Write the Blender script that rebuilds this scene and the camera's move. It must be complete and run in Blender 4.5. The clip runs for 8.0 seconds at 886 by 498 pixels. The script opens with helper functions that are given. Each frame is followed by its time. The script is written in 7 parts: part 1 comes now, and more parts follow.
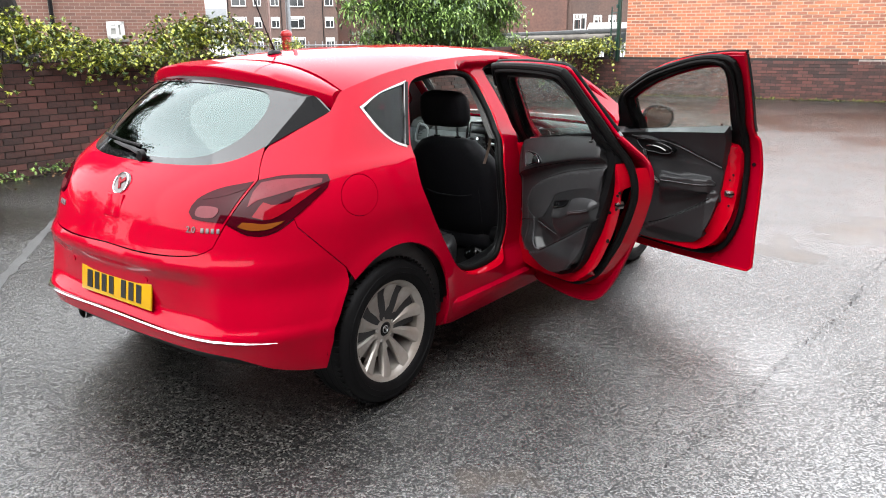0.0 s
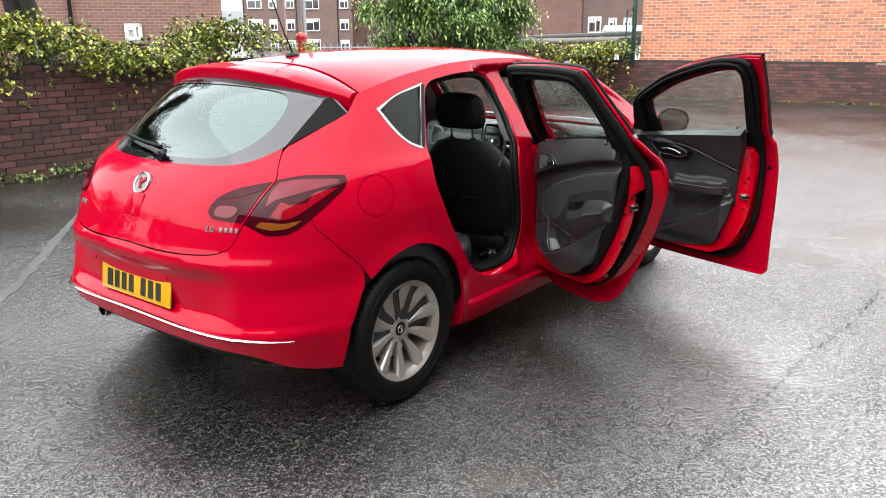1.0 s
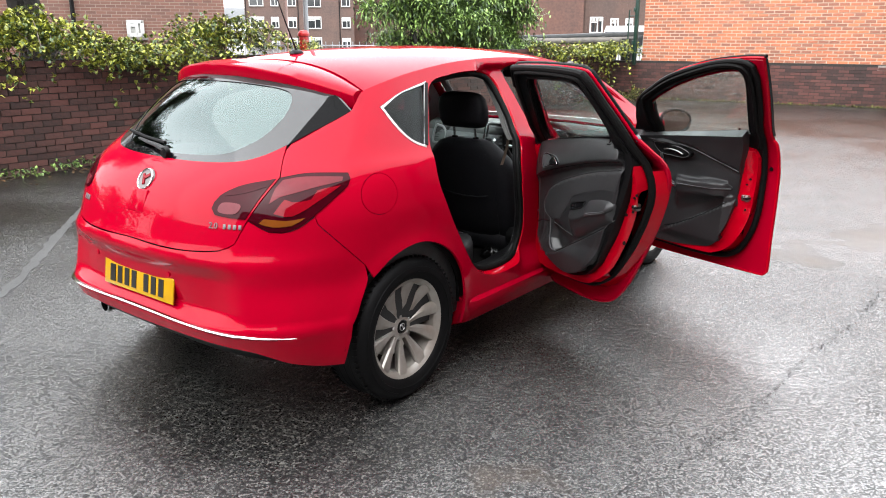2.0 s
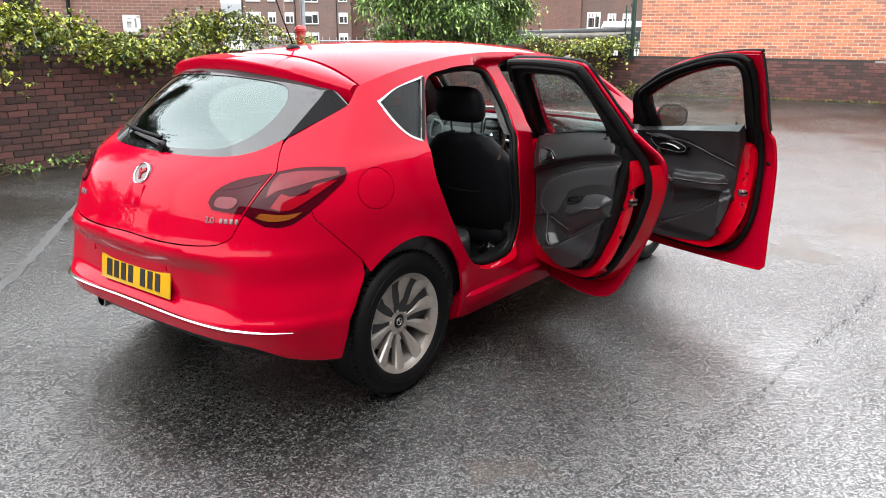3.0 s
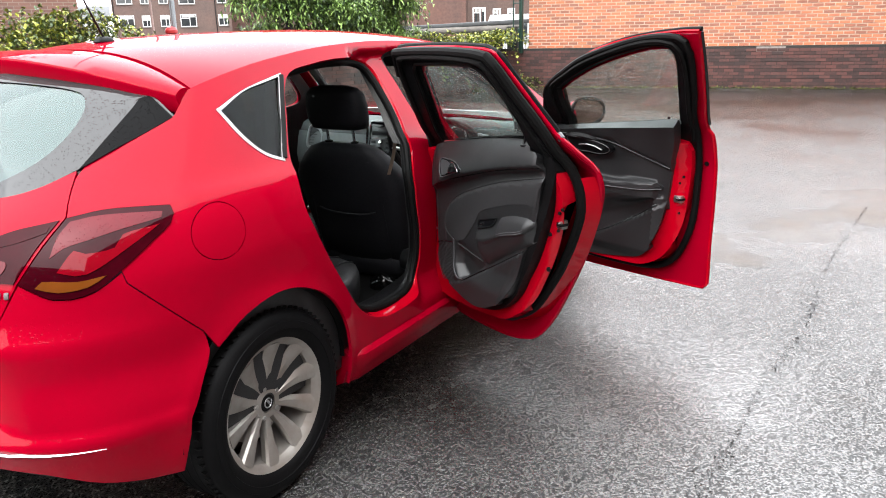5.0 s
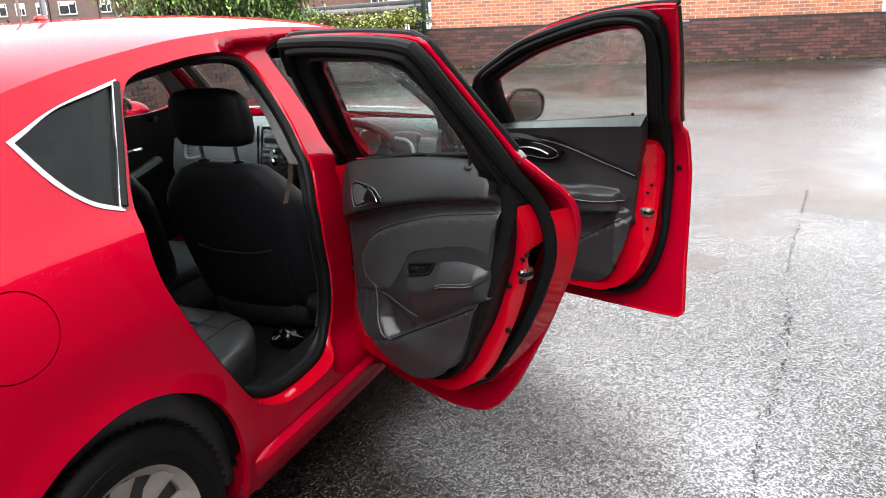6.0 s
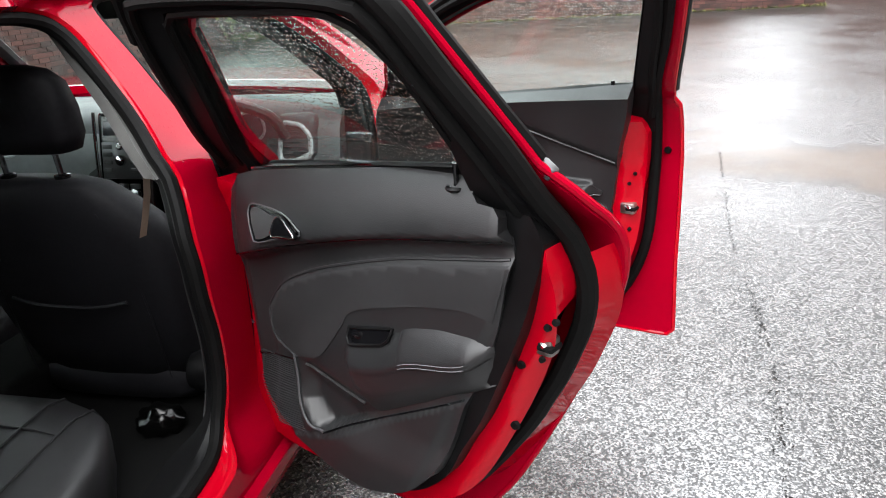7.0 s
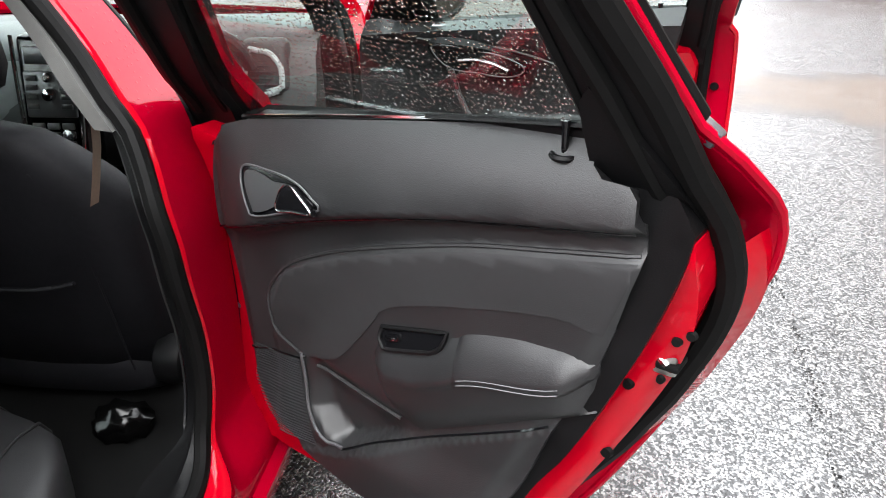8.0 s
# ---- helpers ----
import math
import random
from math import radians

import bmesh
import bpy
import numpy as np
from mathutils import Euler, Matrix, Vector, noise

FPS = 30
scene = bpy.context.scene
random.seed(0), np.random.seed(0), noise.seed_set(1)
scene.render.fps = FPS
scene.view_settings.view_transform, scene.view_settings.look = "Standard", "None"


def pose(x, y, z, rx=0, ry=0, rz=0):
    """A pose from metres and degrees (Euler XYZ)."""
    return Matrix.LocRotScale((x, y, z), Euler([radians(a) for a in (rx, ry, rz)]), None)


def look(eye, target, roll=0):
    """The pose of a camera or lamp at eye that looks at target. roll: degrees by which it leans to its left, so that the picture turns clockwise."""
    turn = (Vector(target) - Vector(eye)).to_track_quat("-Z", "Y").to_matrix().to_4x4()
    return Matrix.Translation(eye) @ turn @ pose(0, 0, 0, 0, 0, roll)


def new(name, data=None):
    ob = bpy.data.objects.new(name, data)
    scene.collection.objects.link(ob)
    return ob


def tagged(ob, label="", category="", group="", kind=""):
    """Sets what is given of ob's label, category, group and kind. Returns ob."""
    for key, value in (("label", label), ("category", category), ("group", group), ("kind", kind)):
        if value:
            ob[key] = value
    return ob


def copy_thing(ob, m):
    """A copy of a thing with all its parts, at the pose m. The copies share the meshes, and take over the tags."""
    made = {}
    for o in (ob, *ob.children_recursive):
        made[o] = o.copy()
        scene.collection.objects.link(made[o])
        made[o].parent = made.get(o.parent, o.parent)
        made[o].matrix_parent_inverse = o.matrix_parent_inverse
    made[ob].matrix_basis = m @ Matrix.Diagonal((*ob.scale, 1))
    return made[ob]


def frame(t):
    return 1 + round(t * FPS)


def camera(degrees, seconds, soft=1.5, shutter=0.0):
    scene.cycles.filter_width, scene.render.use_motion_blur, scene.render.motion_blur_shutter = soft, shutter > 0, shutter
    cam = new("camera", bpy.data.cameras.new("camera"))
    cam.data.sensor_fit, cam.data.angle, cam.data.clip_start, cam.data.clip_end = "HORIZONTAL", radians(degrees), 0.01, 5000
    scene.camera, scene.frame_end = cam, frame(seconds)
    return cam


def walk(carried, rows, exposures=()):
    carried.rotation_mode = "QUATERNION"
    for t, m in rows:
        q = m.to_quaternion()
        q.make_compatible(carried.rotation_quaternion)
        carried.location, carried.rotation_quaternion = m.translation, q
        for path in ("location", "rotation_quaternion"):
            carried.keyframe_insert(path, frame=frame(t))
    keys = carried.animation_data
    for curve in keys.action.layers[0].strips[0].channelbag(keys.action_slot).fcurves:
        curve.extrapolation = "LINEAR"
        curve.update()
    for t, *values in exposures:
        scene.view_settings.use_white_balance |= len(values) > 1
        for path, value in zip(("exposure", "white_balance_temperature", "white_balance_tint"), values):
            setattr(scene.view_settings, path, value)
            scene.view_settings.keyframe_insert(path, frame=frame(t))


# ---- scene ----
cam = camera(59.8, 8.0, soft=1.0)
PATH = [
    (0, (2.929, -2.375, 1.572), (1.775, -0.834, 1.033), -0.4),
    (0.5, (2.934, -2.396, 1.57), (1.761, -0.867, 1.034), -0.4),
    (1, (2.939, -2.403, 1.573), (1.757, -0.881, 1.04), -0.3),
    (1.5, (2.933, -2.415, 1.574), (1.749, -0.894, 1.04), 0.1),
    (3, (2.937, -2.416, 1.567), (1.763, -0.892, 1.021), 0.2),
    (3.5, (2.911, -2.396, 1.561), (1.762, -0.857, 1.004), 0.1),
    (4, (2.803, -2.275, 1.541), (1.694, -0.707, 0.981), -0.1),
    (4.5, (2.601, -2.039, 1.533), (1.567, -0.42, 0.975), -0.4),
    (5, (2.498, -1.711, 1.505), (1.539, -0.045, 0.953), -1.3),
    (5.2, (2.434, -1.569, 1.512), (1.514, 0.12, 0.962), -1.9),
    (6.3, (1.982, -0.836, 1.495), (1.316, 0.94, 0.861), -2.9),
    (6.5, (1.904, -0.683, 1.487), (1.302, 1.109, 0.834), -3.2),
    (7, (1.657, -0.392, 1.445), (1.242, 1.431, 0.734), -3.1),
    (7.5, (1.443, -0.151, 1.406), (1.203, 1.652, 0.574), -3.0),
    (8, (1.402, -0.084, 1.4), (1.159, 1.688, 0.505), -1.7),
]
walk(cam, [(t, look(eye, target, roll)) for t, eye, target, roll in PATH],
     exposures=[(0, 2.8), (1.0, 2.76), (4.5, 2.8), (6.5, 2.95), (7.2, 3.12), (8.0, 3.42)])

# ---- overcast daylight ----
world = bpy.data.worlds.new("overcast_sky")
scene.world = world
world.use_nodes = True
wn, wl = world.node_tree.nodes, world.node_tree.links
sky = wn.new("ShaderNodeTexSky")
sky.sky_type = "NISHITA"
sky.sun_disc = False
sky.sun_elevation, sky.sun_rotation = radians(55), radians(170)
sky.dust_density, sky.air_density, sky.ozone_density = 3.0, 1.5, 1.0
pale = wn.new("ShaderNodeHueSaturation")
pale.inputs["Saturation"].default_value = 0.12
wl.new(sky.outputs["Color"], pale.inputs["Color"])
cloud = wn.new("ShaderNodeMix")          # an even white cloud cover over the sky's own light
cloud.data_type = "RGBA"
cloud.inputs["Factor"].default_value = 0.8
cloud.inputs["B"].default_value = (5.0, 5.15, 5.35, 1)
wl.new(pale.outputs["Color"], cloud.inputs["A"])
# an overcast sky is darkest at the horizon and brightest overhead
way = wn.new("ShaderNodeTexCoord")
parts = wn.new("ShaderNodeSeparateXYZ")
wl.new(way.outputs["Generated"], parts.inputs["Vector"])
height = wn.new("ShaderNodeMapRange")
height.inputs["To Min"].default_value, height.inputs["To Max"].default_value = 0.82, 1.22
wl.new(parts.outputs["Z"], height.inputs["Value"])
dome = wn.new("ShaderNodeVectorMath")
dome.operation = "SCALE"
wl.new(cloud.outputs["Result"], dome.inputs[0]), wl.new(height.outputs["Result"], dome.inputs["Scale"])
wl.new(dome.outputs["Vector"], wn["Background"].inputs["Color"])
wn["Background"].inputs["Strength"].default_value = 0.15

sun_data = bpy.data.lights.new("sun", "SUN")
sun_data.energy, sun_data.angle, sun_data.color = 0.5, radians(120), (1.0, 0.98, 0.95)
sun = new("sun", sun_data)
sun.matrix_basis = look((0, 0, 0), (-0.22, 0.70, -0.68))

# ---- materials ----
def mat(name, color, rough=0.5, metal=0.0, var=0.12, scale=30.0, bump=0.0, bscale=None, coat=0.0,
        rvar=0.08, trans=0.0, spec=0.5, drops=0.0, dscale=170, ior=1.5, per_object=0.0, island=0.0, bdist=0.003, tint=None, cior=1.5):
    """A principled material with colour and gloss varied at two scales, and optional relief and rain drops."""
    m = bpy.data.materials.new(name)
    m.use_nodes = True
    n, l = m.node_tree.nodes, m.node_tree.links
    b = n["Principled BSDF"]
    b.inputs["Metallic"].default_value = metal
    b.inputs["Specular IOR Level"].default_value = spec
    b.inputs["IOR"].default_value = ior
    b.inputs["Coat Weight"].default_value = coat
    b.inputs["Coat Roughness"].default_value = 0.02
    b.inputs["Coat IOR"].default_value = cior
    b.inputs["Transmission Weight"].default_value = trans
    tc = n.new("ShaderNodeTexCoord")
    fine, coarse = n.new("ShaderNodeTexNoise"), n.new("ShaderNodeTexNoise")
    for tex, s, d in ((fine, scale, 6), (coarse, scale / 9, 3)):
        tex.inputs["Scale"].default_value, tex.inputs["Detail"].default_value = s, d
        l.new(tc.outputs["Object"], tex.inputs["Vector"])
    add = n.new("ShaderNodeMath")
    l.new(fine.outputs["Fac"], add.inputs[0]), l.new(coarse.outputs["Fac"], add.inputs[1])
    value = add.outputs[0]
    if per_object or island:
        if per_object:
            src = n.new("ShaderNodeObjectInfo").outputs["Random"]
        else:
            src = n.new("ShaderNodeNewGeometry").outputs["Random Per Island"]
        k = n.new("ShaderNodeMath")
        k.operation = "MULTIPLY_ADD"
        k.inputs[1].default_value = 1.4 * (per_object or island)
        l.new(src, k.inputs[0]), l.new(value, k.inputs[2])
        sh = n.new("ShaderNodeMath")
        sh.operation = "SUBTRACT"
        sh.inputs[1].default_value = 0.7 * (per_object or island)
        l.new(k.outputs[0], sh.inputs[0])
        value = sh.outputs[0]
    ramp = n.new("ShaderNodeMapRange")
    ramp.inputs["From Min"].default_value, ramp.inputs["From Max"].default_value = 0.55, 1.45
    l.new(value, ramp.inputs["Value"])
    mix = n.new("ShaderNodeMix")
    mix.data_type = "RGBA"
    lo = [c * (1 - 2.2 * var) for c in color] if tint is None else tint
    mix.inputs["A"].default_value = (*[max(0.0, c) for c in lo], 1)
    mix.inputs["B"].default_value = (*[min(1.0, c * (1 + 1.4 * var)) for c in color], 1)
    l.new(ramp.outputs["Result"], mix.inputs["Factor"])
    l.new(mix.outputs["Result"], b.inputs["Base Color"])
    rr = n.new("ShaderNodeMapRange")
    rr.inputs["From Min"].default_value, rr.inputs["From Max"].default_value = 0.3, 0.7
    rr.inputs["To Min"].default_value, rr.inputs["To Max"].default_value = max(0, rough - rvar), min(1, rough + rvar)
    l.new(coarse.outputs["Fac"], rr.inputs["Value"]), l.new(rr.outputs["Result"], b.inputs["Roughness"])
    normal = None
    if bump:
        bt = n.new("ShaderNodeTexNoise")
        bt.inputs["Scale"].default_value, bt.inputs["Detail"].default_value = bscale or scale * 4, 4
        l.new(tc.outputs["Object"], bt.inputs["Vector"])
        bp = n.new("ShaderNodeBump")
        bp.inputs["Strength"].default_value, bp.inputs["Distance"].default_value = bump, bdist
        l.new(bt.outputs["Fac"], bp.inputs["Height"])
        normal = bp.outputs["Normal"]
    if drops:
        vo = n.new("ShaderNodeTexVoronoi")
        vo.inputs["Scale"].default_value = dscale
        l.new(tc.outputs["Object"], vo.inputs["Vector"])
        dr = n.new("ShaderNodeMapRange")
        dr.interpolation_type = "SMOOTHSTEP"
        dr.inputs["From Min"].default_value, dr.inputs["From Max"].default_value = 0.10, 0.34
        dr.inputs["To Min"].default_value, dr.inputs["To Max"].default_value = 1, 0
        l.new(vo.outputs["Distance"], dr.inputs["Value"])
        keep = n.new("ShaderNodeMath")
        keep.operation = "GREATER_THAN"
        keep.inputs[1].default_value = 0.5
        sep = n.new("ShaderNodeSeparateColor")
        l.new(vo.outputs["Color"], sep.inputs["Color"]), l.new(sep.outputs["Red"], keep.inputs[0])
        mul = n.new("ShaderNodeMath")
        mul.operation = "MULTIPLY"
        l.new(dr.outputs["Result"], mul.inputs[0]), l.new(keep.outputs[0], mul.inputs[1])
        bd = n.new("ShaderNodeBump")
        bd.inputs["Strength"].default_value, bd.inputs["Distance"].default_value = drops, 0.38 / dscale
        l.new(mul.outputs[0], bd.inputs["Height"])
        if normal:
            l.new(normal, bd.inputs["Normal"])
        normal = bd.outputs["Normal"]
    if normal:
        l.new(normal, b.inputs["Normal"])
        if coat:
            l.new(normal, b.inputs["Coat Normal"])
    return m


RED = mat("red_paint", (0.29, 0.0002, 0.0115), 0.30, 0.0, 0.03, 8, coat=0.7, rvar=0.04, drops=0.16, dscale=120, spec=0.0, cior=1.25)
RED_IN = mat("red_paint_inner", (0.35, 0.0003, 0.008), 0.35, 0.0, 0.05, 10, coat=0.6, spec=0.0)
BLACK_TRIM = mat("black_plastic", (0.003575, 0.003575, 0.0039), 0.45, 0, 0.2, 60, bump=0.15, bscale=500, spec=0.15)
RUBBER = mat("black_rubber", (0.00325, 0.00325, 0.00325), 0.6, 0, 0.2, 40, bump=0.1, spec=0.1)
TYRE = mat("tyre_rubber", (0.002275, 0.002275, 0.0026), 0.6, 0, 0.25, 30, bump=0.2, spec=0.12)
UNDER = mat("underbody_black", (0.00195, 0.00195, 0.00195), 0.8, 0, 0.2, 20, spec=0.1)
CARD = mat("door_card_vinyl", (0.0130, 0.0134, 0.0142), 0.42, 0, 0.12, 60, bump=0.4, bscale=700, bdist=0.0010, spec=0.5)
CARD_CLOTH = mat("door_insert_cloth", (0.0105, 0.0105, 0.0115), 0.7, 0, 0.15, 80, bump=0.6, bscale=1200, bdist=0.001)
LEATHER = mat("black_leatherette", (0.0125, 0.0125, 0.0135), 0.48, 0, 0.12, 60, bump=0.4, bscale=600, bdist=0.001)
SEAT_CLOTH = mat("seat_cloth", (0.0085, 0.0085, 0.0102), 0.6, 0, 0.2, 90, bump=0.4, bscale=900, bdist=0.001, spec=0.14)
STITCH = mat("grey_stitching", (0.13, 0.13, 0.1365), 0.7, 0, 0.1, 200)
CHROME = mat("chrome", (0.60, 0.61, 0.62), 0.12, 1.0, 0.08, 40, rvar=0.05)
DISH = mat("handle_dish_grey", (0.035, 0.036, 0.038), 0.4, 0, 0.1, 40)
SATIN_DIM = mat("dull_chrome", (0.34, 0.33, 0.33), 0.3, 1.0, 0.1, 60)
BAG = mat("black_film", (0.0013, 0.0013, 0.0013), 0.22, 0, 0.2, 30, spec=0.3)
SATIN = mat("satin_silver", (0.55, 0.56, 0.57), 0.3, 1.0, 0.06, 60)
ALLOY = mat("silver_alloy", (0.33, 0.32, 0.30), 0.38, 0.6, 0.10, 25, tint=(0.26, 0.22, 0.19))
ALLOY_DARK = mat("alloy_barrel", (0.0715, 0.065, 0.06175), 0.5, 0.5, 0.3, 25)
STEEL = mat("bare_steel", (0.45, 0.44, 0.42), 0.35, 1.0, 0.15, 60)
GLASS = mat("car_glass", (0.80, 0.90, 0.87), 0.0, 0, 0.01, 5, trans=1.0, rvar=0.0, drops=0.0)
GLASS_WET = mat("wet_car_glass", (0.80, 0.90, 0.87), 0.0, 0, 0.01, 5, trans=1.0, rvar=0.0, drops=0.4, dscale=230, ior=1.42)
GLASS_REAR = mat("wet_rear_glass", (0.12, 0.22, 0.21), 0.0, 0, 0.01, 5, trans=1.0, rvar=0.0, drops=0.0, ior=1.66)
GLASS_REAR.node_tree.nodes["Principled BSDF"].inputs["Specular Tint"].default_value = (0.86, 1.0, 0.985, 1)
TIP_BLACK = mat("wet_black_glass_edge", (0.0015, 0.0015, 0.0018), 0.3, 0, 0.1, 30, rvar=0.02, drops=0.8, dscale=150, spec=0.05)
GLASS_DARK = mat("tinted_glass", (0.16, 0.20, 0.19), 0.0, 0, 0.01, 5, trans=1.0, rvar=0.0, drops=0.15, ior=1.16)
LETTER = mat("dull_letter_metal", (0.13, 0.1105, 0.1105), 0.45, 0.3, 0.1, 60)
PALE_PLASTIC = mat("pale_silver_plastic", (0.338, 0.3575, 0.364), 0.4, 0.0, 0.05, 60)
FRIT = mat("glass_frit_black", (0.003, 0.003, 0.004), 0.03, 0, 0.1, 30, rvar=0.02, drops=0.8, dscale=150, spec=0.5, ior=1.55)
LENS_RED = mat("red_lamp_lens", (0.17, 0.0006, 0.006), 0.10, 0, 0.1, 20, coat=0.35, rvar=0.02, drops=0.1, spec=0.0)
LENS_SMOKE = mat("smoked_lamp_lens", (0.030, 0.0004, 0.003), 0.06, 0, 0.2, 20, coat=0.22, rvar=0.02, drops=0.12, spec=0.0)
# the pink of the reflected sky is put into this lens's base colour
LENS_UPPER = mat("sky_sheen_lamp_lens", (0.12, 0.008, 0.014), 0.10, 0, 0.1, 20, coat=0.35, rvar=0.02, drops=0.5, spec=0.0)
LENS_AMBER = mat("amber_lamp_lens", (0.13, 0.035, 0.004), 0.06, 0, 0.1, 20, coat=0.8, spec=0.3, rvar=0.02)
LENS_WHITE = mat("clear_lamp_lens", (0.11, 0.018, 0.024), 0.10, 0.0, 0.1, 40, coat=0.15, spec=0.1)
PLATE = mat("yellow_plate", (0.429, 0.234, 0.00195), 0.32, 0, 0.03, 20, coat=0.15, spec=0.2)
PRINT = mat("black_print", (0.0052, 0.0052, 0.0052), 0.4, 0, 0.1, 20)
GREY_LINING = mat("pale_headlining", (0.104, 0.104, 0.1008), 0.9, 0, 0.08, 40, bump=0.3, bscale=800)
DASH = mat("grey_dash_plastic", (0.032, 0.036, 0.037), 0.45, 0, 0.1, 40, bump=0.4, bscale=700, bdist=0.001)
DASH_LIGHT = mat("silver_grey_dash", (0.15, 0.165, 0.17), 0.42, 0, 0.08, 40, bump=0.2, bscale=700)
CARPET = mat("black_carpet", (0.00195, 0.00195, 0.00195), 0.95, 0, 0.3, 90, bump=0.6, bscale=900, spec=0.08)
GLOSS_BLACK = mat("gloss_black", (0.0039, 0.0039, 0.00455), 0.14, 0, 0.1, 30, spec=0.4)
BUTTON = mat("button_grey", (0.0325, 0.0325, 0.03575), 0.45, 0, 0.1, 60)
SATIN_GREY = mat("mid_grey_plastic", (0.0585, 0.0585, 0.06175), 0.35, 0, 0.1, 60)

# ---- building tools ----
from mathutils.geometry import delaunay_2d_cdt


def mesh_part(name, verts, faces, material, parent=None, label="", smooth=True, normals=None, mats=None, face_mats=None):
    me = bpy.data.meshes.new(name)
    me.from_pydata([tuple(v) for v in verts], [], faces)
    for m in (mats or [material]):
        me.materials.append(m)
    if face_mats:
        me.polygons.foreach_set("material_index", face_mats)
    me.polygons.foreach_set("use_smooth", [smooth] * len(me.polygons))
    if normals:
        me.normals_split_custom_set(normals)
    me.update()
    ob = new(name, me)
    if parent:
        ob.parent = parent
    if label:
        tagged(ob, label)
    return ob


def part(name, bm, material, parent=None, label="", angle=35):
    """Links a bmesh as one mesh object under a thing or a part."""
    bmesh.ops.recalc_face_normals(bm, faces=bm.faces)
    me = bpy.data.meshes.new(name)
    bm.to_mesh(me)
    bm.free()
    me.materials.append(material)
    me.polygons.foreach_set("use_smooth", [True] * len(me.polygons))
    me.set_sharp_from_angle(angle=radians(angle))
    ob = new(name, me)
    if parent:
        ob.parent = parent
    if label:
        tagged(ob, label)
    return ob


def pchip(pts):
    """A smooth monotone curve through points (x, y)."""
    xs, ys = [p[0] for p in pts], [p[1] for p in pts]
    h = [b - a for a, b in zip(xs, xs[1:])]
    d = [(b - a) / k for a, b, k in zip(ys, ys[1:], h)]
    m = [d[0]]
    for i in range(1, len(d)):
        if d[i - 1] * d[i] <= 0:
            m.append(0.0)
        else:
            w1, w2 = 2 * h[i] + h[i - 1], h[i] + 2 * h[i - 1]
            m.append((w1 + w2) / (w1 / d[i - 1] + w2 / d[i]))
    m.append(d[-1])

    def f(x):
        if x <= xs[0]:
            return ys[0] + m[0] * (x - xs[0])
        if x >= xs[-1]:
            return ys[-1] + m[-1] * (x - xs[-1])
        i = 0
        while x > xs[i + 1]:
            i += 1
        t = (x - xs[i]) / h[i]
        return ((1 + 2 * t) * (1 - t) ** 2 * ys[i] + t * (1 - t) ** 2 * h[i] * m[i]
                + t * t * (3 - 2 * t) * ys[i + 1] + t * t * (t - 1) * h[i] * m[i + 1])
    return f


def curve(pts, step=0.02, closed=False):
    """Points every step along a Catmull-Rom curve through pts (2D or 3D)."""
    pts = [Vector(p) for p in pts]
    n, out = len(pts), []
    for i in range(n if closed else n - 1):
        p1, p2 = pts[i], pts[(i + 1) % n]
        p0 = pts[i - 1] if (i or closed) else p1 * 2 - p2
        p3 = pts[(i + 2) % n] if (closed or i + 2 < n) else p2 * 2 - p1
        k = max(1, int((p2 - p1).length / step))
        for j in range(k):
            t = j / k
            out.append(0.5 * ((2 * p1) + (p2 - p0) * t + (2 * p0 - 5 * p1 + 4 * p2 - p3) * t * t + (3 * p1 - p0 - 3 * p2 + p3) * t ** 3))
    if not closed:
        out.append(pts[-1].copy())
    return out


def loop(*curves, step=0.02):
    """A closed outline of smooth curves that meet in corners."""
    out = []
    for c in curves:
        pts = curve(c, step)
        if out and (out[-1] - pts[0]).length < 1e-4:
            pts = pts[1:]
        out += pts
    if (out[0] - out[-1]).length < 1e-4:
        out.pop()
    return out


def ring(pts, step=0.02):
    return curve(pts, step, closed=True)


def inside(p, poly):
    x, y, c = p[0], p[1], False
    for i in range(len(poly)):
        a, b = poly[i - 1], poly[i]
        if (a[1] > y) != (b[1] > y) and x < (b[0] - a[0]) * (y - a[1]) / (b[1] - a[1]) + a[0]:
            c = not c
    return c


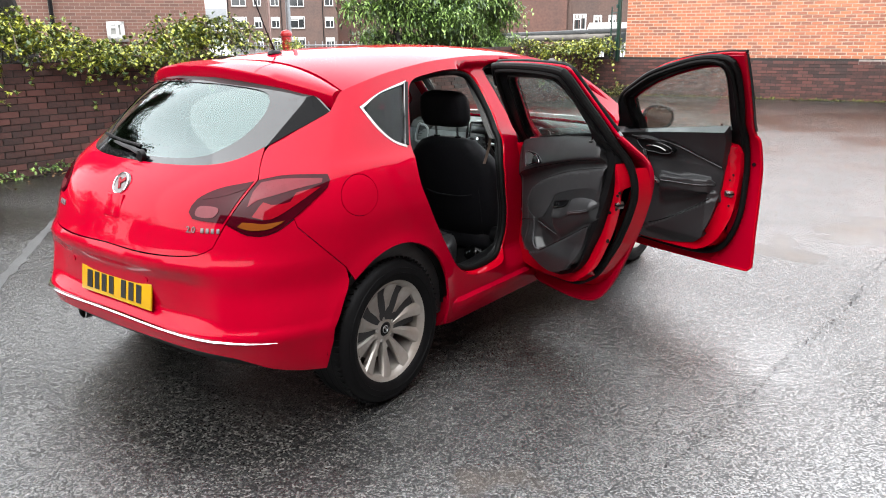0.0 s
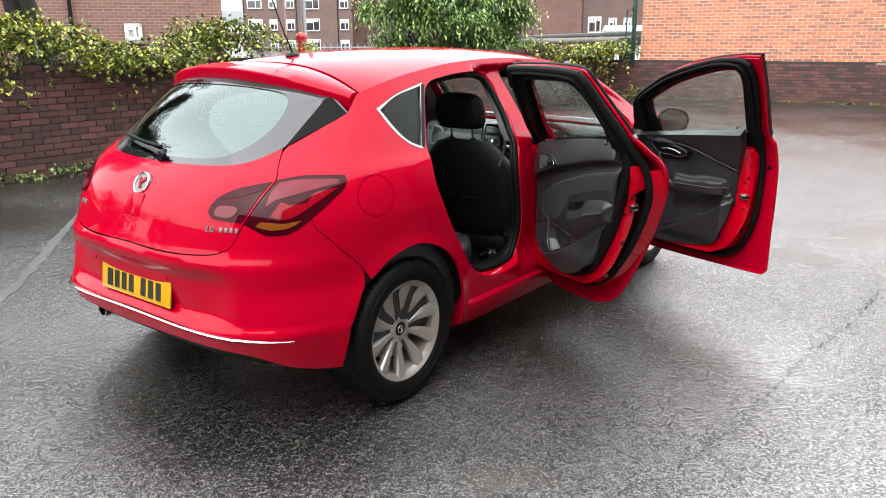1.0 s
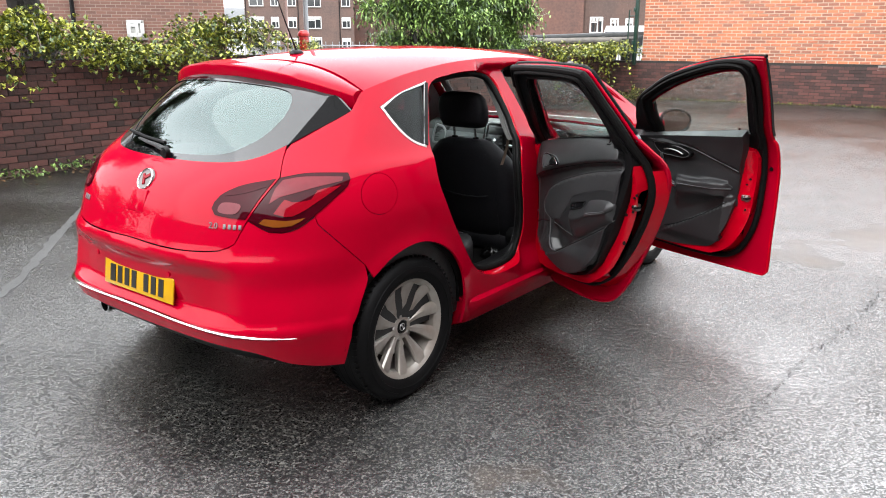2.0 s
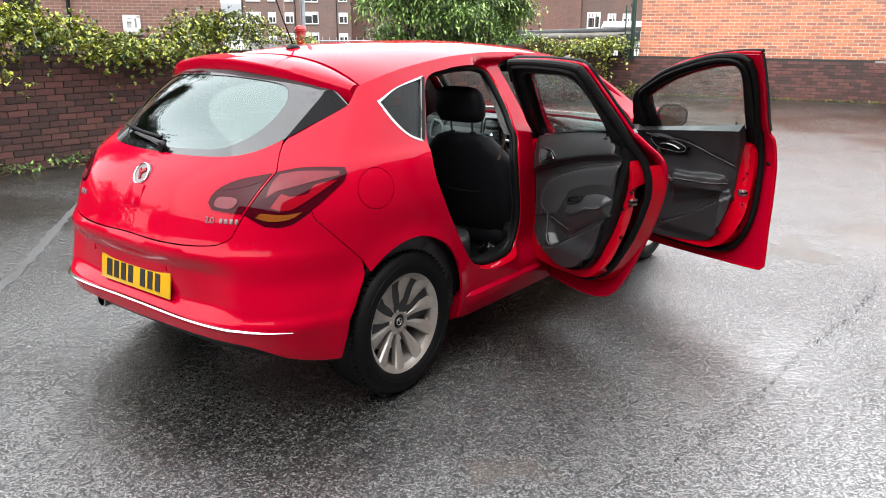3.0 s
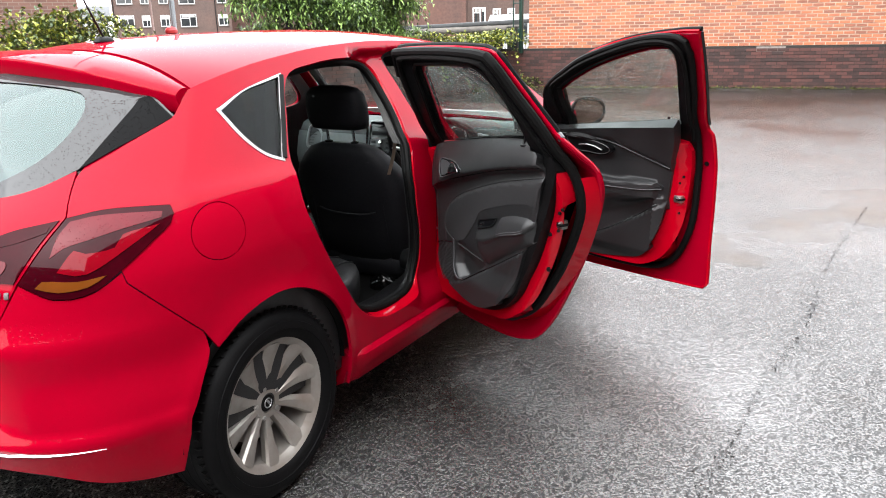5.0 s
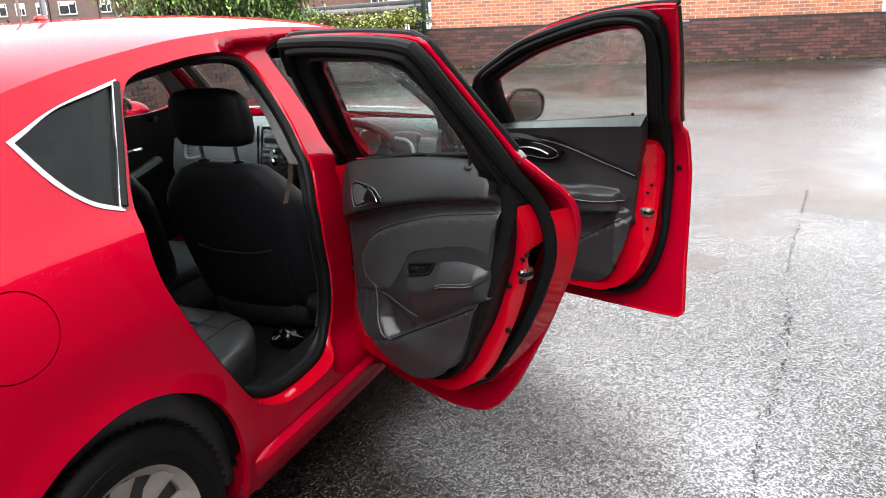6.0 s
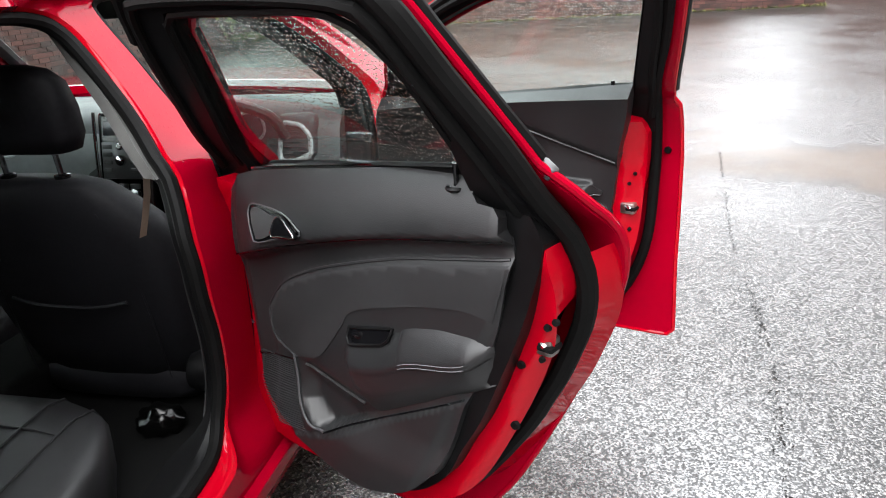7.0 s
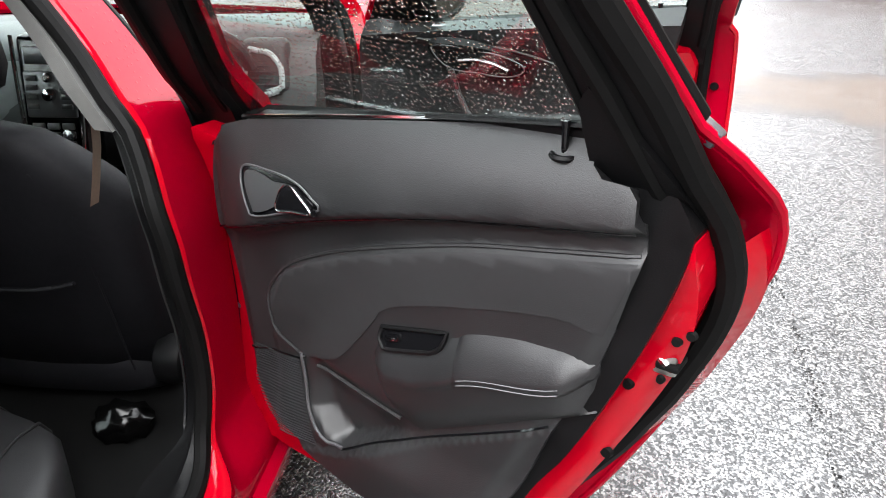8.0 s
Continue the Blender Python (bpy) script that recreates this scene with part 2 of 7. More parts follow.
def panel(name, outline, fmap, thick, material, parent=None, label="", holes=(), grid=0.04, flip=1, rim=True):
    """A curved sheet of some thickness: outline and holes lie in a flat chart, fmap lays the chart into space."""
    loops = [outline, *holes]
    pts, edges = [], []
    for lp in loops:
        k = len(pts)
        pts += [Vector((p[0], p[1])) for p in lp]
        edges += [(k + i, k + (i + 1) % len(lp)) for i in range(len(lp))]
    border = np.array([(p.x, p.y) for p in pts])
    x0, y0, x1, y1 = border[:, 0].min(), border[:, 1].min(), border[:, 0].max(), border[:, 1].max()
    y, row = y0 + grid / 2, 0
    while y < y1:
        x = x0 + grid * (0.25 + 0.5 * (row % 2))
        while x < x1:
            if ((border[:, 0] - x) ** 2 + (border[:, 1] - y) ** 2).min() > (0.45 * grid) ** 2:
                if inside((x, y), outline) and not any(inside((x, y), h) for h in holes):
                    pts.append(Vector((x, y)))
            x += grid
        y += grid * 0.87
        row += 1
    v2, e2, f2, *_ = delaunay_2d_cdt(pts, edges, [], 0, 1e-6)
    tris = []
    for f in f2:
        c = sum((v2[i] for i in f), Vector((0, 0))) / len(f)
        if inside(c, outline) and not any(inside(c, h) for h in holes):
            a, b, cc = (v2[i] for i in f[:3])
            tris.append(f if ((b - a).cross(cc - a)) * flip > 0 else f[::-1])
    e = 0.002
    P, N = [], []
    for v in v2:
        p = Vector(fmap(v.x, v.y))
        du, dv = Vector(fmap(v.x + e, v.y)) - Vector(fmap(v.x - e, v.y)), Vector(fmap(v.x, v.y + e)) - Vector(fmap(v.x, v.y - e))
        nv = du.cross(dv) * flip
        P.append(p), N.append(nv.normalized() if nv.length > 1e-12 else Vector((0, 0, 1)))
    n = len(P)
    verts = P + [p - k * thick for p, k in zip(P, N)]
    faces, normals = [], []
    count = {}
    for t in tris:
        faces.append(tuple(t)), normals.extend(N[i] for i in t)
        for a, b in zip(t, t[1:] + t[:1]):
            count[(a, b)] = 1
    if thick:
        for t in tris:
            r = tuple(i + n for i in reversed(t))
            faces.append(r), normals.extend(-N[i - n] for i in r)
        if rim:
            for a, b in list(count):
                if (b, a) not in count:
                    q = (b, a, a + n, b + n)
                    fn = (verts[a] - verts[b]).cross(verts[a + n] - verts[a])
                    fn = fn.normalized() if fn.length > 1e-12 else Vector((0, 0, 1))
                    faces.append(q), normals.extend([fn] * 4)
    return mesh_part(name, verts, faces, material, parent, label, normals=[tuple(k) for k in normals])


def tube_bm(points, radius, closed=False, segs=8, flat=1.0, bm=None, taper=None):
    """A tube along points; flat squeezes it along its second axis."""
    bm = bm or bmesh.new()
    pts = [Vector(p) for p in points]
    n, rings = len(pts), []
    ref = None
    for i, p in enumerate(pts):
        d = (pts[(i + 1) % n] - pts[i - 1]) if (closed or 0 < i < n - 1) else (pts[1] - pts[0] if i == 0 else pts[-1] - pts[-2])
        d.normalize()
        if ref is None:
            ref = d.orthogonal().normalized() if abs(d.z) > 0.9 else d.cross(Vector((0, 0, 1))).normalized()
        ref = (ref - d * ref.dot(d)).normalized()
        s = d.cross(ref)
        r = radius if taper is None else radius * taper(i / max(1, n - 1))
        rings.append([bm.verts.new(p + ref * math.cos(k * 2 * math.pi / segs) * r + s * math.sin(k * 2 * math.pi / segs) * r * flat) for k in range(segs)])
    for i in range(n if closed else n - 1):
        a, b = rings[i], rings[(i + 1) % n]
        off = 0
        if closed and i == n - 1:
            off = min(range(segs), key=lambda o: (a[0].co - b[o].co).length)
        for k in range(segs):
            bm.faces.new((a[k], a[(k + 1) % segs], b[(k + 1 + off) % segs], b[(k + off) % segs]))
    if not closed:
        bm.faces.new(rings[0][::-1]), bm.faces.new(rings[-1])
    return bm


def box_bm(size, m=None, bevel=0.0, segs=2, bm=None, taper=None):
    """A bevelled box of that size, centred, laid by the pose m; taper scales its top in x and y."""
    own = bmesh.new()
    bmesh.ops.create_cube(own, size=1)
    for v in own.verts:
        if taper and v.co.z > 0:
            v.co.x *= taper[0]
            v.co.y *= taper[1]
        v.co = Vector((v.co.x * size[0], v.co.y * size[1], v.co.z * size[2]))
    if bevel:
        bmesh.ops.bevel(own, geom=own.edges[:], offset=bevel, segments=segs, profile=0.5, affect="EDGES", clamp_overlap=True)
    if m is not None:
        own.transform(m)
    if bm is None:
        return own
    tmp = bpy.data.meshes.new("tmp")
    own.to_mesh(tmp)
    own.free()
    bm.from_mesh(tmp)
    bpy.data.meshes.remove(tmp)
    return bm


def lathe_bm(profile, segs=48, m=None, bm=None):
    """Turns a profile of (radius, x) about the x axis."""
    bm = bm or bmesh.new()
    rings = []
    for r, x in profile:
        vs = []
        for k in range(segs):
            a = 2 * math.pi * k / segs
            co = Vector((x, r * math.cos(a), r * math.sin(a)))
            vs.append(bm.verts.new(m @ co if m is not None else co))
        rings.append(vs)
    for a, b in zip(rings, rings[1:]):
        for k in range(segs):
            bm.faces.new((a[k], a[(k + 1) % segs], b[(k + 1) % segs], b[k]))
    return bm


def loft_bm(rows, closed_rows=False, caps=False, bm=None):
    """Faces between rows of points of equal count."""
    bm = bm or bmesh.new()
    vs = [[bm.verts.new(p) for p in row] for row in rows]
    n = len(vs[0])
    for a, b in zip(vs, vs[1:]):
        for k in range(n if closed_rows else n - 1):
            bm.faces.new((a[k], a[(k + 1) % n], b[(k + 1) % n], b[k]))
    if caps and closed_rows:
        bm.faces.new(vs[0][::-1]), bm.faces.new(vs[-1])
    return bm


def oval_row(c, wx, wy, n=20, p=0.55):
    out = []
    for k in range(n):
        a = 2 * math.pi * k / n
        ca, sa = math.cos(a), math.sin(a)
        out.append(Vector(c) + Vector((wx * math.copysign(abs(ca) ** p, ca), wy * math.copysign(abs(sa) ** p, sa), 0)))
    return out


def thing(name, label, category, at=(0, 0, 0), group=""):
    ob = new(name)
    ob.empty_display_size = 0.1
    ob.matrix_basis = pose(*at)
    return tagged(ob, label, category, group)

# ---- ground and walls ----
def asphalt():
    m = bpy.data.materials.new("wet_asphalt")
    m.use_nodes = True
    n, l = m.node_tree.nodes, m.node_tree.links
    b = n["Principled BSDF"]
    tc = n.new("ShaderNodeTexCoord")

    def tex(kind, scale, detail=4):
        t = n.new(kind)
        t.inputs["Scale"].default_value = scale
        if kind == "ShaderNodeTexNoise":
            t.inputs["Detail"].default_value = detail
        l.new(tc.outputs["Object"], t.inputs["Vector"])
        return t

    def remap(src, a, b_, c, d):
        r = n.new("ShaderNodeMapRange")
        for key, v in (("From Min", a), ("From Max", b_), ("To Min", c), ("To Max", d)):
            r.inputs[key].default_value = v
        l.new(src, r.inputs["Value"])
        return r.outputs["Result"]

    stones = tex("ShaderNodeTexVoronoi", 165)
    pits = tex("ShaderNodeTexVoronoi", 42)
    grit = tex("ShaderNodeTexNoise", 330, 3)
    damp = tex("ShaderNodeTexNoise", 0.55, 5)
    rust = tex("ShaderNodeTexNoise", 0.9, 6)
    sep = n.new("ShaderNodeSeparateColor")
    l.new(stones.outputs["Color"], sep.inputs["Color"])
    # the palest stones also carry wet sky glints, painted into the base colour
    c1 = n.new("ShaderNodeMix")
    c1.data_type = "RGBA"
    c1.inputs["A"].default_value, c1.inputs["B"].default_value = (0.0025, 0.0025, 0.0027, 1), (0.115, 0.109, 0.100, 1)
    l.new(remap(sep.outputs["Green"], 0.72, 0.95, 0, 1), c1.inputs["Factor"])
    c2 = n.new("ShaderNodeMix")
    c2.data_type = "RGBA"
    c2.inputs["B"].default_value = (0.085, 0.056, 0.036, 1)
    l.new(c1.outputs["Result"], c2.inputs["A"])
    far = n.new("ShaderNodeVectorMath")
    far.operation = "DISTANCE"
    far.inputs[1].default_value = (3.3, 4.6, 0.0)
    l.new(tc.outputs["Object"], far.inputs[0])
    stain = n.new("ShaderNodeMath")
    stain.operation = "ADD"
    l.new(rust.outputs["Fac"], stain.inputs[0]), l.new(remap(far.outputs["Value"], 0.4, 2.8, 0.28, 0.0), stain.inputs[1])
    l.new(remap(stain.outputs[0], 0.68, 0.82, 0, 0.6), c2.inputs["Factor"])
    pit_sep = n.new("ShaderNodeSeparateColor")
    l.new(pits.outputs["Color"], pit_sep.inputs["Color"])
    worn = n.new("ShaderNodeMath")
    worn.operation = "MULTIPLY"
    l.new(remap(pits.outputs["Distance"], 0.14, 0.30, 1, 0), worn.inputs[0])
    l.new(remap(pit_sep.outputs["Red"], 0.45, 0.55, 0, 1), worn.inputs[1])
    c3 = n.new("ShaderNodeMix")
    c3.data_type = "RGBA"
    c3.inputs["B"].default_value = (0.008, 0.008, 0.008, 1)
    l.new(c2.outputs["Result"], c3.inputs["A"]), l.new(worn.outputs[0], c3.inputs["Factor"])
    l.new(c3.outputs["Result"], b.inputs["Base Color"])
    film = n.new("ShaderNodeMath")
    film.operation = "MULTIPLY"
    l.new(remap(worn.outputs[0], 0, 1, 1, 0.15), film.inputs[0])
    l.new(remap(sep.outputs["Green"], 0.38, 0.64, 0.22, 1.0), film.inputs[1])
    dull = n.new("ShaderNodeMath")
    dull.operation = "MULTIPLY"
    l.new(film.outputs[0], dull.inputs[0])
    l.new(remap(stain.outputs[0], 0.66, 0.78, 1.0, 0.45), dull.inputs[1])
    l.new(dull.outputs[0], b.inputs["Coat Weight"])
    l.new(remap(damp.outputs["Fac"], 0.38, 0.62, 0.5, 0.3), b.inputs["Roughness"])
    b.inputs["Specular IOR Level"].default_value = 0.2
    b.inputs["Coat IOR"].default_value = 2.4
    l.new(remap(damp.outputs["Fac"], 0.40, 0.60, 0.18, 0.10), b.inputs["Coat Roughness"])
    hgt = n.new("ShaderNodeMath")
    hgt.operation = "MULTIPLY_ADD"
    hgt.inputs[1].default_value = -0.8
    l.new(stones.outputs["Distance"], hgt.inputs[0]), l.new(grit.outputs["Fac"], hgt.inputs[2])
    bp = n.new("ShaderNodeBump")
    bp.inputs["Distance"].default_value = 0.0028
    l.new(remap(damp.outputs["Fac"], 0.40, 0.62, 0.9, 0.45), bp.inputs["Strength"])
    l.new(hgt.outputs[0], bp.inputs["Height"])
    l.new(bp.outputs["Normal"], b.inputs["Normal"]), l.new(bp.outputs["Normal"], b.inputs["Coat Normal"])
    return m


ASPHALT = asphalt()
BRICK_RED = mat("weathered_red_brick", (0.062, 0.0225, 0.018), 0.75, 0, 0.3, 25, bump=0.7, bscale=90, island=0.75, tint=(0.026, 0.0125, 0.0105))
BRICK_ORANGE = mat("orange_brick", (0.37, 0.115, 0.052), 0.75, 0, 0.12, 25, bump=0.5, bscale=90, island=1.0, tint=(0.215, 0.082, 0.050))


def far_brickwork(name, degrees, brick, dark, mortar):
    """Brickwork of a far wall that runs at that angle: courses, joints and uneven bricks."""
    m = bpy.data.materials.new(name)
    m.use_nodes = True
    n, l = m.node_tree.nodes, m.node_tree.links
    b = n["Principled BSDF"]
    tc, dot, sep, com, bt = (n.new("ShaderNode" + k) for k in ("TexCoord", "VectorMath", "SeparateXYZ", "CombineXYZ", "TexBrick"))
    dot.operation = "DOT_PRODUCT"
    dot.inputs[1].default_value = (math.cos(radians(degrees)), math.sin(radians(degrees)), 0)
    l.new(tc.outputs["Object"], dot.inputs[0]), l.new(tc.outputs["Object"], sep.inputs[0])
    l.new(dot.outputs["Value"], com.inputs["X"]), l.new(sep.outputs["Z"], com.inputs["Y"])
    l.new(com.outputs[0], bt.inputs["Vector"])
    for key, v in (("Scale", 1.0), ("Brick Width", 0.225), ("Row Height", 0.075), ("Mortar Size", 0.006), ("Bias", -0.2)):
        bt.inputs[key].default_value = v
    bt.inputs["Color1"].default_value, bt.inputs["Color2"].default_value, bt.inputs["Mortar"].default_value = (*brick, 1), (*dark, 1), (*mortar, 1)
    l.new(bt.outputs["Color"], b.inputs["Base Color"])
    b.inputs["Roughness"].default_value = 0.85
    return m


BRICK_HOUSE = far_brickwork("house_brickwork", 62, (0.15, 0.070, 0.052), (0.10, 0.050, 0.040), (0.20, 0.16, 0.13))
BRICK_BROWN = mat("brown_brick", (0.0845, 0.0403, 0.0299), 0.8, 0, 0.25, 6, bump=0.4, bscale=30)
MORTAR_DARK = mat("dark_mortar", (0.022, 0.019, 0.017), 0.9, 0, 0.3, 20, bump=0.5, bscale=120)
MORTAR_PALE = mat("pale_mortar", (0.507, 0.403, 0.325), 0.9, 0, 0.15, 20, bump=0.4, bscale=120)
STONE_PALE = mat("pale_render_patch", (0.2145, 0.182, 0.1625), 0.85, 0, 0.3, 14, bump=0.5)


def ground_sheet():
    xs = sorted({*[round(-8 + 0.4 * i, 2) for i in range(46)], *[s * d for d in (15, 25, 45, 90, 200, 600) for s in (1, -1)]})
    ys = sorted({*[round(-4 + 0.4 * i, 2) for i in range(56)], *[-8, -15, -30, -80, -300, 25, 40, 80, 200, 700]})
    verts = [(x, y, 0.006 * noise.noise(Vector((x * 0.5, y * 0.5, 0))) if abs(x) < 8 and -4 < y < 18 else 0.0) for y in ys for x in xs]
    w = len(xs)
    faces = [(j * w + i, j * w + i + 1, (j + 1) * w + i + 1, (j + 1) * w + i) for j in range(len(ys) - 1) for i in range(w - 1)]
    ob = mesh_part("ground", verts, faces, ASPHALT)
    return tagged(ob, "wet dark grey asphalt car park with damp patches", "ground", kind="structure")


ground_sheet()


def brick_block(c, ux, size, jitter, rnd):
    """The eight corners of one brick at c, long side along ux, uneven by jitter."""
    l, d, h = (s / 2 for s in size)
    uy = Vector((-ux.y, ux.x, 0))
    d0 = rnd.uniform(-jitter, jitter)
    return [c + ux * (a * l + rnd.uniform(-1, 1) * 0.002) + uy * (b * d - d0) + Vector((0, 0, e * h + rnd.uniform(-1, 1) * 0.0015))
            for e in (-1, 1) for a, b in ((-1, -1), (1, -1), (1, 1), (-1, 1))]


BRICK_FACES = [(0, 1, 5, 4), (1, 2, 6, 5), (3, 0, 4, 7), (4, 5, 6, 7), (3, 2, 1, 0)]


BRICK_SCALE = 1.0


def brick_wall(name, a, b, z0, z1, bricks, mortar, label, seed, thick=0.22, skip=None, jitter=0.004, gap=0.0, k=BRICK_SCALE):
    """A brick wall from a to b whose shown face lies to the right of that way; returns the setting's object."""
    rnd = random.Random(seed)
    a, b = Vector((*a, 0)), Vector((*b, 0))
    ux = (b - a).normalized()
    uy = Vector((-ux.y, ux.x, 0))
    length = (b - a).length
    core = box_bm((length, thick - 0.012, z1 - z0 - 0.004),
                  Matrix.Translation(a + ux * length / 2 + uy * (thick / 2 + 0.004) + Vector((0, 0, (z0 + z1) / 2)))
                  @ Matrix(((ux.x, uy.x, 0, 0), (ux.y, uy.y, 0, 0), (0, 0, 1, 0), (0, 0, 0, 1))))
    wall = part(name, core, mortar)
    tagged(wall, label, "wall", kind="structure")
    verts, faces = [], []
    rows = int((z1 - z0) / (0.075 * k))
    for r in range(rows):
        s = -0.1125 * k * (r % 2)
        while s < length:
            ln = 0.215 * k
            lo, hi = max(0, s), min(length, s + ln)
            if hi - lo > 0.04 and not (skip and skip(lo, r)):
                c = a + ux * (lo + hi) / 2 + uy * 0.05 + Vector((0, 0, z0 + k * (0.075 * r + 0.0375)))
                v = len(verts)
                verts += brick_block(c, ux, (hi - lo - gap, 0.1, 0.065 * k - gap), jitter, rnd)
                faces += [tuple(v + i for i in f) for f in BRICK_FACES]
            s += ln + 0.010 * k
    ob = mesh_part("bricks", verts, faces, bricks, wall, smooth=False)
    tagged(ob, kind="stuff")
    return wall


WALL_A, WALL_B = (-6.25, -5.0), (-6.35, 17.0)
NEAR_LOW, NEAR_HIGH = 5.6, 9.6      # the stretch of the boundary wall whose bricks stand singly
brick_wall("wall_west", WALL_A, WALL_B, 0.0, 1.28, BRICK_RED, MORTAR_DARK, "low weathered dark red brick boundary wall", 3,
           skip=lambda s, r: NEAR_LOW < s < NEAR_HIGH, jitter=0.007)
PL_A, PL_B = (-6.35, 16.6), (6.2, 18.6)
brick_wall("wall_north_plinth", PL_A, PL_B, 0.0, 0.95, BRICK_RED, MORTAR_DARK, "dark red brick plinth with moss along its foot", 5, thick=0.3, jitter=0.006)


def north_building():
    ux = (Vector(PL_B) - Vector(PL_A)).normalized()
    p = lambda s, d: (PL_A[0] + ux.x * s - ux.y * d, PL_A[1] + ux.y * s + ux.x * d)
    low = brick_wall("wall_north", p(0.85, 0.02), p(10.7, 0.02), 0.95, 3.2, BRICK_ORANGE, MORTAR_PALE, "orange brick wall of a building above a dark plinth", 7, thick=0.3, jitter=0.001, gap=0.010)
    upper = box_bm((9.85, 0.28, 0.30), Matrix.Translation((*p(5.775, 0.17), 3.35)) @ Matrix.Rotation(math.atan2(ux.y, ux.x), 4, "Z"))
    part("upper_wall", upper, BRICK_ORANGE, low)
    return low


north_building()

# ---- the car: its surface ----
YC, KQ = 0.30, 0.9
QS = KQ * math.pi / 2
half_w = pchip([(0.15, 0.83), (0.25, 0.872), (0.35, 0.888), (0.5, 0.897), (0.7, 0.907), (0.85, 0.905), (0.95, 0.888), (1.0, 0.872),
                (1.05, 0.848), (1.09, 0.812), (1.2, 0.738), (1.36, 0.634), (1.45, 0.572), (1.6, 0.46)])
rear_y = pchip([(0.15, -0.60), (0.25, -0.68), (0.33, -0.73), (0.44, -0.765), (0.5, -0.768), (0.65, -0.775), (0.72, -0.775), (0.78, -0.755),
                (0.92, -0.705), (0.99, -0.66), (1.05, -0.60), (1.2, -0.405), (1.33, -0.232), (1.45, -0.075), (1.6, 0.1)])
corner_n = pchip([(0.15, 4.2), (0.44, 4.2), (0.65, 3.2), (1.0, 3.1), (1.6, 3.0)])
nose = pchip([(1.8, 1.0), (2.1, 0.999), (2.7, 0.98), (3.1, 0.93), (3.4, 0.83), (3.6, 0.70)])
WHEEL_Y = (0.0, 2.685)
WHEEL_R = 0.325


def flare(y, z):
    k = 0.0
    for wy in WHEEL_Y:
        r = math.hypot(y - wy, z - 0.33)
        k += 0.014 * math.exp(-((r - 0.37) / 0.045) ** 2)
    return k * max(0.0, min(1.0, (1.0 - z) * 4))


def body(q, z):
    """The car's outer surface: q runs from the middle of its tail round the corner and along its side."""
    a = abs(q)
    w = half_w(z)
    if a >= QS:
        y = YC + a - QS
        x = w * (nose(y) if y > 1.8 else 1.0)
    else:
        ph, n, ln = a / KQ, corner_n(z), YC - rear_y(z)
        r = ((math.sin(ph) / w) ** n + (math.cos(ph) / ln) ** n) ** (-1 / n)
        x, y = r * math.sin(ph), YC - r * math.cos(ph)
    x += flare(y, z) if a > 0.6 else 0.0
    return Vector((x if q >= 0 else -x, y, z))


def qy(y, z):
    """The chart's q of the side at y."""
    if y >= YC:
        return QS + y - YC
    n, ln = corner_n(z), YC - rear_y(z)
    x = half_w(z) * max(1e-6, 1 - min(1.0, (YC - y) / ln) ** n) ** (1 / n)
    return KQ * math.atan2(x, YC - y)


def Y(pts):
    """Side points (y, z) as chart points."""
    return [(qy(y, z), z) for y, z in pts]


cant = pchip([(-0.1, 1.29), (0.0, 1.335), (0.2, 1.385), (0.45, 1.42), (0.75, 1.447), (1.1, 1.458), (1.45, 1.447), (1.8, 1.405), (2.05, 1.345)])
top = pchip([(-0.32, 1.395), (-0.1, 1.44), (0.2, 1.482), (0.6, 1.505), (1.1, 1.512), (1.5, 1.497), (1.9, 1.445), (2.0, 1.42)])


def roof(s, y):
    ze = cant(y)
    xe = body(qy(y, ze), ze).x
    return Vector((s * xe, y, ze + (top(y) - ze) * (1 - abs(s) ** 2.5)))


def roof_xy(x, y):
    ze = cant(y)
    xe = body(qy(y, ze), ze).x
    return roof(max(-1, min(1, x / xe)), y)


car = thing("hatchback_car", "wet red five-door hatchback with two doors standing open", "car")

# outlines
SEAM_HATCH = [(0.616, 1.04), (0.618, 1.10), (0.645, 1.155), (0.77, 1.211), (0.93, 1.269)]
REAR_OPEN = ring([(0.44, 1.352), (0.62, 1.388), (0.82, 1.40), (0.98, 1.388), (1.045, 1.35), (1.06, 1.25), (1.052, 1.15), (1.02, 1.07), (0.985, 1.0), (0.957, 0.92), (0.955, 0.80), (0.970, 0.68),
                  (0.965, 0.55), (0.905, 0.455), (0.78, 0.422), (0.60, 0.432), (0.46, 0.505), (0.34, 0.66), (0.24, 0.83), (0.195, 0.96), (0.225, 1.08), (0.32, 1.215)])
FRONT_OPEN = ring([(1.165, 1.40), (1.165, 1.25), (1.17, 1.12), (1.125, 1.0), (1.11, 0.85), (1.11, 0.55), (1.16, 0.42), (1.30, 0.375), (1.95, 0.37), (2.10, 0.44), (2.17, 0.65), (2.20, 0.90),
                   (2.235, 1.05), (2.10, 1.205), (1.85, 1.345), (1.55, 1.41), (1.35, 1.42)])
QWIN = loop([(0.052, 1.275), (0.20, 1.325), (0.415, 1.366)], [(0.415, 1.366), (0.31, 1.235), (0.205, 1.098)], [(0.205, 1.098), (0.14, 1.125), (0.085, 1.185), (0.052, 1.275)])
QWIN_GLASS = loop([(0.075, 1.270), (0.20, 1.312), (0.385, 1.350)], [(0.385, 1.350), (0.29, 1.235), (0.20, 1.118)], [(0.20, 1.118), (0.145, 1.145), (0.105, 1.195), (0.075, 1.270)])
side = lambda y, z: body(qy(y, z), z)
step = lambda a, b, x: (lambda t: t * t * (3 - 2 * t))(max(0.0, min(1.0, (x - a) / (b - a))))
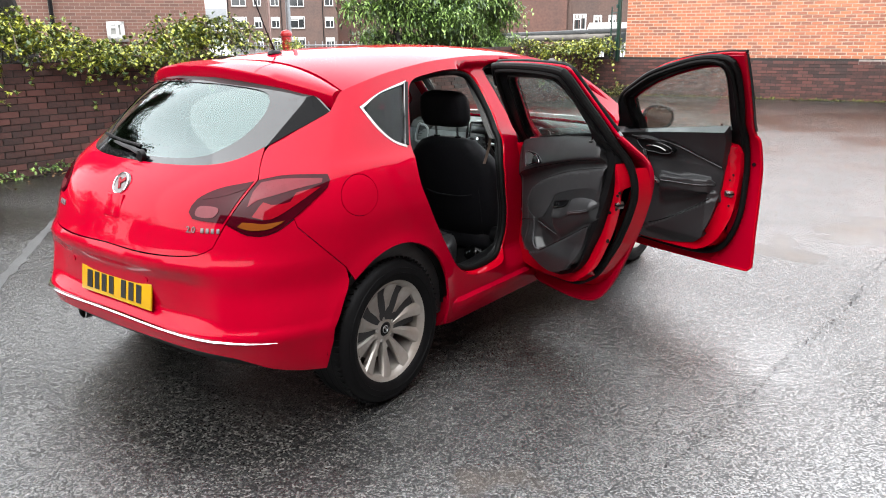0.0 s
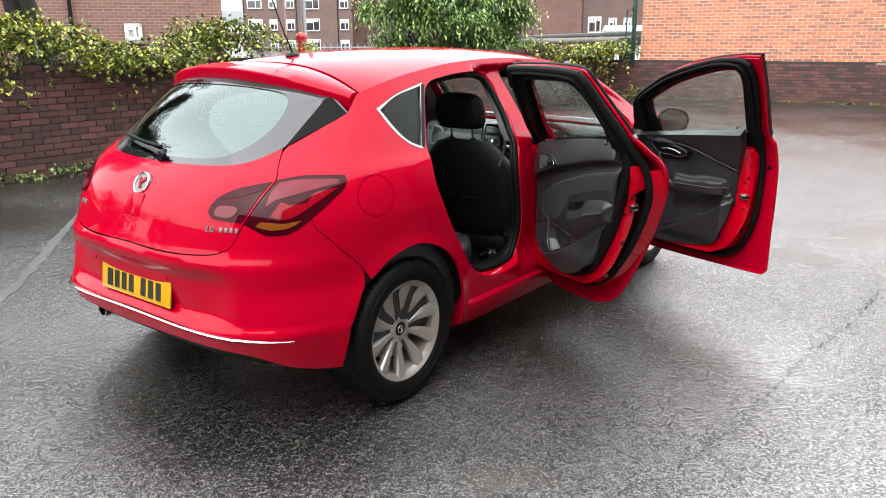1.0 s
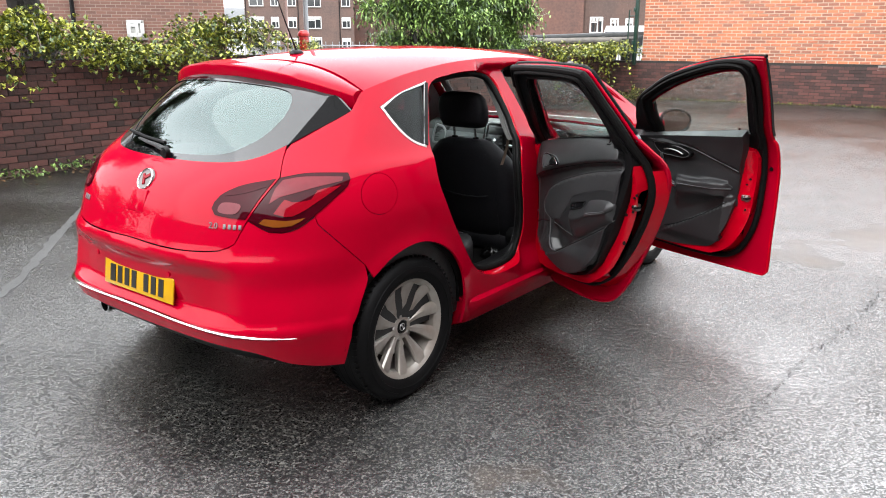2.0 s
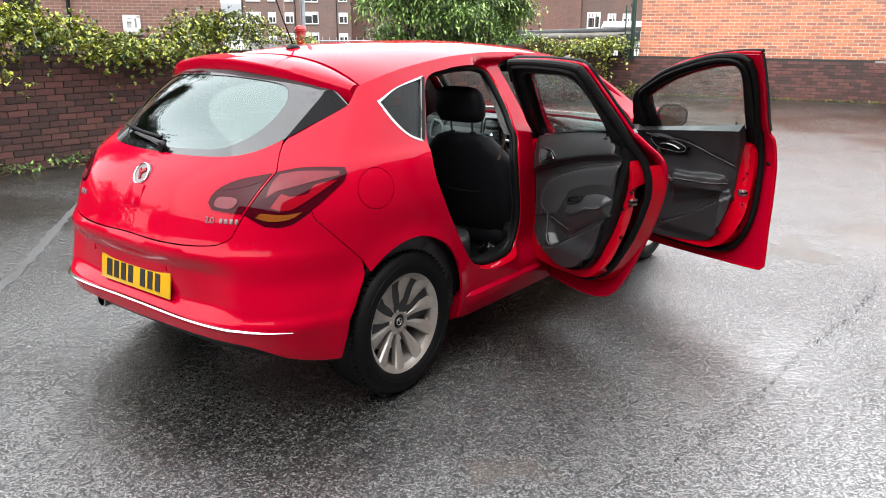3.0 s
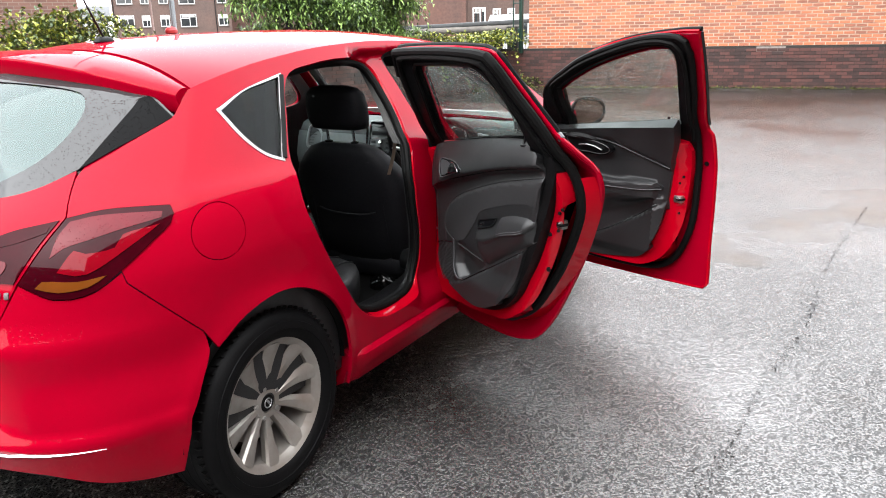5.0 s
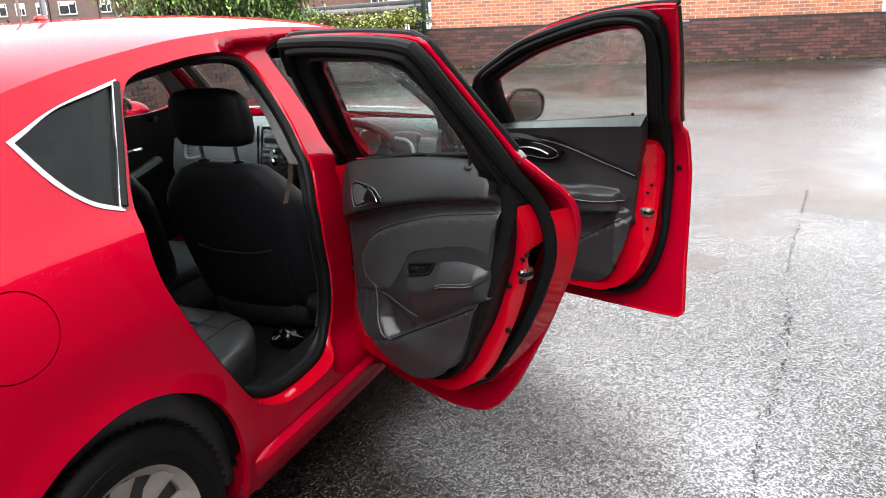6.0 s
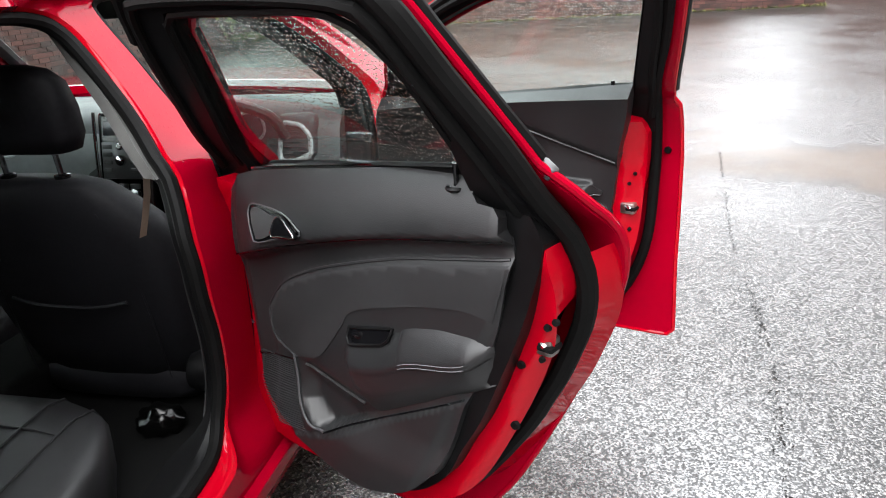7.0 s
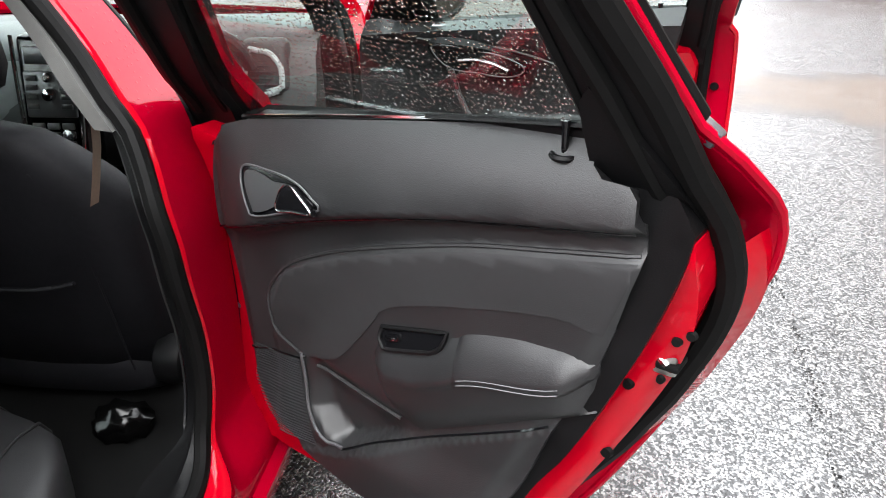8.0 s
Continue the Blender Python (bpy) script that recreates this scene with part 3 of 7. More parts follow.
# the middle pillar stands back under the doors
recess = lambda y, z: 0.06 * step(0.84, 0.955, y) * step(1.50, 1.28, y) * step(0.36, 0.50, z) * step(1.43, 1.385, z)
side_r = lambda y, z: side(y, z) - Vector((recess(y, z), 0, 0))


def body_r(q, z):
    p = body(q, z)
    return p - Vector((recess(p.y, z), 0, 0)) if q > 0.9 else p


lmirror = lambda f: (lambda a, b: Vector((-1, 1, 1)) * f(a, b))


def arch(cy, r, a0, a1, k=14):
    return [(cy + r * math.cos(radians(a0 + (a1 - a0) * i / k)), 0.33 + r * math.sin(radians(a0 + (a1 - a0) * i / k))) for i in range(k + 1)]


LAMP_OUT = loop([(0.520, 0.890), (0.586, 0.850), (0.624, 0.846), (0.675, 0.860), (0.729, 0.902), (0.806, 0.966), (0.850, 1.000), (0.862, 1.025), (0.856, 1.046)],
                [(0.856, 1.046), (0.78, 1.052), (0.696, 1.053), (0.616, 1.04)], [(0.616, 1.04), (0.570, 0.975), (0.520, 0.890)])
SIDE = loop(SEAM_HATCH, [(0.93, 1.269), (0.965, 1.30), (qy(0.0, cant(0.0)), cant(0.0))],
            Y([(0.02 + 0.1 * i, cant(0.02 + 0.1 * i)) for i in range(21)]),
            Y([(2.05, 1.345), (2.28, 1.21), (2.50, 1.06), (2.60, 1.0)]), Y([(2.60, 1.0), (2.95, 0.945), (3.25, 0.86), (3.45, 0.74)]),
            Y([(3.45, 0.74), (3.50, 0.5), (3.45, 0.25)]), Y([(3.45, 0.25), (3.06, 0.235)]), Y(arch(2.685, 0.372, -12, 192)), Y([(2.31, 0.235), (1.5, 0.235), (0.372, 0.245)]),
            Y([(0.372, 0.27), (0.375, 0.369), (0.345, 0.51), (0.255, 0.63), (0.127, 0.702), (0.0, 0.722), (-0.13, 0.692), (-0.235, 0.625)]) ,
            [(0.894, 0.684), (0.813, 0.781), (0.739, 0.868)], [(0.729, 0.902), (0.806, 0.966), (0.850, 1.000), (0.862, 1.025), (0.856, 1.046)],
            [(0.856, 1.046), (0.78, 1.052), (0.696, 1.053), (0.616, 1.04)], step=0.025)
FLAP = [(0.974 + 0.078 * math.cos(t * math.pi / 16), 0.953 + 0.078 * math.sin(t * math.pi / 16)) for t in range(32)]
FLAP = [Vector(p) for p in FLAP]
C = lambda lp: [Vector((qy(p[0], p[1]), p[1])) for p in lp]
grown = lambda lp, d: [Vector(p) + d * (Vector(p) - sum((Vector(k) for k in lp), Vector((0, 0))) / len(lp)).normalized() for p in lp]
panel("body_side", SIDE, body_r, 0.012, RED, car, "glossy wet red body side with open door frames", holes=[C(REAR_OPEN), C(FRONT_OPEN), C(QWIN), grown(FLAP, 0.0025)], grid=0.035)
flap = panel("fuel_flap", FLAP, body, 0.010, RED, car, "round red fuel filler flap", grid=0.03)
panel("flap_gap", grown(FLAP, 0.006), lambda q, z: body(q, z) + Vector((-0.011, 0, 0)), 0.003, RUBBER, flap, grid=0.03)

# the far side, with its doors shut
L_REAR_WIN = ring([(0.47, 1.34), (0.72, 1.375), (0.95, 1.375), (1.05, 1.33), (1.09, 1.10), (1.0, 1.075), (0.6, 1.09), (0.30, 1.12)])
L_FRONT_WIN = ring([(1.22, 1.375), (1.5, 1.375), (1.85, 1.30), (2.1, 1.17), (2.2, 1.065), (2.0, 1.04), (1.5, 1.055), (1.2, 1.07)])
panel("body_side", [Vector((p.x, p.y)) for p in SIDE], lmirror(body), 0.012, RED, car, "glossy red body side with shut doors", holes=[C(L_REAR_WIN), C(L_FRONT_WIN), C(QWIN)], grid=0.05, flip=-1)
for lp in (L_REAR_WIN, L_FRONT_WIN, QWIN_GLASS):
    panel("side_window", grown(lp, 0.012), lambda y, z: Vector((-side(y, z).x + 0.016, y, z)), 0.004, GLASS, car, grid=0.08, flip=-1)

# tail: bumper, tailgate, glass, lamps
sym = lambda half: half + [(-q, z) for q, z in reversed(half)]
GATE_LOW = [(0.0, 0.762), (0.176, 0.758), (0.323, 0.762), (0.43, 0.775), (0.480, 0.802), (0.520, 0.890)]
half = [(0.520, 0.886), (0.586, 0.846), (0.624, 0.842), (0.675, 0.856), (0.729, 0.896)]
BUMPER = loop([(-0.48, 0.80), (-0.43, 0.771), (-0.323, 0.758), (-0.176, 0.754), (0, 0.758), (0.176, 0.754), (0.323, 0.758), (0.43, 0.771), (0.480, 0.800)], [(0.480, 0.80), (0.520, 0.886)],
              half, [(0.729, 0.896), (0.737, 0.866)], [(0.737, 0.866), (0.811, 0.779), (0.892, 0.682)], [(0.892, 0.682), (0.897, 0.625), (0.862, 0.53), (0.825, 0.40), (0.80, 0.285)],
              [(0.80, 0.285), (0.736, 0.294), (0.640, 0.326), (0.574, 0.362), (0.50, 0.387), (0.30, 0.400), (0, 0.396), (-0.30, 0.400), (-0.50, 0.387), (-0.574, 0.362), (-0.640, 0.326), (-0.736, 0.294), (-0.80, 0.285)],
              [(-0.80, 0.285), (-0.825, 0.40), (-0.862, 0.53), (-0.897, 0.625), (-0.892, 0.682)], [(-0.892, 0.682), (-0.811, 0.779), (-0.737, 0.866)],
              [(-0.737, 0.866), (-0.729, 0.896)], [(-q, z) for q, z in reversed(half)], [(-0.520, 0.886), (-0.480, 0.80)], step=0.025)


def sstep(a, b, x):
    t = max(0.0, min(1.0, (x - a) / (b - a)))
    return t * t * (3 - 2 * t)


def bumper_map(q, z):
    """The bumper, with the hollow for the number plate and a ledge over the chrome strip."""
    p = body(q, z)
    hollow = sstep(0.54, 0.36, abs(q)) * sstep(0.475, 0.52, z) * sstep(0.735, 0.64, z)
    p.y += 0.042 * hollow
    p.y -= 0.012 * sstep(0.49, 0.465, z) * sstep(0.40, 0.45, z)
    shelf = 0.016 * sstep(0.775, 0.705, z) * sstep(0.48, 0.66, z) * sstep(0.86, 0.55, abs(q))
    p.y -= shelf
    return p


bumper = panel("rear_bumper", BUMPER, bumper_map, 0.010, RED, car, "glossy red rear bumper with a plate recess", grid=0.03)
VALANCE = loop([(-0.70, 0.305), (-0.640, 0.330), (-0.574, 0.366), (-0.50, 0.391), (-0.30, 0.404), (0, 0.400), (0.30, 0.404), (0.50, 0.391), (0.574, 0.366), (0.640, 0.330), (0.70, 0.305)],
               [(0.70, 0.305), (0.60, 0.30), (0.45, 0.318), (0.25, 0.325), (0, 0.325), (-0.25, 0.325), (-0.45, 0.318), (-0.60, 0.30), (-0.70, 0.305)])
panel("rear_valance", VALANCE, lambda q, z: body(q, z) + Vector((0, 0.008 + 0.9 * max(0.0, 0.385 - z), 0)), 0.01, BLACK_TRIM, bumper, "black plastic lower valance", grid=0.04)
tube = tube_bm([body(q, 0.470 - 0.03 * (abs(q) / 0.665) ** 2) + Vector((0, -0.012 if abs(q) < 0.5 else -0.006, 0)) for q in [(-0.665 + 1.33 * i / 60) for i in range(61)]],
               0.013, segs=8, flat=0.5, taper=lambda t: min(1.0, 0.15 + 9 * min(t, 1 - t)))
part("chrome_strip", tube, CHROME, bumper, "thin chrome strip")
for q in (0.60, 0.22, -0.22, -0.60):
    c = body(q, 0.648)
    nrm = (body(q + 0.01, 0.648) - body(q - 0.01, 0.648)).cross(Vector((0, 0, 1))).normalized()
    bm = bmesh.new()
    bmesh.ops.create_cone(bm, cap_ends=True, segments=20, radius1=0.011, radius2=0.010, depth=0.006)
    bm.transform(Matrix.Translation(c) @ nrm.to_track_quat("Z", "Y").to_matrix().to_4x4())
    part("parking_sensor", bm, RED, bumper)
pipe = lathe_bm([(0.030, -0.05), (0.035, -0.05), (0.036, 0.10), (0.030, 0.10)], 24, Matrix.Translation((-0.40, -0.60, 0.352)) @ Matrix.Rotation(radians(-90), 4, "Z"))
pipe2 = part("exhaust_pipe", pipe, CHROME, car, "chromed exhaust tail pipe")

GATE_TOP = [(0.616, 1.04), (0.618, 1.10), (0.635, 1.146)]
GLASS_LOW = [(0.622, 1.145), (0.518, 1.104), (0.405, 1.082), (0.198, 1.072), (0.0, 1.070)]
h = [(0.0, 0.762), (0.176, 0.758), (0.323, 0.762), (0.43, 0.775), (0.478, 0.802)]
right_gate = [h, [(0.478, 0.802), (0.516, 0.888)], [(0.516, 0.888), (0.566, 0.975), (0.612, 1.04)], [(0.612, 1.04), (0.614, 1.10), (0.622, 1.142)], GLASS_LOW]
left_gate = [[(-q, z) for q, z in reversed(c)] for c in reversed(right_gate)]
tailgate = panel("tailgate", loop(*right_gate, *left_gate, step=0.025), body, 0.012, RED, car, "glossy wet red tailgate", grid=0.03)
right_glass = [[(0.0, 1.070), (0.198, 1.072), (0.405, 1.082), (0.518, 1.104), (0.622, 1.145)], [(0.622, 1.145), (0.77, 1.209), (0.93, 1.267)], [(0.93, 1.267), (0.86, 1.33), (0.70, 1.375), (0.4, 1.395), (0.0, 1.40)]]
left_glass = [[(-q, z) for q, z in reversed(c)] for c in reversed(right_glass)]
GL = loop(*right_glass, *left_glass)
bulge = lambda q, z: Vector((0, -0.13 * sstep(1.10, 1.37, z) * max(0.0, 1 - (q / 0.8) ** 2), 0))
rear_glass = panel("rear_window", GL, lambda q, z: body(q, z) + bulge(q, z) + Vector((0, 0.004, -0.002)), 0.005, GLASS_REAR, tailgate, "rain-specked rear window reflecting sky and leaves", grid=0.04)
inner = ring([(0.0, 1.090), (0.32, 1.102), (0.446, 1.138), (0.545, 1.190), (0.628, 1.26), (0.655, 1.32), (0.60, 1.352), (0.35, 1.372), (0.0, 1.377), (-0.35, 1.372), (-0.60, 1.352), (-0.655, 1.32), (-0.628, 1.26), (-0.545, 1.190), (-0.446, 1.138), (-0.32, 1.102)])
panel("window_border", GL, lambda q, z: body(q, z) + bulge(q, z) + Vector((0, 0.0015, 0.0)), 0.002, FRIT, tailgate, "black printed window border", holes=[inner], grid=0.04)

for k in (1, -1):
    corner = loop([(0.632, 1.147), (0.77, 1.2075), (0.925, 1.2645)], [(0.925, 1.2645), (0.86, 1.326), (0.821, 1.320)], [(0.821, 1.320), (0.632, 1.147)])
    panel("window_corner", [Vector((k * p.x, p.y)) for p in corner], lambda q, z: body(q, z) + bulge(q, z) + Vector((0, -0.0015, 0.0015)), 0.002, TIP_BLACK, tailgate, "wet black corner of the rear window", grid=0.04, flip=k)


def lamp_set(s):
    f = (lambda q, z: body(q, z)) if s > 0 else lmirror(body)
    lift = lambda d: (lambda q, z: f(q, z) + Vector((s * d * 0.7, -d * 0.7, 0)))
    lamp = panel("rear_lamp", LAMP_OUT, lift(0.004), 0.02, LENS_SMOKE, car, "smoked red rear lamp cluster", grid=0.03, flip=s)
    mid = loop([(0.60, 0.915), (0.66, 0.905), (0.76, 0.965), (0.825, 1.005)], [(0.825, 1.005), (0.74, 0.992), (0.72, 0.962), (0.66, 0.955), (0.635, 0.965), (0.60, 0.915)])
    panel("brake_lens", mid, lift(0.0065), 0.004, LENS_RED, lamp, "bright red lens", grid=0.03, flip=s)
    # upper part of the lamp, coloured as if it mirrored the sky
    crown = loop([(0.585, 0.950), (0.615, 0.972), (0.66, 0.985), (0.74, 1.005), (0.83, 1.020)], [(0.83, 1.020), (0.835, 1.034), (0.70, 1.042), (0.625, 1.032)], [(0.625, 1.032), (0.60, 1.0), (0.585, 0.950)])
    panel("upper_lens", crown, lift(0.0055), 0.004, LENS_UPPER, lamp, grid=0.03, flip=s)
    amb = loop([(0.555, 0.880), (0.60, 0.866), (0.66, 0.872), (0.70, 0.897)], [(0.70, 0.897), (0.64, 0.889), (0.57, 0.896), (0.555, 0.880)])
    panel("amber_lens", amb, lift(0.0065), 0.004, LENS_AMBER, lamp, "amber indicator lens", grid=0.03, flip=s)
    inn = loop([(0.510, 0.892), (0.403, 0.903), (0.387, 0.925), (0.411, 0.972), (0.486, 1.012), (0.600, 1.036)], [(0.600, 1.036), (0.556, 0.975), (0.510, 0.892)])
    il = panel("inner_lamp", inn, lift(0.004), 0.015, LENS_SMOKE, tailgate, "smoked red inner lamp", grid=0.03, flip=s)
    rev = ring([(0.415, 0.915), (0.475, 0.912), (0.490, 0.945), (0.425, 0.948)], step=0.008)
    panel("reverse_lens", rev, lift(0.0065), 0.004, LENS_WHITE, il, grid=0.02, flip=s)
    up = loop([(0.43, 0.972), (0.50, 0.985), (0.575, 1.01)], [(0.575, 1.01), (0.580, 1.022), (0.49, 1.003), (0.43, 0.972)])
    panel("inner_upper_lens", up, lift(0.0055), 0.004, LENS_SMOKE, il, grid=0.03, flip=s)


lamp_set(1), lamp_set(-1)

# roof, spoiler, windscreen, bonnet
ROOF = loop([(1, 0.02), (1, 0.5), (1, 1.0), (1, 1.5), (1, 1.92)], [(1, 1.92), (0.5, 1.985), (0, 2.0), (-0.5, 1.985), (-1, 1.92)], [(-1, 1.92), (-1, 1.0), (-1, 0.02)], [(-1, 0.02), (-0.6, 0.03), (0, 0.03), (0.6, 0.03), (1, 0.02)], step=0.05)
panel("roof", ROOF, roof, 0.02, RED, car, "wet red roof with rain drops", grid=0.06)
ALL_R = loop([(1, 0.05), (1, 1.9)], [(1, 1.9), (0, 1.95), (-1, 1.9)], [(-1, 1.9), (-1, 0.05)], [(-1, 0.05), (1, 0.05)], step=0.06)
panel("headlining", ALL_R, lambda s, y: roof(0.97 * s, y) + Vector((0, 0, -0.035)), 0.01, GREY_LINING, car, "pale grey cloth headlining", grid=0.1)


def spoiler_bm():
    rows = []
    for i in range(33):
        s = -1 + i / 16
        ya = 0.012
        yb = -0.275 + 0.225 * abs(s) ** 2.2
        pa, pm, pb = roof(s * 0.998, ya), roof_xy(roof(s, ya).x * 1.0, (ya + yb) / 2), None
        xb = roof(s, ya).x * (1.0 + 0.02 * abs(s))
        zb = 1.450 - 0.120 * abs(s) ** 2.2
        pb = Vector((xb, yb, zb))
        pm = (pa + pb) / 2 + Vector((0, 0, 0.010))
        low = pb + Vector((0, 0.016, -0.058 - 0.006 * abs(s)))
        under = Vector((xb * 0.98, min(ya - 0.05, yb + 0.075), low.z - 0.004))
        rows.append([pa, (pa + pm) / 2 + Vector((0, 0, 0.003)), pm, (pm + pb) / 2 + Vector((0, 0, 0.003)), pb, pb + Vector((0, -0.004, -0.010)), low, under, pa + Vector((0, 0, -0.02))])
    return loft_bm(rows, closed_rows=True, caps=True)


spoiler = part("roof_spoiler", spoiler_bm(), RED, tailgate, "red roof spoiler over the rear window", angle=50)


def screen(s, t):
    a = roof(s, 2.0 - 0.08 * abs(s) ** 2)
    b = Vector((s * 0.80, 2.66 - 0.14 * s * s, 1.0))
    return a.lerp(b, t) + Vector((0, 0, 0.05 * math.sin(math.pi * t) * (1 - 0.5 * s * s)))


WS = loop([(-1, 0), (0, 0), (1, 0)], [(1, 0), (1, 1)], [(1, 1), (0, 1), (-1, 1)], [(-1, 1), (-1, 0)], step=0.1)
panel("windscreen", WS, screen, 0.005, GLASS, car, "clear laminated windscreen", grid=0.15, flip=-1)
for s in (1, -1):
    bar = [screen(s * 1.0, t) + Vector((0, 0, -0.02)) for t in [i / 10 for i in range(11)]]
    part("windscreen_pillar", tube_bm(bar, 0.035, segs=10, flat=0.8), RED, car)
bonnet_map = lambda s, t: Vector((s * (0.80 - 0.16 * t ** 2), 2.62 - 0.12 * s * s + t * (0.90 - 0.2 * s * s), 0.960 + 0.020 * (1 - s * s) - 0.10 * t - 0.20 * max(t, 0.0) ** 1.8))
panel("bonnet", WS, bonnet_map, 0.012, RED, car, "red bonnet", grid=0.12, flip=1)
front = panel("front_bumper", loop([(-1, 0), (0, 0), (1, 0)], [(1, 0), (1, 1)], [(1, 1), (0, 1), (-1, 1)], [(-1, 1), (-1, 0)], step=0.1),
              lambda s, t: Vector((s * 0.66, 3.56 - 0.25 * s ** 4 - 0.1 * t * t, 0.72 - 0.5 * t)), 0.01, RED, car, "red front bumper", grid=0.15, flip=-1)

# quarter window with its chrome frame
panel("quarter_window", grown(QWIN_GLASS, 0.014), lambda y, z: side(y, z) + Vector((-0.010, 0, 0)), 0.004, GLASS_DARK, car, "small dark quarter window", grid=0.05)
panel("quarter_trim", QWIN, lambda y, z: side(y, z) + Vector((0.003, 0, 0)), 0.010, SATIN_DIM, car, "satin chrome window surround", holes=[grown(QWIN_GLASS, 0.009)], grid=0.05)
pillar = [side(y, z) + Vector((0.005, 0, 0)) for y, z in [(0.210 + 0.198 * i / 10, 1.108 + 0.250 * i / 10) for i in range(11)]]
part("quarter_pillar", tube_bm(pillar, 0.0085, segs=8, flat=0.6), RUBBER, car, "black strip at the edge of the quarter window")

# aerial, badge and lettering
ant = roof_xy(0, 0.20)
bm = box_bm((0.045, 0.085, 0.022), Matrix.Translation(ant + Vector((0, 0, 0.008))), 0.010, 3, taper=(0.5, 0.6))
aerial = part("roof_aerial", bm, BLACK_TRIM, car, "thin black roof aerial")
part("aerial_rod", tube_bm([ant + Vector((0, 0.0, 0.015)), ant + Vector((0, -0.055, 0.13)), ant + Vector((0, -0.20, 0.48))], 0.0045, segs=6, taper=lambda t: 1 - 0.6 * t), BLACK_TRIM, aerial)
bc = body(0, 0.986)
face = Matrix.Translation(bc) @ Matrix.Rotation(radians(90 - 30), 4, "X")
bm = bmesh.new()
bmesh.ops.create_cone(bm, cap_ends=True, segments=40, radius1=0.052, radius2=0.049, depth=0.008)
bm.transform(face)
badge = part("tail_badge", bm, LETTER, tailgate, "round chrome badge")
bm = bmesh.new()
t = tube_bm([Vector((0.046 * math.cos(a * math.pi / 20), 0.046 * math.sin(a * math.pi / 20), 0.005)) for a in range(40)], 0.004, True, 8, bm=bm)
t.transform(face)
part("badge_ring", t, CHROME, badge)
bm = box_bm((0.014, 0.05, 0.006), face @ pose(-0.008, 0, 0.006, 0, 0, 25), 0.002)
box_bm((0.04, 0.016, 0.006), face @ pose(0.008, 0.012, 0.006, 0, 0, 30), 0.002, bm=bm)
part("badge_device", bm, LENS_RED, badge)
rec = box_bm((0.115, 0.10, 0.012), Matrix.Translation(body(0, 0.905) + Vector((0, 0.004, 0))) @ Matrix.Rotation(radians(70), 4, "X"), 0.02, 3)
part("tailgate_grip", rec, RED, tailgate)
# rear wiper, model lettering, high brake lamp
glass_at = lambda q, z, d: body(q, z) + Vector((0, -0.8 * d, 0.6 * d))
wip = part("rear_wiper", tube_bm([glass_at(0.02, 1.088, 0.02), glass_at(-0.06, 1.098, 0.028), glass_at(-0.16, 1.106, 0.024), glass_at(-0.26, 1.115, 0.02)], 0.016, segs=8, flat=0.6, taper=lambda t: 1.1 - 0.6 * t), BLACK_TRIM, tailgate, "black rear wiper")
part("wiper_blade", tube_bm([glass_at(-0.05, 1.115, 0.012), glass_at(-0.25, 1.125, 0.012), glass_at(-0.46, 1.135, 0.012)], 0.007, segs=6), RUBBER, wip)
part("wiper_pivot", lathe_bm([(0.0001, 0.02), (0.022, 0.018), (0.028, 0.0)], 20, Matrix.Translation(glass_at(0.02, 1.085, 0.01)) @ Matrix.Rotation(radians(90), 4, "Z") @ Matrix.Rotation(radians(180), 4, "Z")), BLACK_TRIM, wip)


def letters(name, text, m, size, material, parent, depth=0.002):
    """Raised characters from the built-in font, turned into a mesh."""
    cu = bpy.data.curves.new(name, "FONT")
    cu.body, cu.size, cu.extrude, cu.align_x, cu.align_y = text, size, depth, "CENTER", "CENTER"
    tmp = bpy.data.objects.new(name, cu)
    me = bpy.data.meshes.new_from_object(tmp)
    bpy.data.objects.remove(tmp)
    me.transform(m)
    me.materials.append(material)
    ob = new(name, me)
    ob.parent = parent
    return ob


def on_tail(q, z):
    p = body(q, z)
    a, b = body(q + 0.01, z) - body(q - 0.01, z), body(q, z + 0.01) - body(q, z - 0.01)
    a.normalize()
    n = a.cross(b).normalized()
    b = n.cross(a)
    p = p + n * 0.002
    return Matrix(((a.x, b.x, n.x, p.x), (a.y, b.y, n.y, p.y), (a.z, b.z, n.z, p.z), (0, 0, 0, 1)))


letters("engine_lettering", "2.0", on_tail(0.402, 0.862), 0.034, LETTER, tailgate)
for i in range(4):
    part("lettering_bar", box_bm((0.013, 0.019, 0.004), on_tail(0.443 + 0.0175 * i, 0.862), 0.002), LETTER, tailgate)
for i in range(3):
    part("lettering_bar", box_bm((0.016, 0.024, 0.004), on_tail(-0.40 + 0.022 * i, 0.862), 0.002), LETTER, tailgate)

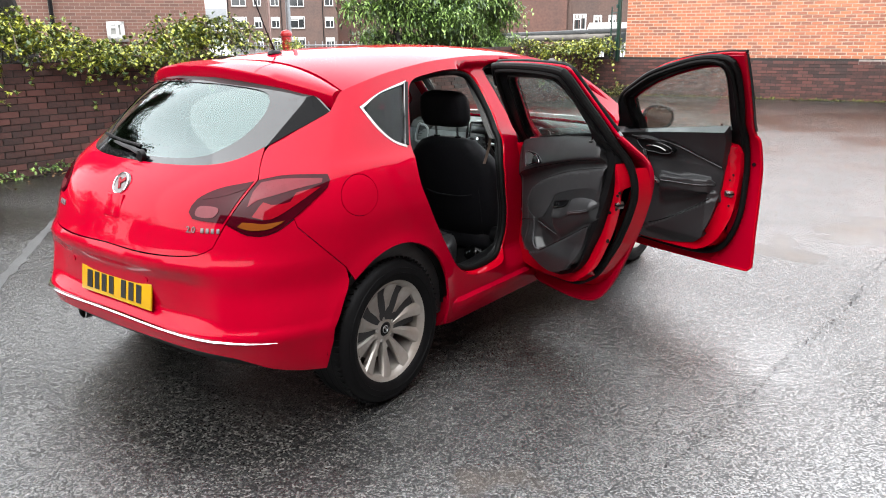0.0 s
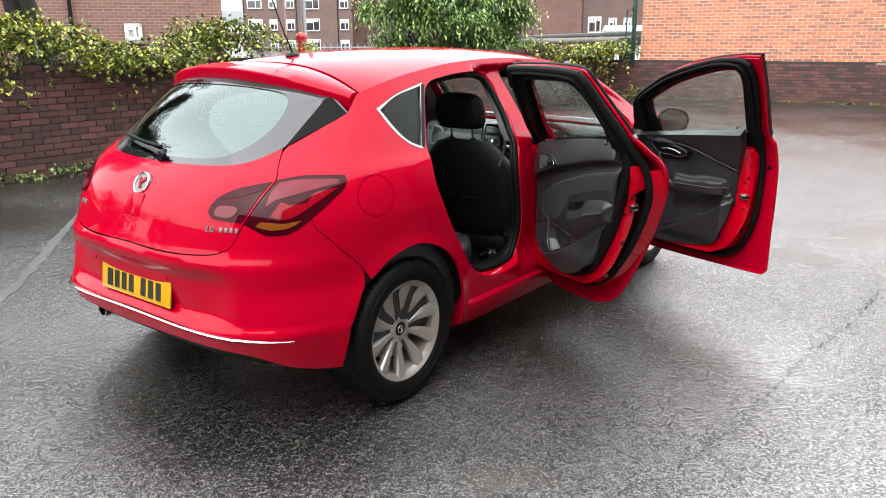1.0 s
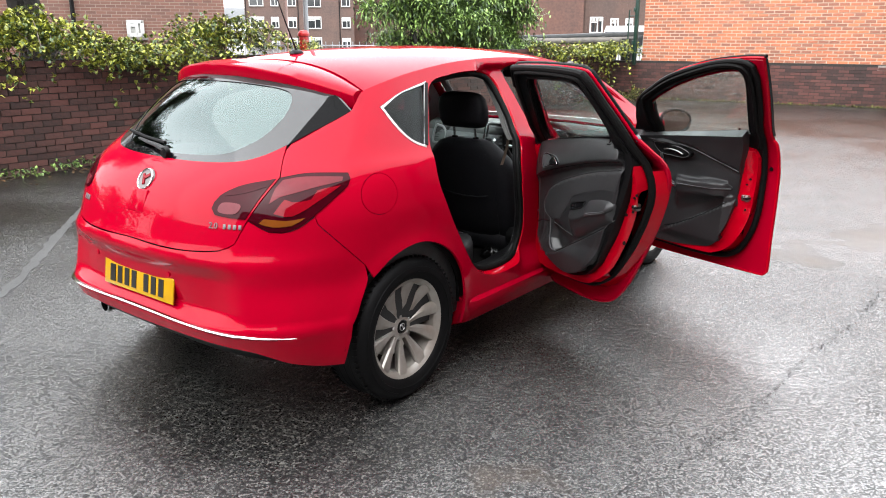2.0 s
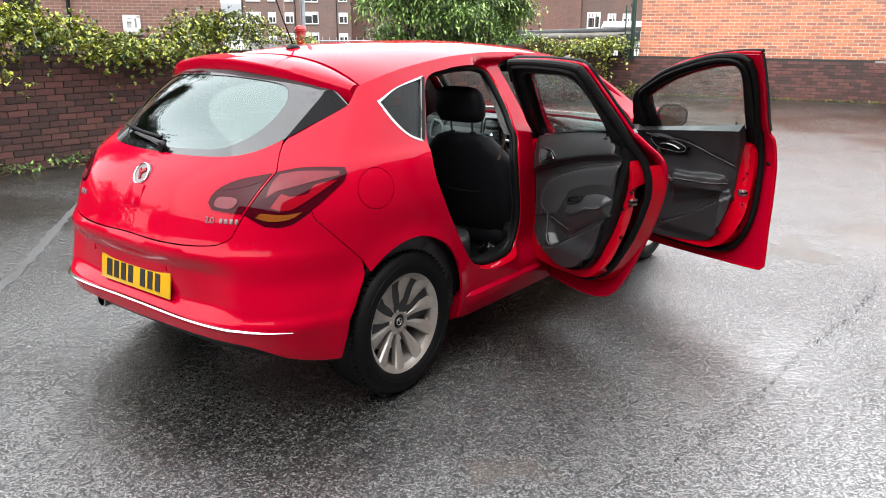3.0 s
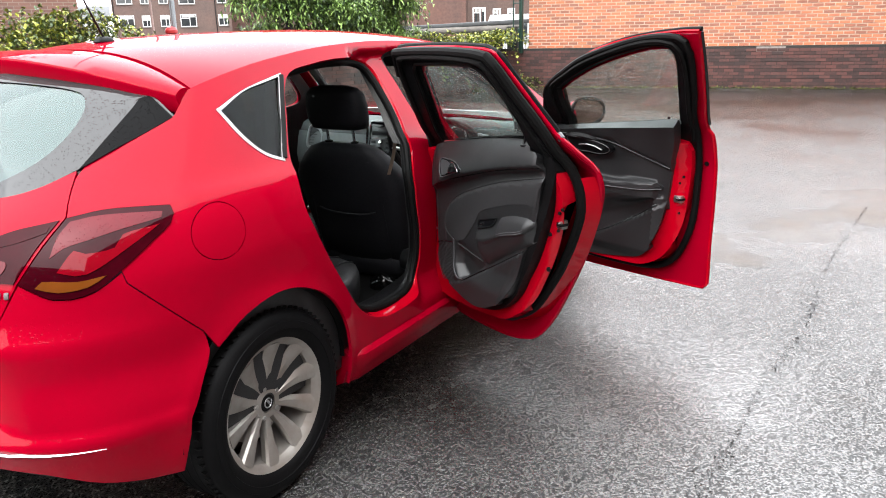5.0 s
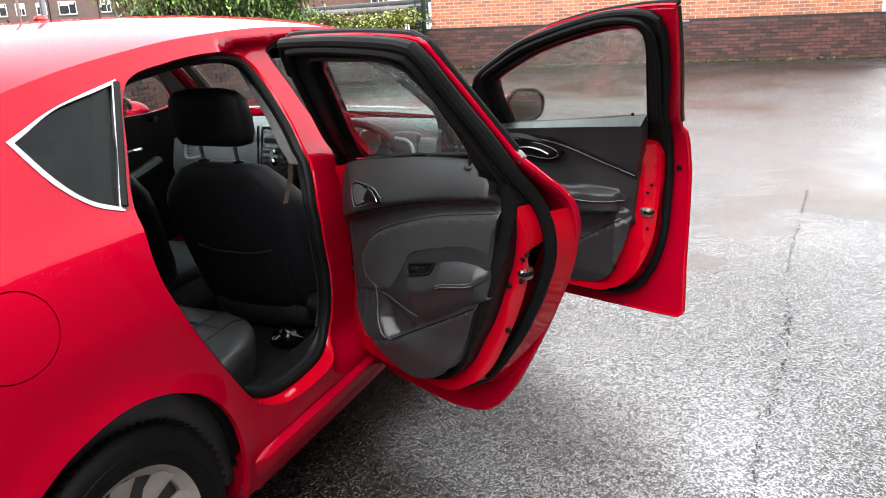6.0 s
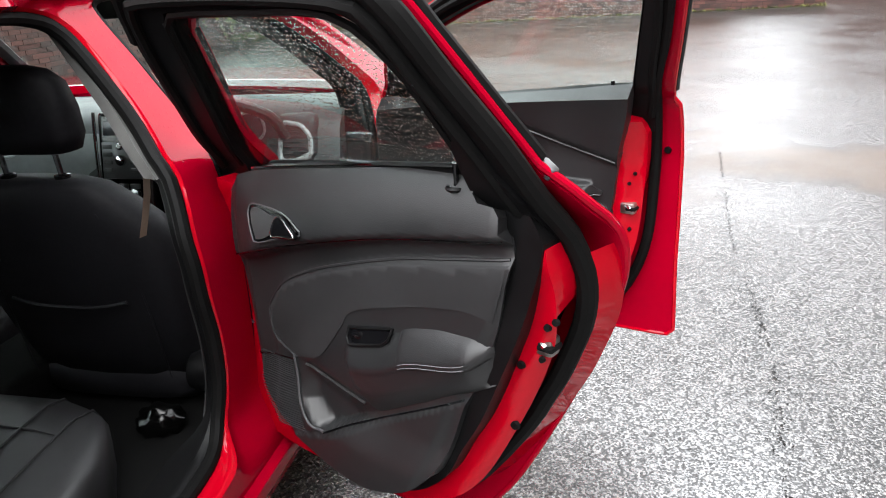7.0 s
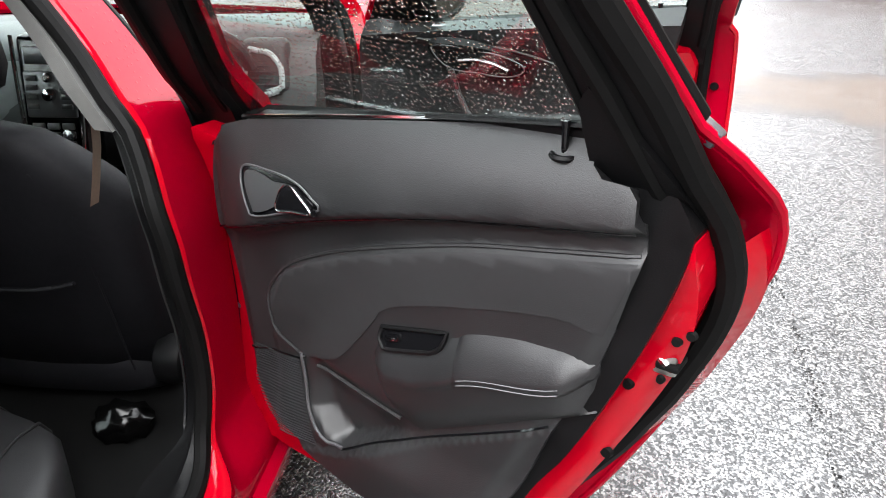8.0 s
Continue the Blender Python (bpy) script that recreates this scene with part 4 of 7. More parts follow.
# ---- wheels and underbody ----
def make_wheel(x, y):
    """A ten-spoke alloy wheel; its outer face looks along +x."""
    wheel_m = pose(x, y, WHEEL_R)
    prof = [(0.190, -0.10), (0.205, -0.10), (0.2, -0.04), (0.196, 0.03), (0.200, 0.075), (0.214, 0.090), (0.226, 0.098), (0.231, 0.094), (0.231, 0.085), (0.215, 0.06), (0.215, -0.1)]
    bm = lathe_bm(prof, 64)
    spokes = []
    for k in range(10):
        a = 2 * math.pi * k / 10 + 0.2
        rows = []
        for i in range(7):
            t = i / 6
            r = 0.040 + 0.170 * t
            wd = 0.0120 + 0.0240 * t ** 1.15
            xo = 0.052 + 0.034 * t ** 1.6
            lean = 0.006 * math.sin(math.pi * t)
            sect = [(-wd * 0.8, -0.030), (-wd, -0.006), (-wd * 0.78, 0.002), (wd * 0.30, 0.004), (wd, -0.008), (wd * 0.8, -0.030)]
            row = []
            for c, d in sect:
                ty = c + lean
                row.append(Vector((xo + d, r * math.cos(a) - ty * math.sin(a), r * math.sin(a) + ty * math.cos(a))))
            rows.append(row)
        spokes.append(loft_bm(rows, True, True))
    lathe_bm([(0.062, 0.0), (0.064, 0.045), (0.055, 0.056), (0.034, 0.058), (0.033, 0.048), (0.0001, 0.046)], 40, bm=bm)
    wheel = part("wheel", bm, ALLOY, car, "silver ten-spoke alloy wheel, grimy with brake dust", angle=25)
    wheel.matrix_basis = wheel_m
    for sp in spokes:
        part("spoke", sp, ALLOY, wheel)
    tp = [(0.205, -0.105), (0.225, -0.108), (0.26, -0.116), (0.295, -0.114), (0.315, -0.100), (0.3235, -0.075), (0.325, -0.06), (0.325, 0.06), (0.3235, 0.075), (0.317, 0.095),
          (0.300, 0.110), (0.285, 0.114), (0.284, 0.1165), (0.262, 0.117), (0.261, 0.115), (0.240, 0.110), (0.229, 0.100), (0.222, 0.092)]
    tyre = part("tyre", lathe_bm(tp, 72), TYRE, wheel, "worn black tyre")
    grooves = bmesh.new()
    for k in range(72):
        a = 2 * math.pi * k / 72
        for sx in (-1, 1):
            box_bm((0.045, 0.004, 0.010), Matrix.Rotation(a, 4, "X") @ pose(sx * 0.070, 0, 0.3215, 0, -sx * 14, 12 * sx), bm=grooves)
    for xg in (-0.04, 0.0, 0.04):
        lathe_bm([(0.3256, xg - 0.004), (0.3262, xg - 0.003), (0.3262, xg + 0.003), (0.3256, xg + 0.004)], 48, bm=grooves)
    part("tread_block", grooves, RUBBER, tyre)
    part("centre_cap", lathe_bm([(0.031, 0.044), (0.031, 0.052), (0.027, 0.056), (0.0001, 0.057)], 32), BLACK_TRIM, wheel, "black centre cap")
    cap = tube_bm([Vector((0.058, 0.016 * math.cos(i * math.pi / 12), 0.016 * math.sin(i * math.pi / 12))) for i in range(24)], 0.0022, True, 6)
    box_bm((0.003, 0.008, 0.024), pose(0.058, 0.003, 0, 35, 0, 0), 0.001, bm=cap)
    part("cap_ring", cap, SATIN, wheel)
    for k in range(5):
        a = 2 * math.pi * k / 5 + 0.5
        m = Matrix.Translation((0.040, 0.052 * math.cos(a), 0.052 * math.sin(a)))
        part("wheel_bolt", lathe_bm([(0.011, 0.0), (0.011, 0.014), (0.008, 0.018), (0.0001, 0.018)], 6, m), STEEL, wheel)
    part("brake_disc", lathe_bm([(0.06, 0.0), (0.145, 0.0), (0.145, -0.012), (0.06, -0.012)], 40), STEEL, wheel)
    part("rim_barrel", lathe_bm([(0.205, 0.07), (0.200, -0.09), (0.02, -0.085)], 40), ALLOY_DARK, wheel)
    return wheel


near = make_wheel(0.775, 0.0)
for x, y, turn in ((0.768, 2.685, 0), (-0.775, 0.0, 180), (-0.768, 2.685, 180)):
    copy_thing(near, pose(x, y, WHEEL_R, 30 if turn == 0 else 10, 0, turn)).parent = car

for sx in (1, -1):
    for wy in WHEEL_Y:
        rows = []
        for x in (0.50, 0.862):
            rows.append([Vector((sx * x, p[0], p[1])) for p in arch(wy, 0.385, 2, 178, 20)])
        bm = loft_bm(rows)
        face_in = [Vector((sx * 0.50, p[0], p[1])) for p in arch(wy, 0.385, 2, 178, 20)]
        bm.faces.new([bm.verts.new(p) for p in face_in])
        part("wheel_arch_liner", bm, UNDER, car)
bm = box_bm((1.0, 3.5, 0.10), pose(0, 1.65, 0.24), 0.03)
box_bm((1.66, 1.75, 0.14), pose(0, 1.35, 0.27), 0.03, bm=bm)
part("underbody", bm, UNDER, car)
for sx in (1, -1):
    prof = [(0.82, 0.20), (0.865, 0.225), (0.882, 0.27), (0.905, 0.30), (0.907, 0.335), (0.885, 0.352), (0.80, 0.358), (0.80, 0.22)]
    bm = loft_bm([[Vector((sx * x, y, z)) for x, z in prof] for y in (0.40, 0.46, 1.0, 1.6, 2.22, 2.30)], True, True)
    for v in bm.verts:
        if v.co.y < 0.45 or v.co.y > 2.25:
            v.co.x -= sx * 0.03
    part("sill", bm, RED, car, "red sill moulding with a bright ridge", angle=40)

# number plate: its characters stand as plain bars
pm = Matrix.Translation((0.0, body(0, 0.565).y + 0.026, 0.565)) @ Matrix.Rotation(radians(90 - 8), 4, "X")
plate = part("number_plate", box_bm((0.52, 0.111, 0.008), pm, 0.006, 2), PLATE, bumper, "yellow number plate with black bars")
for i in range(7):
    x = -0.19 + 0.055 * i + (0.035 if i > 3 else 0) - 0.01
    bm = box_bm((0.034 if i else 0.040, 0.075, 0.003), pm @ pose(x + 0.01, 0, 0.005))
    part("plate_bar", bm, PRINT, plate)

# ---- the two open doors, drawn shut and then swung about their hinges ----
def hinge(x, y, degrees):
    return Matrix.Translation((x, y, 0)) @ Matrix.Rotation(radians(degrees), 4, "Z") @ Matrix.Translation((-x, -y, 0))


def door_tools(y0):
    """Lays door points (u behind the hinge, z) into the shut car, at a depth under the outer skin."""
    def at(depth):
        if callable(depth):
            return lambda u, z: Vector((half_w(z) - depth(u, z), y0 - u, z))
        return lambda u, z: Vector((half_w(z) - depth, y0 - u, z))
    return at


def latch(parent, at, u, z, depth):
    c = at(depth)(u, z)
    lat = part("door_latch", box_bm((0.030, 0.045, 0.034), Matrix.Translation(c), 0.006), STEEL, parent, "bare steel door latch")
    part("latch_slot", box_bm((0.034, 0.030, 0.010), Matrix.Translation(c + Vector((-0.004, -0.012, 0.0))), 0.003), RUBBER, lat)
    bm = tube_bm([c + Vector((-0.012, 0.004, 0.008)), c + Vector((-0.017, -0.008, 0.003)), c + Vector((-0.014, -0.018, -0.004))], 0.005, segs=8)
    part("latch_claw", bm, CHROME, lat)


def dimple(parent, name, p, r, material, axis=(-1, 0, 0)):
    bm = bmesh.new()
    bmesh.ops.create_cone(bm, cap_ends=True, segments=18, radius1=r, radius2=r * 0.8, depth=0.006)
    bm.transform(Matrix.Translation(p) @ Vector(axis).to_track_quat("Z", "Y").to_matrix().to_4x4())
    return part(name, bm, material, parent)


def inner_handle(parent, at, outline, lever, depth):
    """A dish with a bright rim and a chromed lever."""
    lp = ring(outline, 0.008)
    bez = panel("handle_dish", lp, at(depth), 0.004, GLOSS_BLACK, parent, "dark dished pull with a chromed lever", grid=0.02, flip=1)
    part("dish_rim", tube_bm([at(depth + 0.002)(p.x, p.y) for p in lp], 0.0018, True, 6), SATIN_GREY, bez)
    panel("dish_bowl", grown(lp, -0.012), at(depth + 0.0035), 0.003, DISH, bez, grid=0.02, flip=1)
    lv = panel("lever", ring(lever, 0.006), at(lambda u, z: depth + 0.018), 0.010, GLOSS_BLACK, bez, "gloss black lever with a chrome edge", grid=0.015, flip=1)
    part("lever_edge", tube_bm([at(lambda a, b: depth + 0.019)(p.x, p.y) for p in ring(lever, 0.006)], 0.0016, True, 6), CHROME, bez)
    part("lever_shade", tube_bm([at(depth + 0.008)(u, z) for u, z in lever[:3]], 0.006, False, 6), GLOSS_BLACK, bez)


def rear_door():
    at = door_tools(1.159)
    M = hinge(0.8075, 1.159, 61)
    hole = loop([(0.10, 1.035), (0.155, 1.15), (0.21, 1.258), (0.255, 1.355)], [(0.255, 1.355), (0.285, 1.379), (0.50, 1.388), (0.68, 1.386), (0.735, 1.370), (0.762, 1.32), (0.785, 1.24), (0.803, 1.13)],
                [(0.803, 1.13), (0.50, 1.085), (0.10, 1.035)])
    outline = loop([(0.02, 0.30), (0.0, 0.70), (-0.02, 0.98), (0.03, 1.19), (0.085, 1.335), (0.14, 1.41)], [(0.14, 1.41), (0.18, 1.430), (0.50, 1.440), (0.74, 1.434), (0.785, 1.420)],
                   [(0.785, 1.420), (0.812, 1.352), (0.853, 1.250), (0.889, 1.160)], [(0.889, 1.160), (0.925, 1.120), (0.948, 1.065), (0.957, 1.01), (0.950, 0.95), (0.926, 0.885), (0.877, 0.755), (0.815, 0.620), (0.738, 0.472), (0.68, 0.385), (0.621, 0.322), (0.55, 0.288), (0.406, 0.262), (0.14, 0.255), (0.05, 0.265), (0.02, 0.30)])
    bow = lambda u, z: -0.036 + 0.030 * sstep(1.02, 1.17, z)
    skin_at = lambda k: at(lambda u, z: bow(u, z) + k)
    door = panel("rear_door", outline, skin_at(0.0), 0.020, RED, car, "open red rear door with black inner trim", holes=[hole], grid=0.035, flip=-1)
    door.matrix_basis = M
    part("skin_hem", tube_bm([skin_at(0.016)(p.x, p.y) for p in outline], 0.007, True, 8), RED, door)
    side_flange = [[skin_at(0.018)(p.x, p.y), at(0.012)(p.x - 0.002, p.y), at(0.040)(p.x - k, p.y)] for p, k in
                   [(q, 0.010 - 0.030 * sstep(1.02, 1.16, q.y) * sstep(1.44, 1.36, q.y)) for q in curve([(0.758, 1.412), (0.79, 1.352), (0.830, 1.250), (0.866, 1.160), (0.884, 1.125)], 0.02)]]
    part("rear_flange", loft_bm(side_flange), RED, door, "bare red rear edge of the door")
    panel("window_glass", grown(hole, 0.02), at(0.035), 0.004, GLASS_WET, door, "rain-spattered side window", grid=0.06, flip=-1)
    inner_hole = grown(hole, -0.003)
    rv = [[at(d)(p.x, p.y) for p in inner_hole] for d in (-0.003, 0.03, 0.042)]
    part("window_reveal", loft_bm([r + [r[0]] for r in rv]), RUBBER, door)
    frame_hole = loop([(0.10, 0.99), (0.155, 1.15), (0.21, 1.258), (0.255, 1.355)], [(0.255, 1.355), (0.285, 1.379), (0.50, 1.388), (0.68, 1.386), (0.735, 1.370), (0.762, 1.32), (0.785, 1.24), (0.803, 1.13), (0.806, 1.075)],
                      [(0.806, 1.075), (0.50, 1.035), (0.10, 0.99)])
    # red pressing behind the trim
    press = loop([(0.05, 1.02), (0.05, 0.44), (0.12, 0.385), (0.30, 0.38), (0.55, 0.40), (0.64, 0.44), (0.72, 0.505), (0.79, 0.63), (0.855, 0.765), (0.895, 0.87), (0.907, 0.95), (0.900, 1.030)], [(0.900, 1.030), (0.87, 1.032), (0.5, 0.98), (0.05, 1.02)])
    press_depth = lambda u, z: min(0.118, half_w(z) - 0.754) - 0.046 * sstep(0.0, 0.05, u - (0.868 + 0.5 * (min(z, 1.0) - 0.84)))
    panel("inner_pressing", press, at(press_depth), 0.07, RED_IN, door, "bare red inner door pressing", grid=0.03, flip=1)
    seal_path = curve([(0.10, 1.33), (0.16, 1.405), (0.21, 1.418), (0.50, 1.425), (0.74, 1.418), (0.79, 1.395), (0.826, 1.298), (0.866, 1.202), (0.892, 1.107), (0.909, 1.04), (0.920, 0.976), (0.917, 0.921), (0.903, 0.865), (0.881, 0.809), (0.857, 0.753), (0.827, 0.698), (0.797, 0.642), (0.72, 0.53), (0.66, 0.46), (0.58, 0.41), (0.5, 0.38), (0.3, 0.36), (0.08, 0.36)], 0.025)
    part("door_seal", tube_bm([at(0.046)(p.x, p.y) for p in seal_path], 0.018, segs=10), RUBBER, door, "fat black rubber door seal")
    jamb, low_path = [], [p for p in seal_path if p.x > 0.45 and p.y < 1.07]
    for a, p, b in zip(low_path, low_path[1:], low_path[2:]):
        n = Vector((-(b - a).y, (b - a).x)).normalized()
        n = n if n.x > 0 else -n
        jamb.append([skin_at(0.017)(p.x + n.x * 0.030, p.y + n.y * 0.030), at(0.010)(p.x + n.x * 0.022, p.y + n.y * 0.022), at(0.048)(p.x + n.x * 0.014, p.y + n.y * 0.014)])
    part("door_jamb", loft_bm(jamb), RED_IN, door, "red edge of the door beneath its seal")
    # black window frame trim in two steps
    outer = loop([(-0.015, 0.93), (-0.012, 1.02), (0.055, 1.20), (0.11, 1.33), (0.165, 1.402)], [(0.165, 1.402), (0.22, 1.412), (0.50, 1.420), (0.74, 1.413), (0.785, 1.392)], [(0.785, 1.392), (0.822, 1.29), (0.862, 1.19), (0.884, 1.11), (0.902, 1.040)],
                 [(0.902, 1.040), (0.885, 1.022), (0.86, 1.022)], [(0.86, 1.032), (0.50, 1.0), (0.13, 0.95), (-0.015, 0.93)])
    panel("window_frame", outer, at(0.062), 0.030, BLACK_TRIM, door, "matt black window frame", holes=[frame_hole], grid=0.035, flip=1)
    bead = [at(0.066)(p.x, p.y) for p in curve([(0.035, 1.04), (0.13, 1.28), (0.19, 1.378), (0.25, 1.398), (0.50, 1.404), (0.72, 1.396), (0.768, 1.372), (0.795, 1.29), (0.832, 1.18), (0.862, 1.06)], 0.025)]
    part("frame_bead", tube_bm(bead, 0.011, segs=8), RUBBER, door)
    lip = [at(0.060)(p.x, p.y) for p in curve([(0.105, 1.05), (0.16, 1.152), (0.215, 1.258), (0.265, 1.358), (0.30, 1.376), (0.50, 1.383), (0.69, 1.379), (0.757, 1.318), (0.78, 1.24), (0.798, 1.14)], 0.025)]
    part("glass_channel", tube_bm(lip, 0.007, segs=6), RUBBER, door)
    sheet = loop([(0.785, 1.105), (0.795, 1.19), (0.81, 1.21)], [(0.81, 1.21), (0.868, 1.12), (0.898, 1.045)], [(0.898, 1.045), (0.885, 1.020), (0.86, 1.022), (0.80, 1.06), (0.785, 1.105)])
    panel("frame_cover", sheet, at(lambda u, z: 0.072), 0.012, BLACK_TRIM, door, grid=0.03, flip=1)
    # the trim card, an almost upright face inside the shut door
    card = loop([(0.125, 1.012), (0.150, 1.036), (0.193, 1.057), (0.521, 1.107), (0.788, 1.143)], [(0.788, 1.143), (0.792, 1.110), (0.806, 1.099), (0.838, 1.098), (0.849, 1.085)],
                [(0.849, 1.085), (0.853, 1.012), (0.842, 0.965), (0.803, 0.835), (0.75, 0.72), (0.712, 0.62), (0.665, 0.54), (0.60, 0.482), (0.50, 0.445), (0.42, 0.446), (0.34, 0.465), (0.225, 0.507), (0.155, 0.575), (0.132, 0.65), (0.125, 0.72), (0.108, 0.869), (0.112, 0.96), (0.125, 1.012)])
    insert_top = pchip([(0.15, 0.70), (0.214, 0.772), (0.272, 0.837), (0.352, 0.879), (0.446, 0.914), (0.605, 0.962), (0.736, 0.990), (0.86, 1.013)])
    rail = pchip([(0.10, 0.856), (0.408, 0.958), (0.606, 1.006), (0.764, 1.034), (0.86, 1.05)])
    low_seam = pchip([(0.33, 0.505), (0.363, 0.515), (0.532, 0.607), (0.741, 0.724), (0.80, 0.76)])

    def card_x(u, z):
        x = 0.738
        belt = 1.031 + 0.144 * u
        x -= 0.040 * sstep(rail(u) - 0.020, rail(u) + 0.008, z) * (0.35 + 0.65 * sstep(0.11, 0.24, u))             # padded top rail
        x += 0.056 * sstep(0.08, 0.24, u) * max(0.0, (z - rail(u)) / (belt + 0.005 - rail(u))) ** 2.0
        x -= 0.012 * sstep(insert_top(u) + 0.003, insert_top(u) - 0.016, z) * sstep(0.200, 0.225, u) * (1 - 0.6 * sstep(0.0, 0.14, insert_top(u) - z))
        x -= 0.010 * sstep(low_seam(u) + 0.003, low_seam(u) - 0.009, z)
        edge = 0.286 + 0.9 * max(0.0, 0.575 - z)
        pocket = sstep(edge, edge + 0.045, u) * sstep(0.56, 0.47, u) * sstep(low_seam(u) + 0.004, low_seam(u) + 0.020, z) * sstep(0.700 - 0.28 * (u - 0.28), 0.620 - 0.28 * (u - 0.28), z)
        x += 0.022 * pocket
        x -= 0.020 * sstep(0.62, 0.52, z) * (1 - pocket)
        x += 0.006 * sstep(0.835, 0.86, u + 0.47 * max(0.0, 0.97 - z))
        x += 0.012 * sstep(0.155, 0.115, u)
        return x

    card_depth = lambda u, z: half_w(z) - card_x(u, z)
    trim = panel("trim_card", card, at(card_depth), 0.05, CARD, door, "black grained vinyl door card", grid=0.010, flip=1)
    lift = lambda k: (lambda u, z: Vector((card_x(u, z) - k, 1.159 - u, z)))
    border = loop([(0.80, 1.10), (0.86, 1.10), (0.900, 1.040), (0.895, 1.006), (0.874, 0.935), (0.849, 0.864), (0.809, 0.770), (0.769, 0.683), (0.725, 0.609), (0.68, 0.53), (0.60, 0.462), (0.50, 0.428), (0.40, 0.418)], [(0.40, 0.418), (0.50, 0.46), (0.60, 0.50), (0.70, 0.66), (0.78, 0.83), (0.81, 1.0), (0.80, 1.10)])
    panel("card_border", border, lambda u, z: Vector((0.744 + 0.004 * sstep(0.80, 0.90, u), 1.159 - u, z)), 0.045, BLACK_TRIM, trim, "matt black card border", grid=0.025, flip=1)
    line = lambda pts, k=0.001: [lift(k)(p.x, p.y) for p in curve(pts, 0.015)]
    cloth = loop([(0.848, 1.002), (0.736, 0.980), (0.605, 0.952), (0.446, 0.904), (0.352, 0.869), (0.272, 0.827), (0.224, 0.772), (0.220, 0.735), (0.235, 0.696), (0.287, 0.668)],
                 [(0.287, 0.668), (0.36, 0.69), (0.44, 0.78), (0.48, 0.825), (0.62, 0.872), (0.75, 0.900), (0.812, 0.893)], [(0.812, 0.893), (0.838, 0.965), (0.848, 1.002)])
    panel("cloth_insert", cloth, lift(0.002), 0.004, CARD_CLOTH, trim, "dark fabric insert", grid=0.018, flip=1)
    part("insert_piping", tube_bm(line([(0.848, 1.009), (0.736, 0.987), (0.605, 0.959), (0.446, 0.911), (0.352, 0.876), (0.272, 0.834), (0.214, 0.774), (0.211, 0.735), (0.228, 0.692), (0.285, 0.664)]), 0.0032, segs=6), LEATHER, trim)
    part("rail_crease", tube_bm(line([(0.107, 0.860), (0.25, 0.911), (0.408, 0.955), (0.606, 1.003), (0.764, 1.031), (0.848, 1.044)], 0.0), 0.002, segs=5), GLOSS_BLACK, trim)
    lip = pchip([(0.425, 0.745), (0.440, 0.722), (0.480, 0.706), (0.596, 0.743), (0.606, 0.752), (0.771, 0.806), (0.81, 0.836)])
    arm_face = lambda u: 0.742 - 0.032 * sstep(0.425, 0.475, u) * sstep(0.815, 0.765, u)
    arm_back = pchip([(0.425, 0.760), (0.442, 0.788), (0.594, 0.832), (0.654, 0.850), (0.713, 0.860), (0.775, 0.858), (0.81, 0.840)])

    def arm_rows(us, sect):
        return [[Vector((x, 1.159 - u, z)) for x, z in sect(u)] for u in us]

    def arm_section(u):
        f, zt, zs, zl = arm_face(u), arm_back(u), lip(u), low_seam(u) + 0.008
        zl = min(zs - 0.02, zl + 0.09 * sstep(0.54, 0.43, u))
        r = 0.012 * sstep(0.43, 0.47, u)
        return [(0.752, zt), (0.742, zt), (f + 0.010, (zt + 2 * zs) / 3 + 0.012), (f + 0.002, zs + 0.016), (f, zs + 0.006), (f + 0.004, zs - 0.002), (f + 0.5 * r, zs - 0.010), (f + 0.7 * r, zs * 0.6 + zl * 0.4), (f + 1.6 * r, zl + 0.012), (0.742, zl), (0.752, zl)]

    arm = part("armrest", loft_bm(arm_rows([0.427 + 0.0123 * i for i in range(32)], arm_section), True, True), CARD, trim, "moulded black armrest", angle=60)

    def pad_section(u):
        e = 0.0035 * sstep(0.604, 0.616, u) * sstep(0.806, 0.785, u)
        f, zt, zs = arm_face(u), arm_back(u), lip(u)
        return [(0.748, zt + e), (0.742, zt + e), (f + 0.010 - e * 0.6, (zt + 2 * zs) / 3 + 0.012 + e), (f + 0.002 - e, zs + 0.016), (f - e, zs + 0.004), (f + 0.003, zs - 0.006), (0.748, zs)]

    part("armrest_pad", loft_bm(arm_rows([0.604 + 0.0101 * i for i in range(21)], pad_section), True, True), LEATHER, trim, "padded leatherette armrest", angle=60)
    for dz in (0.0, -0.008):
        part("stitch_line", tube_bm([Vector((arm_face(u) - 0.0030, 1.159 - u, lip(u) + 0.008 + dz)) for u in [0.614 + 0.0155 * i for i in range(11)]], 0.0008, segs=5), STITCH, trim)
    part("lower_seam", tube_bm(line([(0.37, 0.520), (0.45, 0.566), (0.532, 0.610), (0.64, 0.668), (0.745, 0.726)], 0.001), 0.0025, segs=5), GLOSS_BLACK, trim)
    cup = loop([(0.484, 0.818), (0.54, 0.832), (0.604, 0.848)], [(0.604, 0.848), (0.598, 0.826), (0.580, 0.812)], [(0.580, 0.812), (0.53, 0.797), (0.494, 0.789), (0.482, 0.798), (0.484, 0.818)], step=0.008)
    cup = [Vector((p.x - 0.020, p.y - 0.030)) for p in cup]

    def cl(k):
        def lay(u, z):
            f, zt, zs = arm_face(u), arm_back(u), lip(u)
            t = max(0.0, min(1.0, (z - zs - 0.016) / max(0.01, zt - zs - 0.016)))
            return Vector((f + 0.002 + (0.740 - f) * t - k, 1.159 - u, z))
        return lay
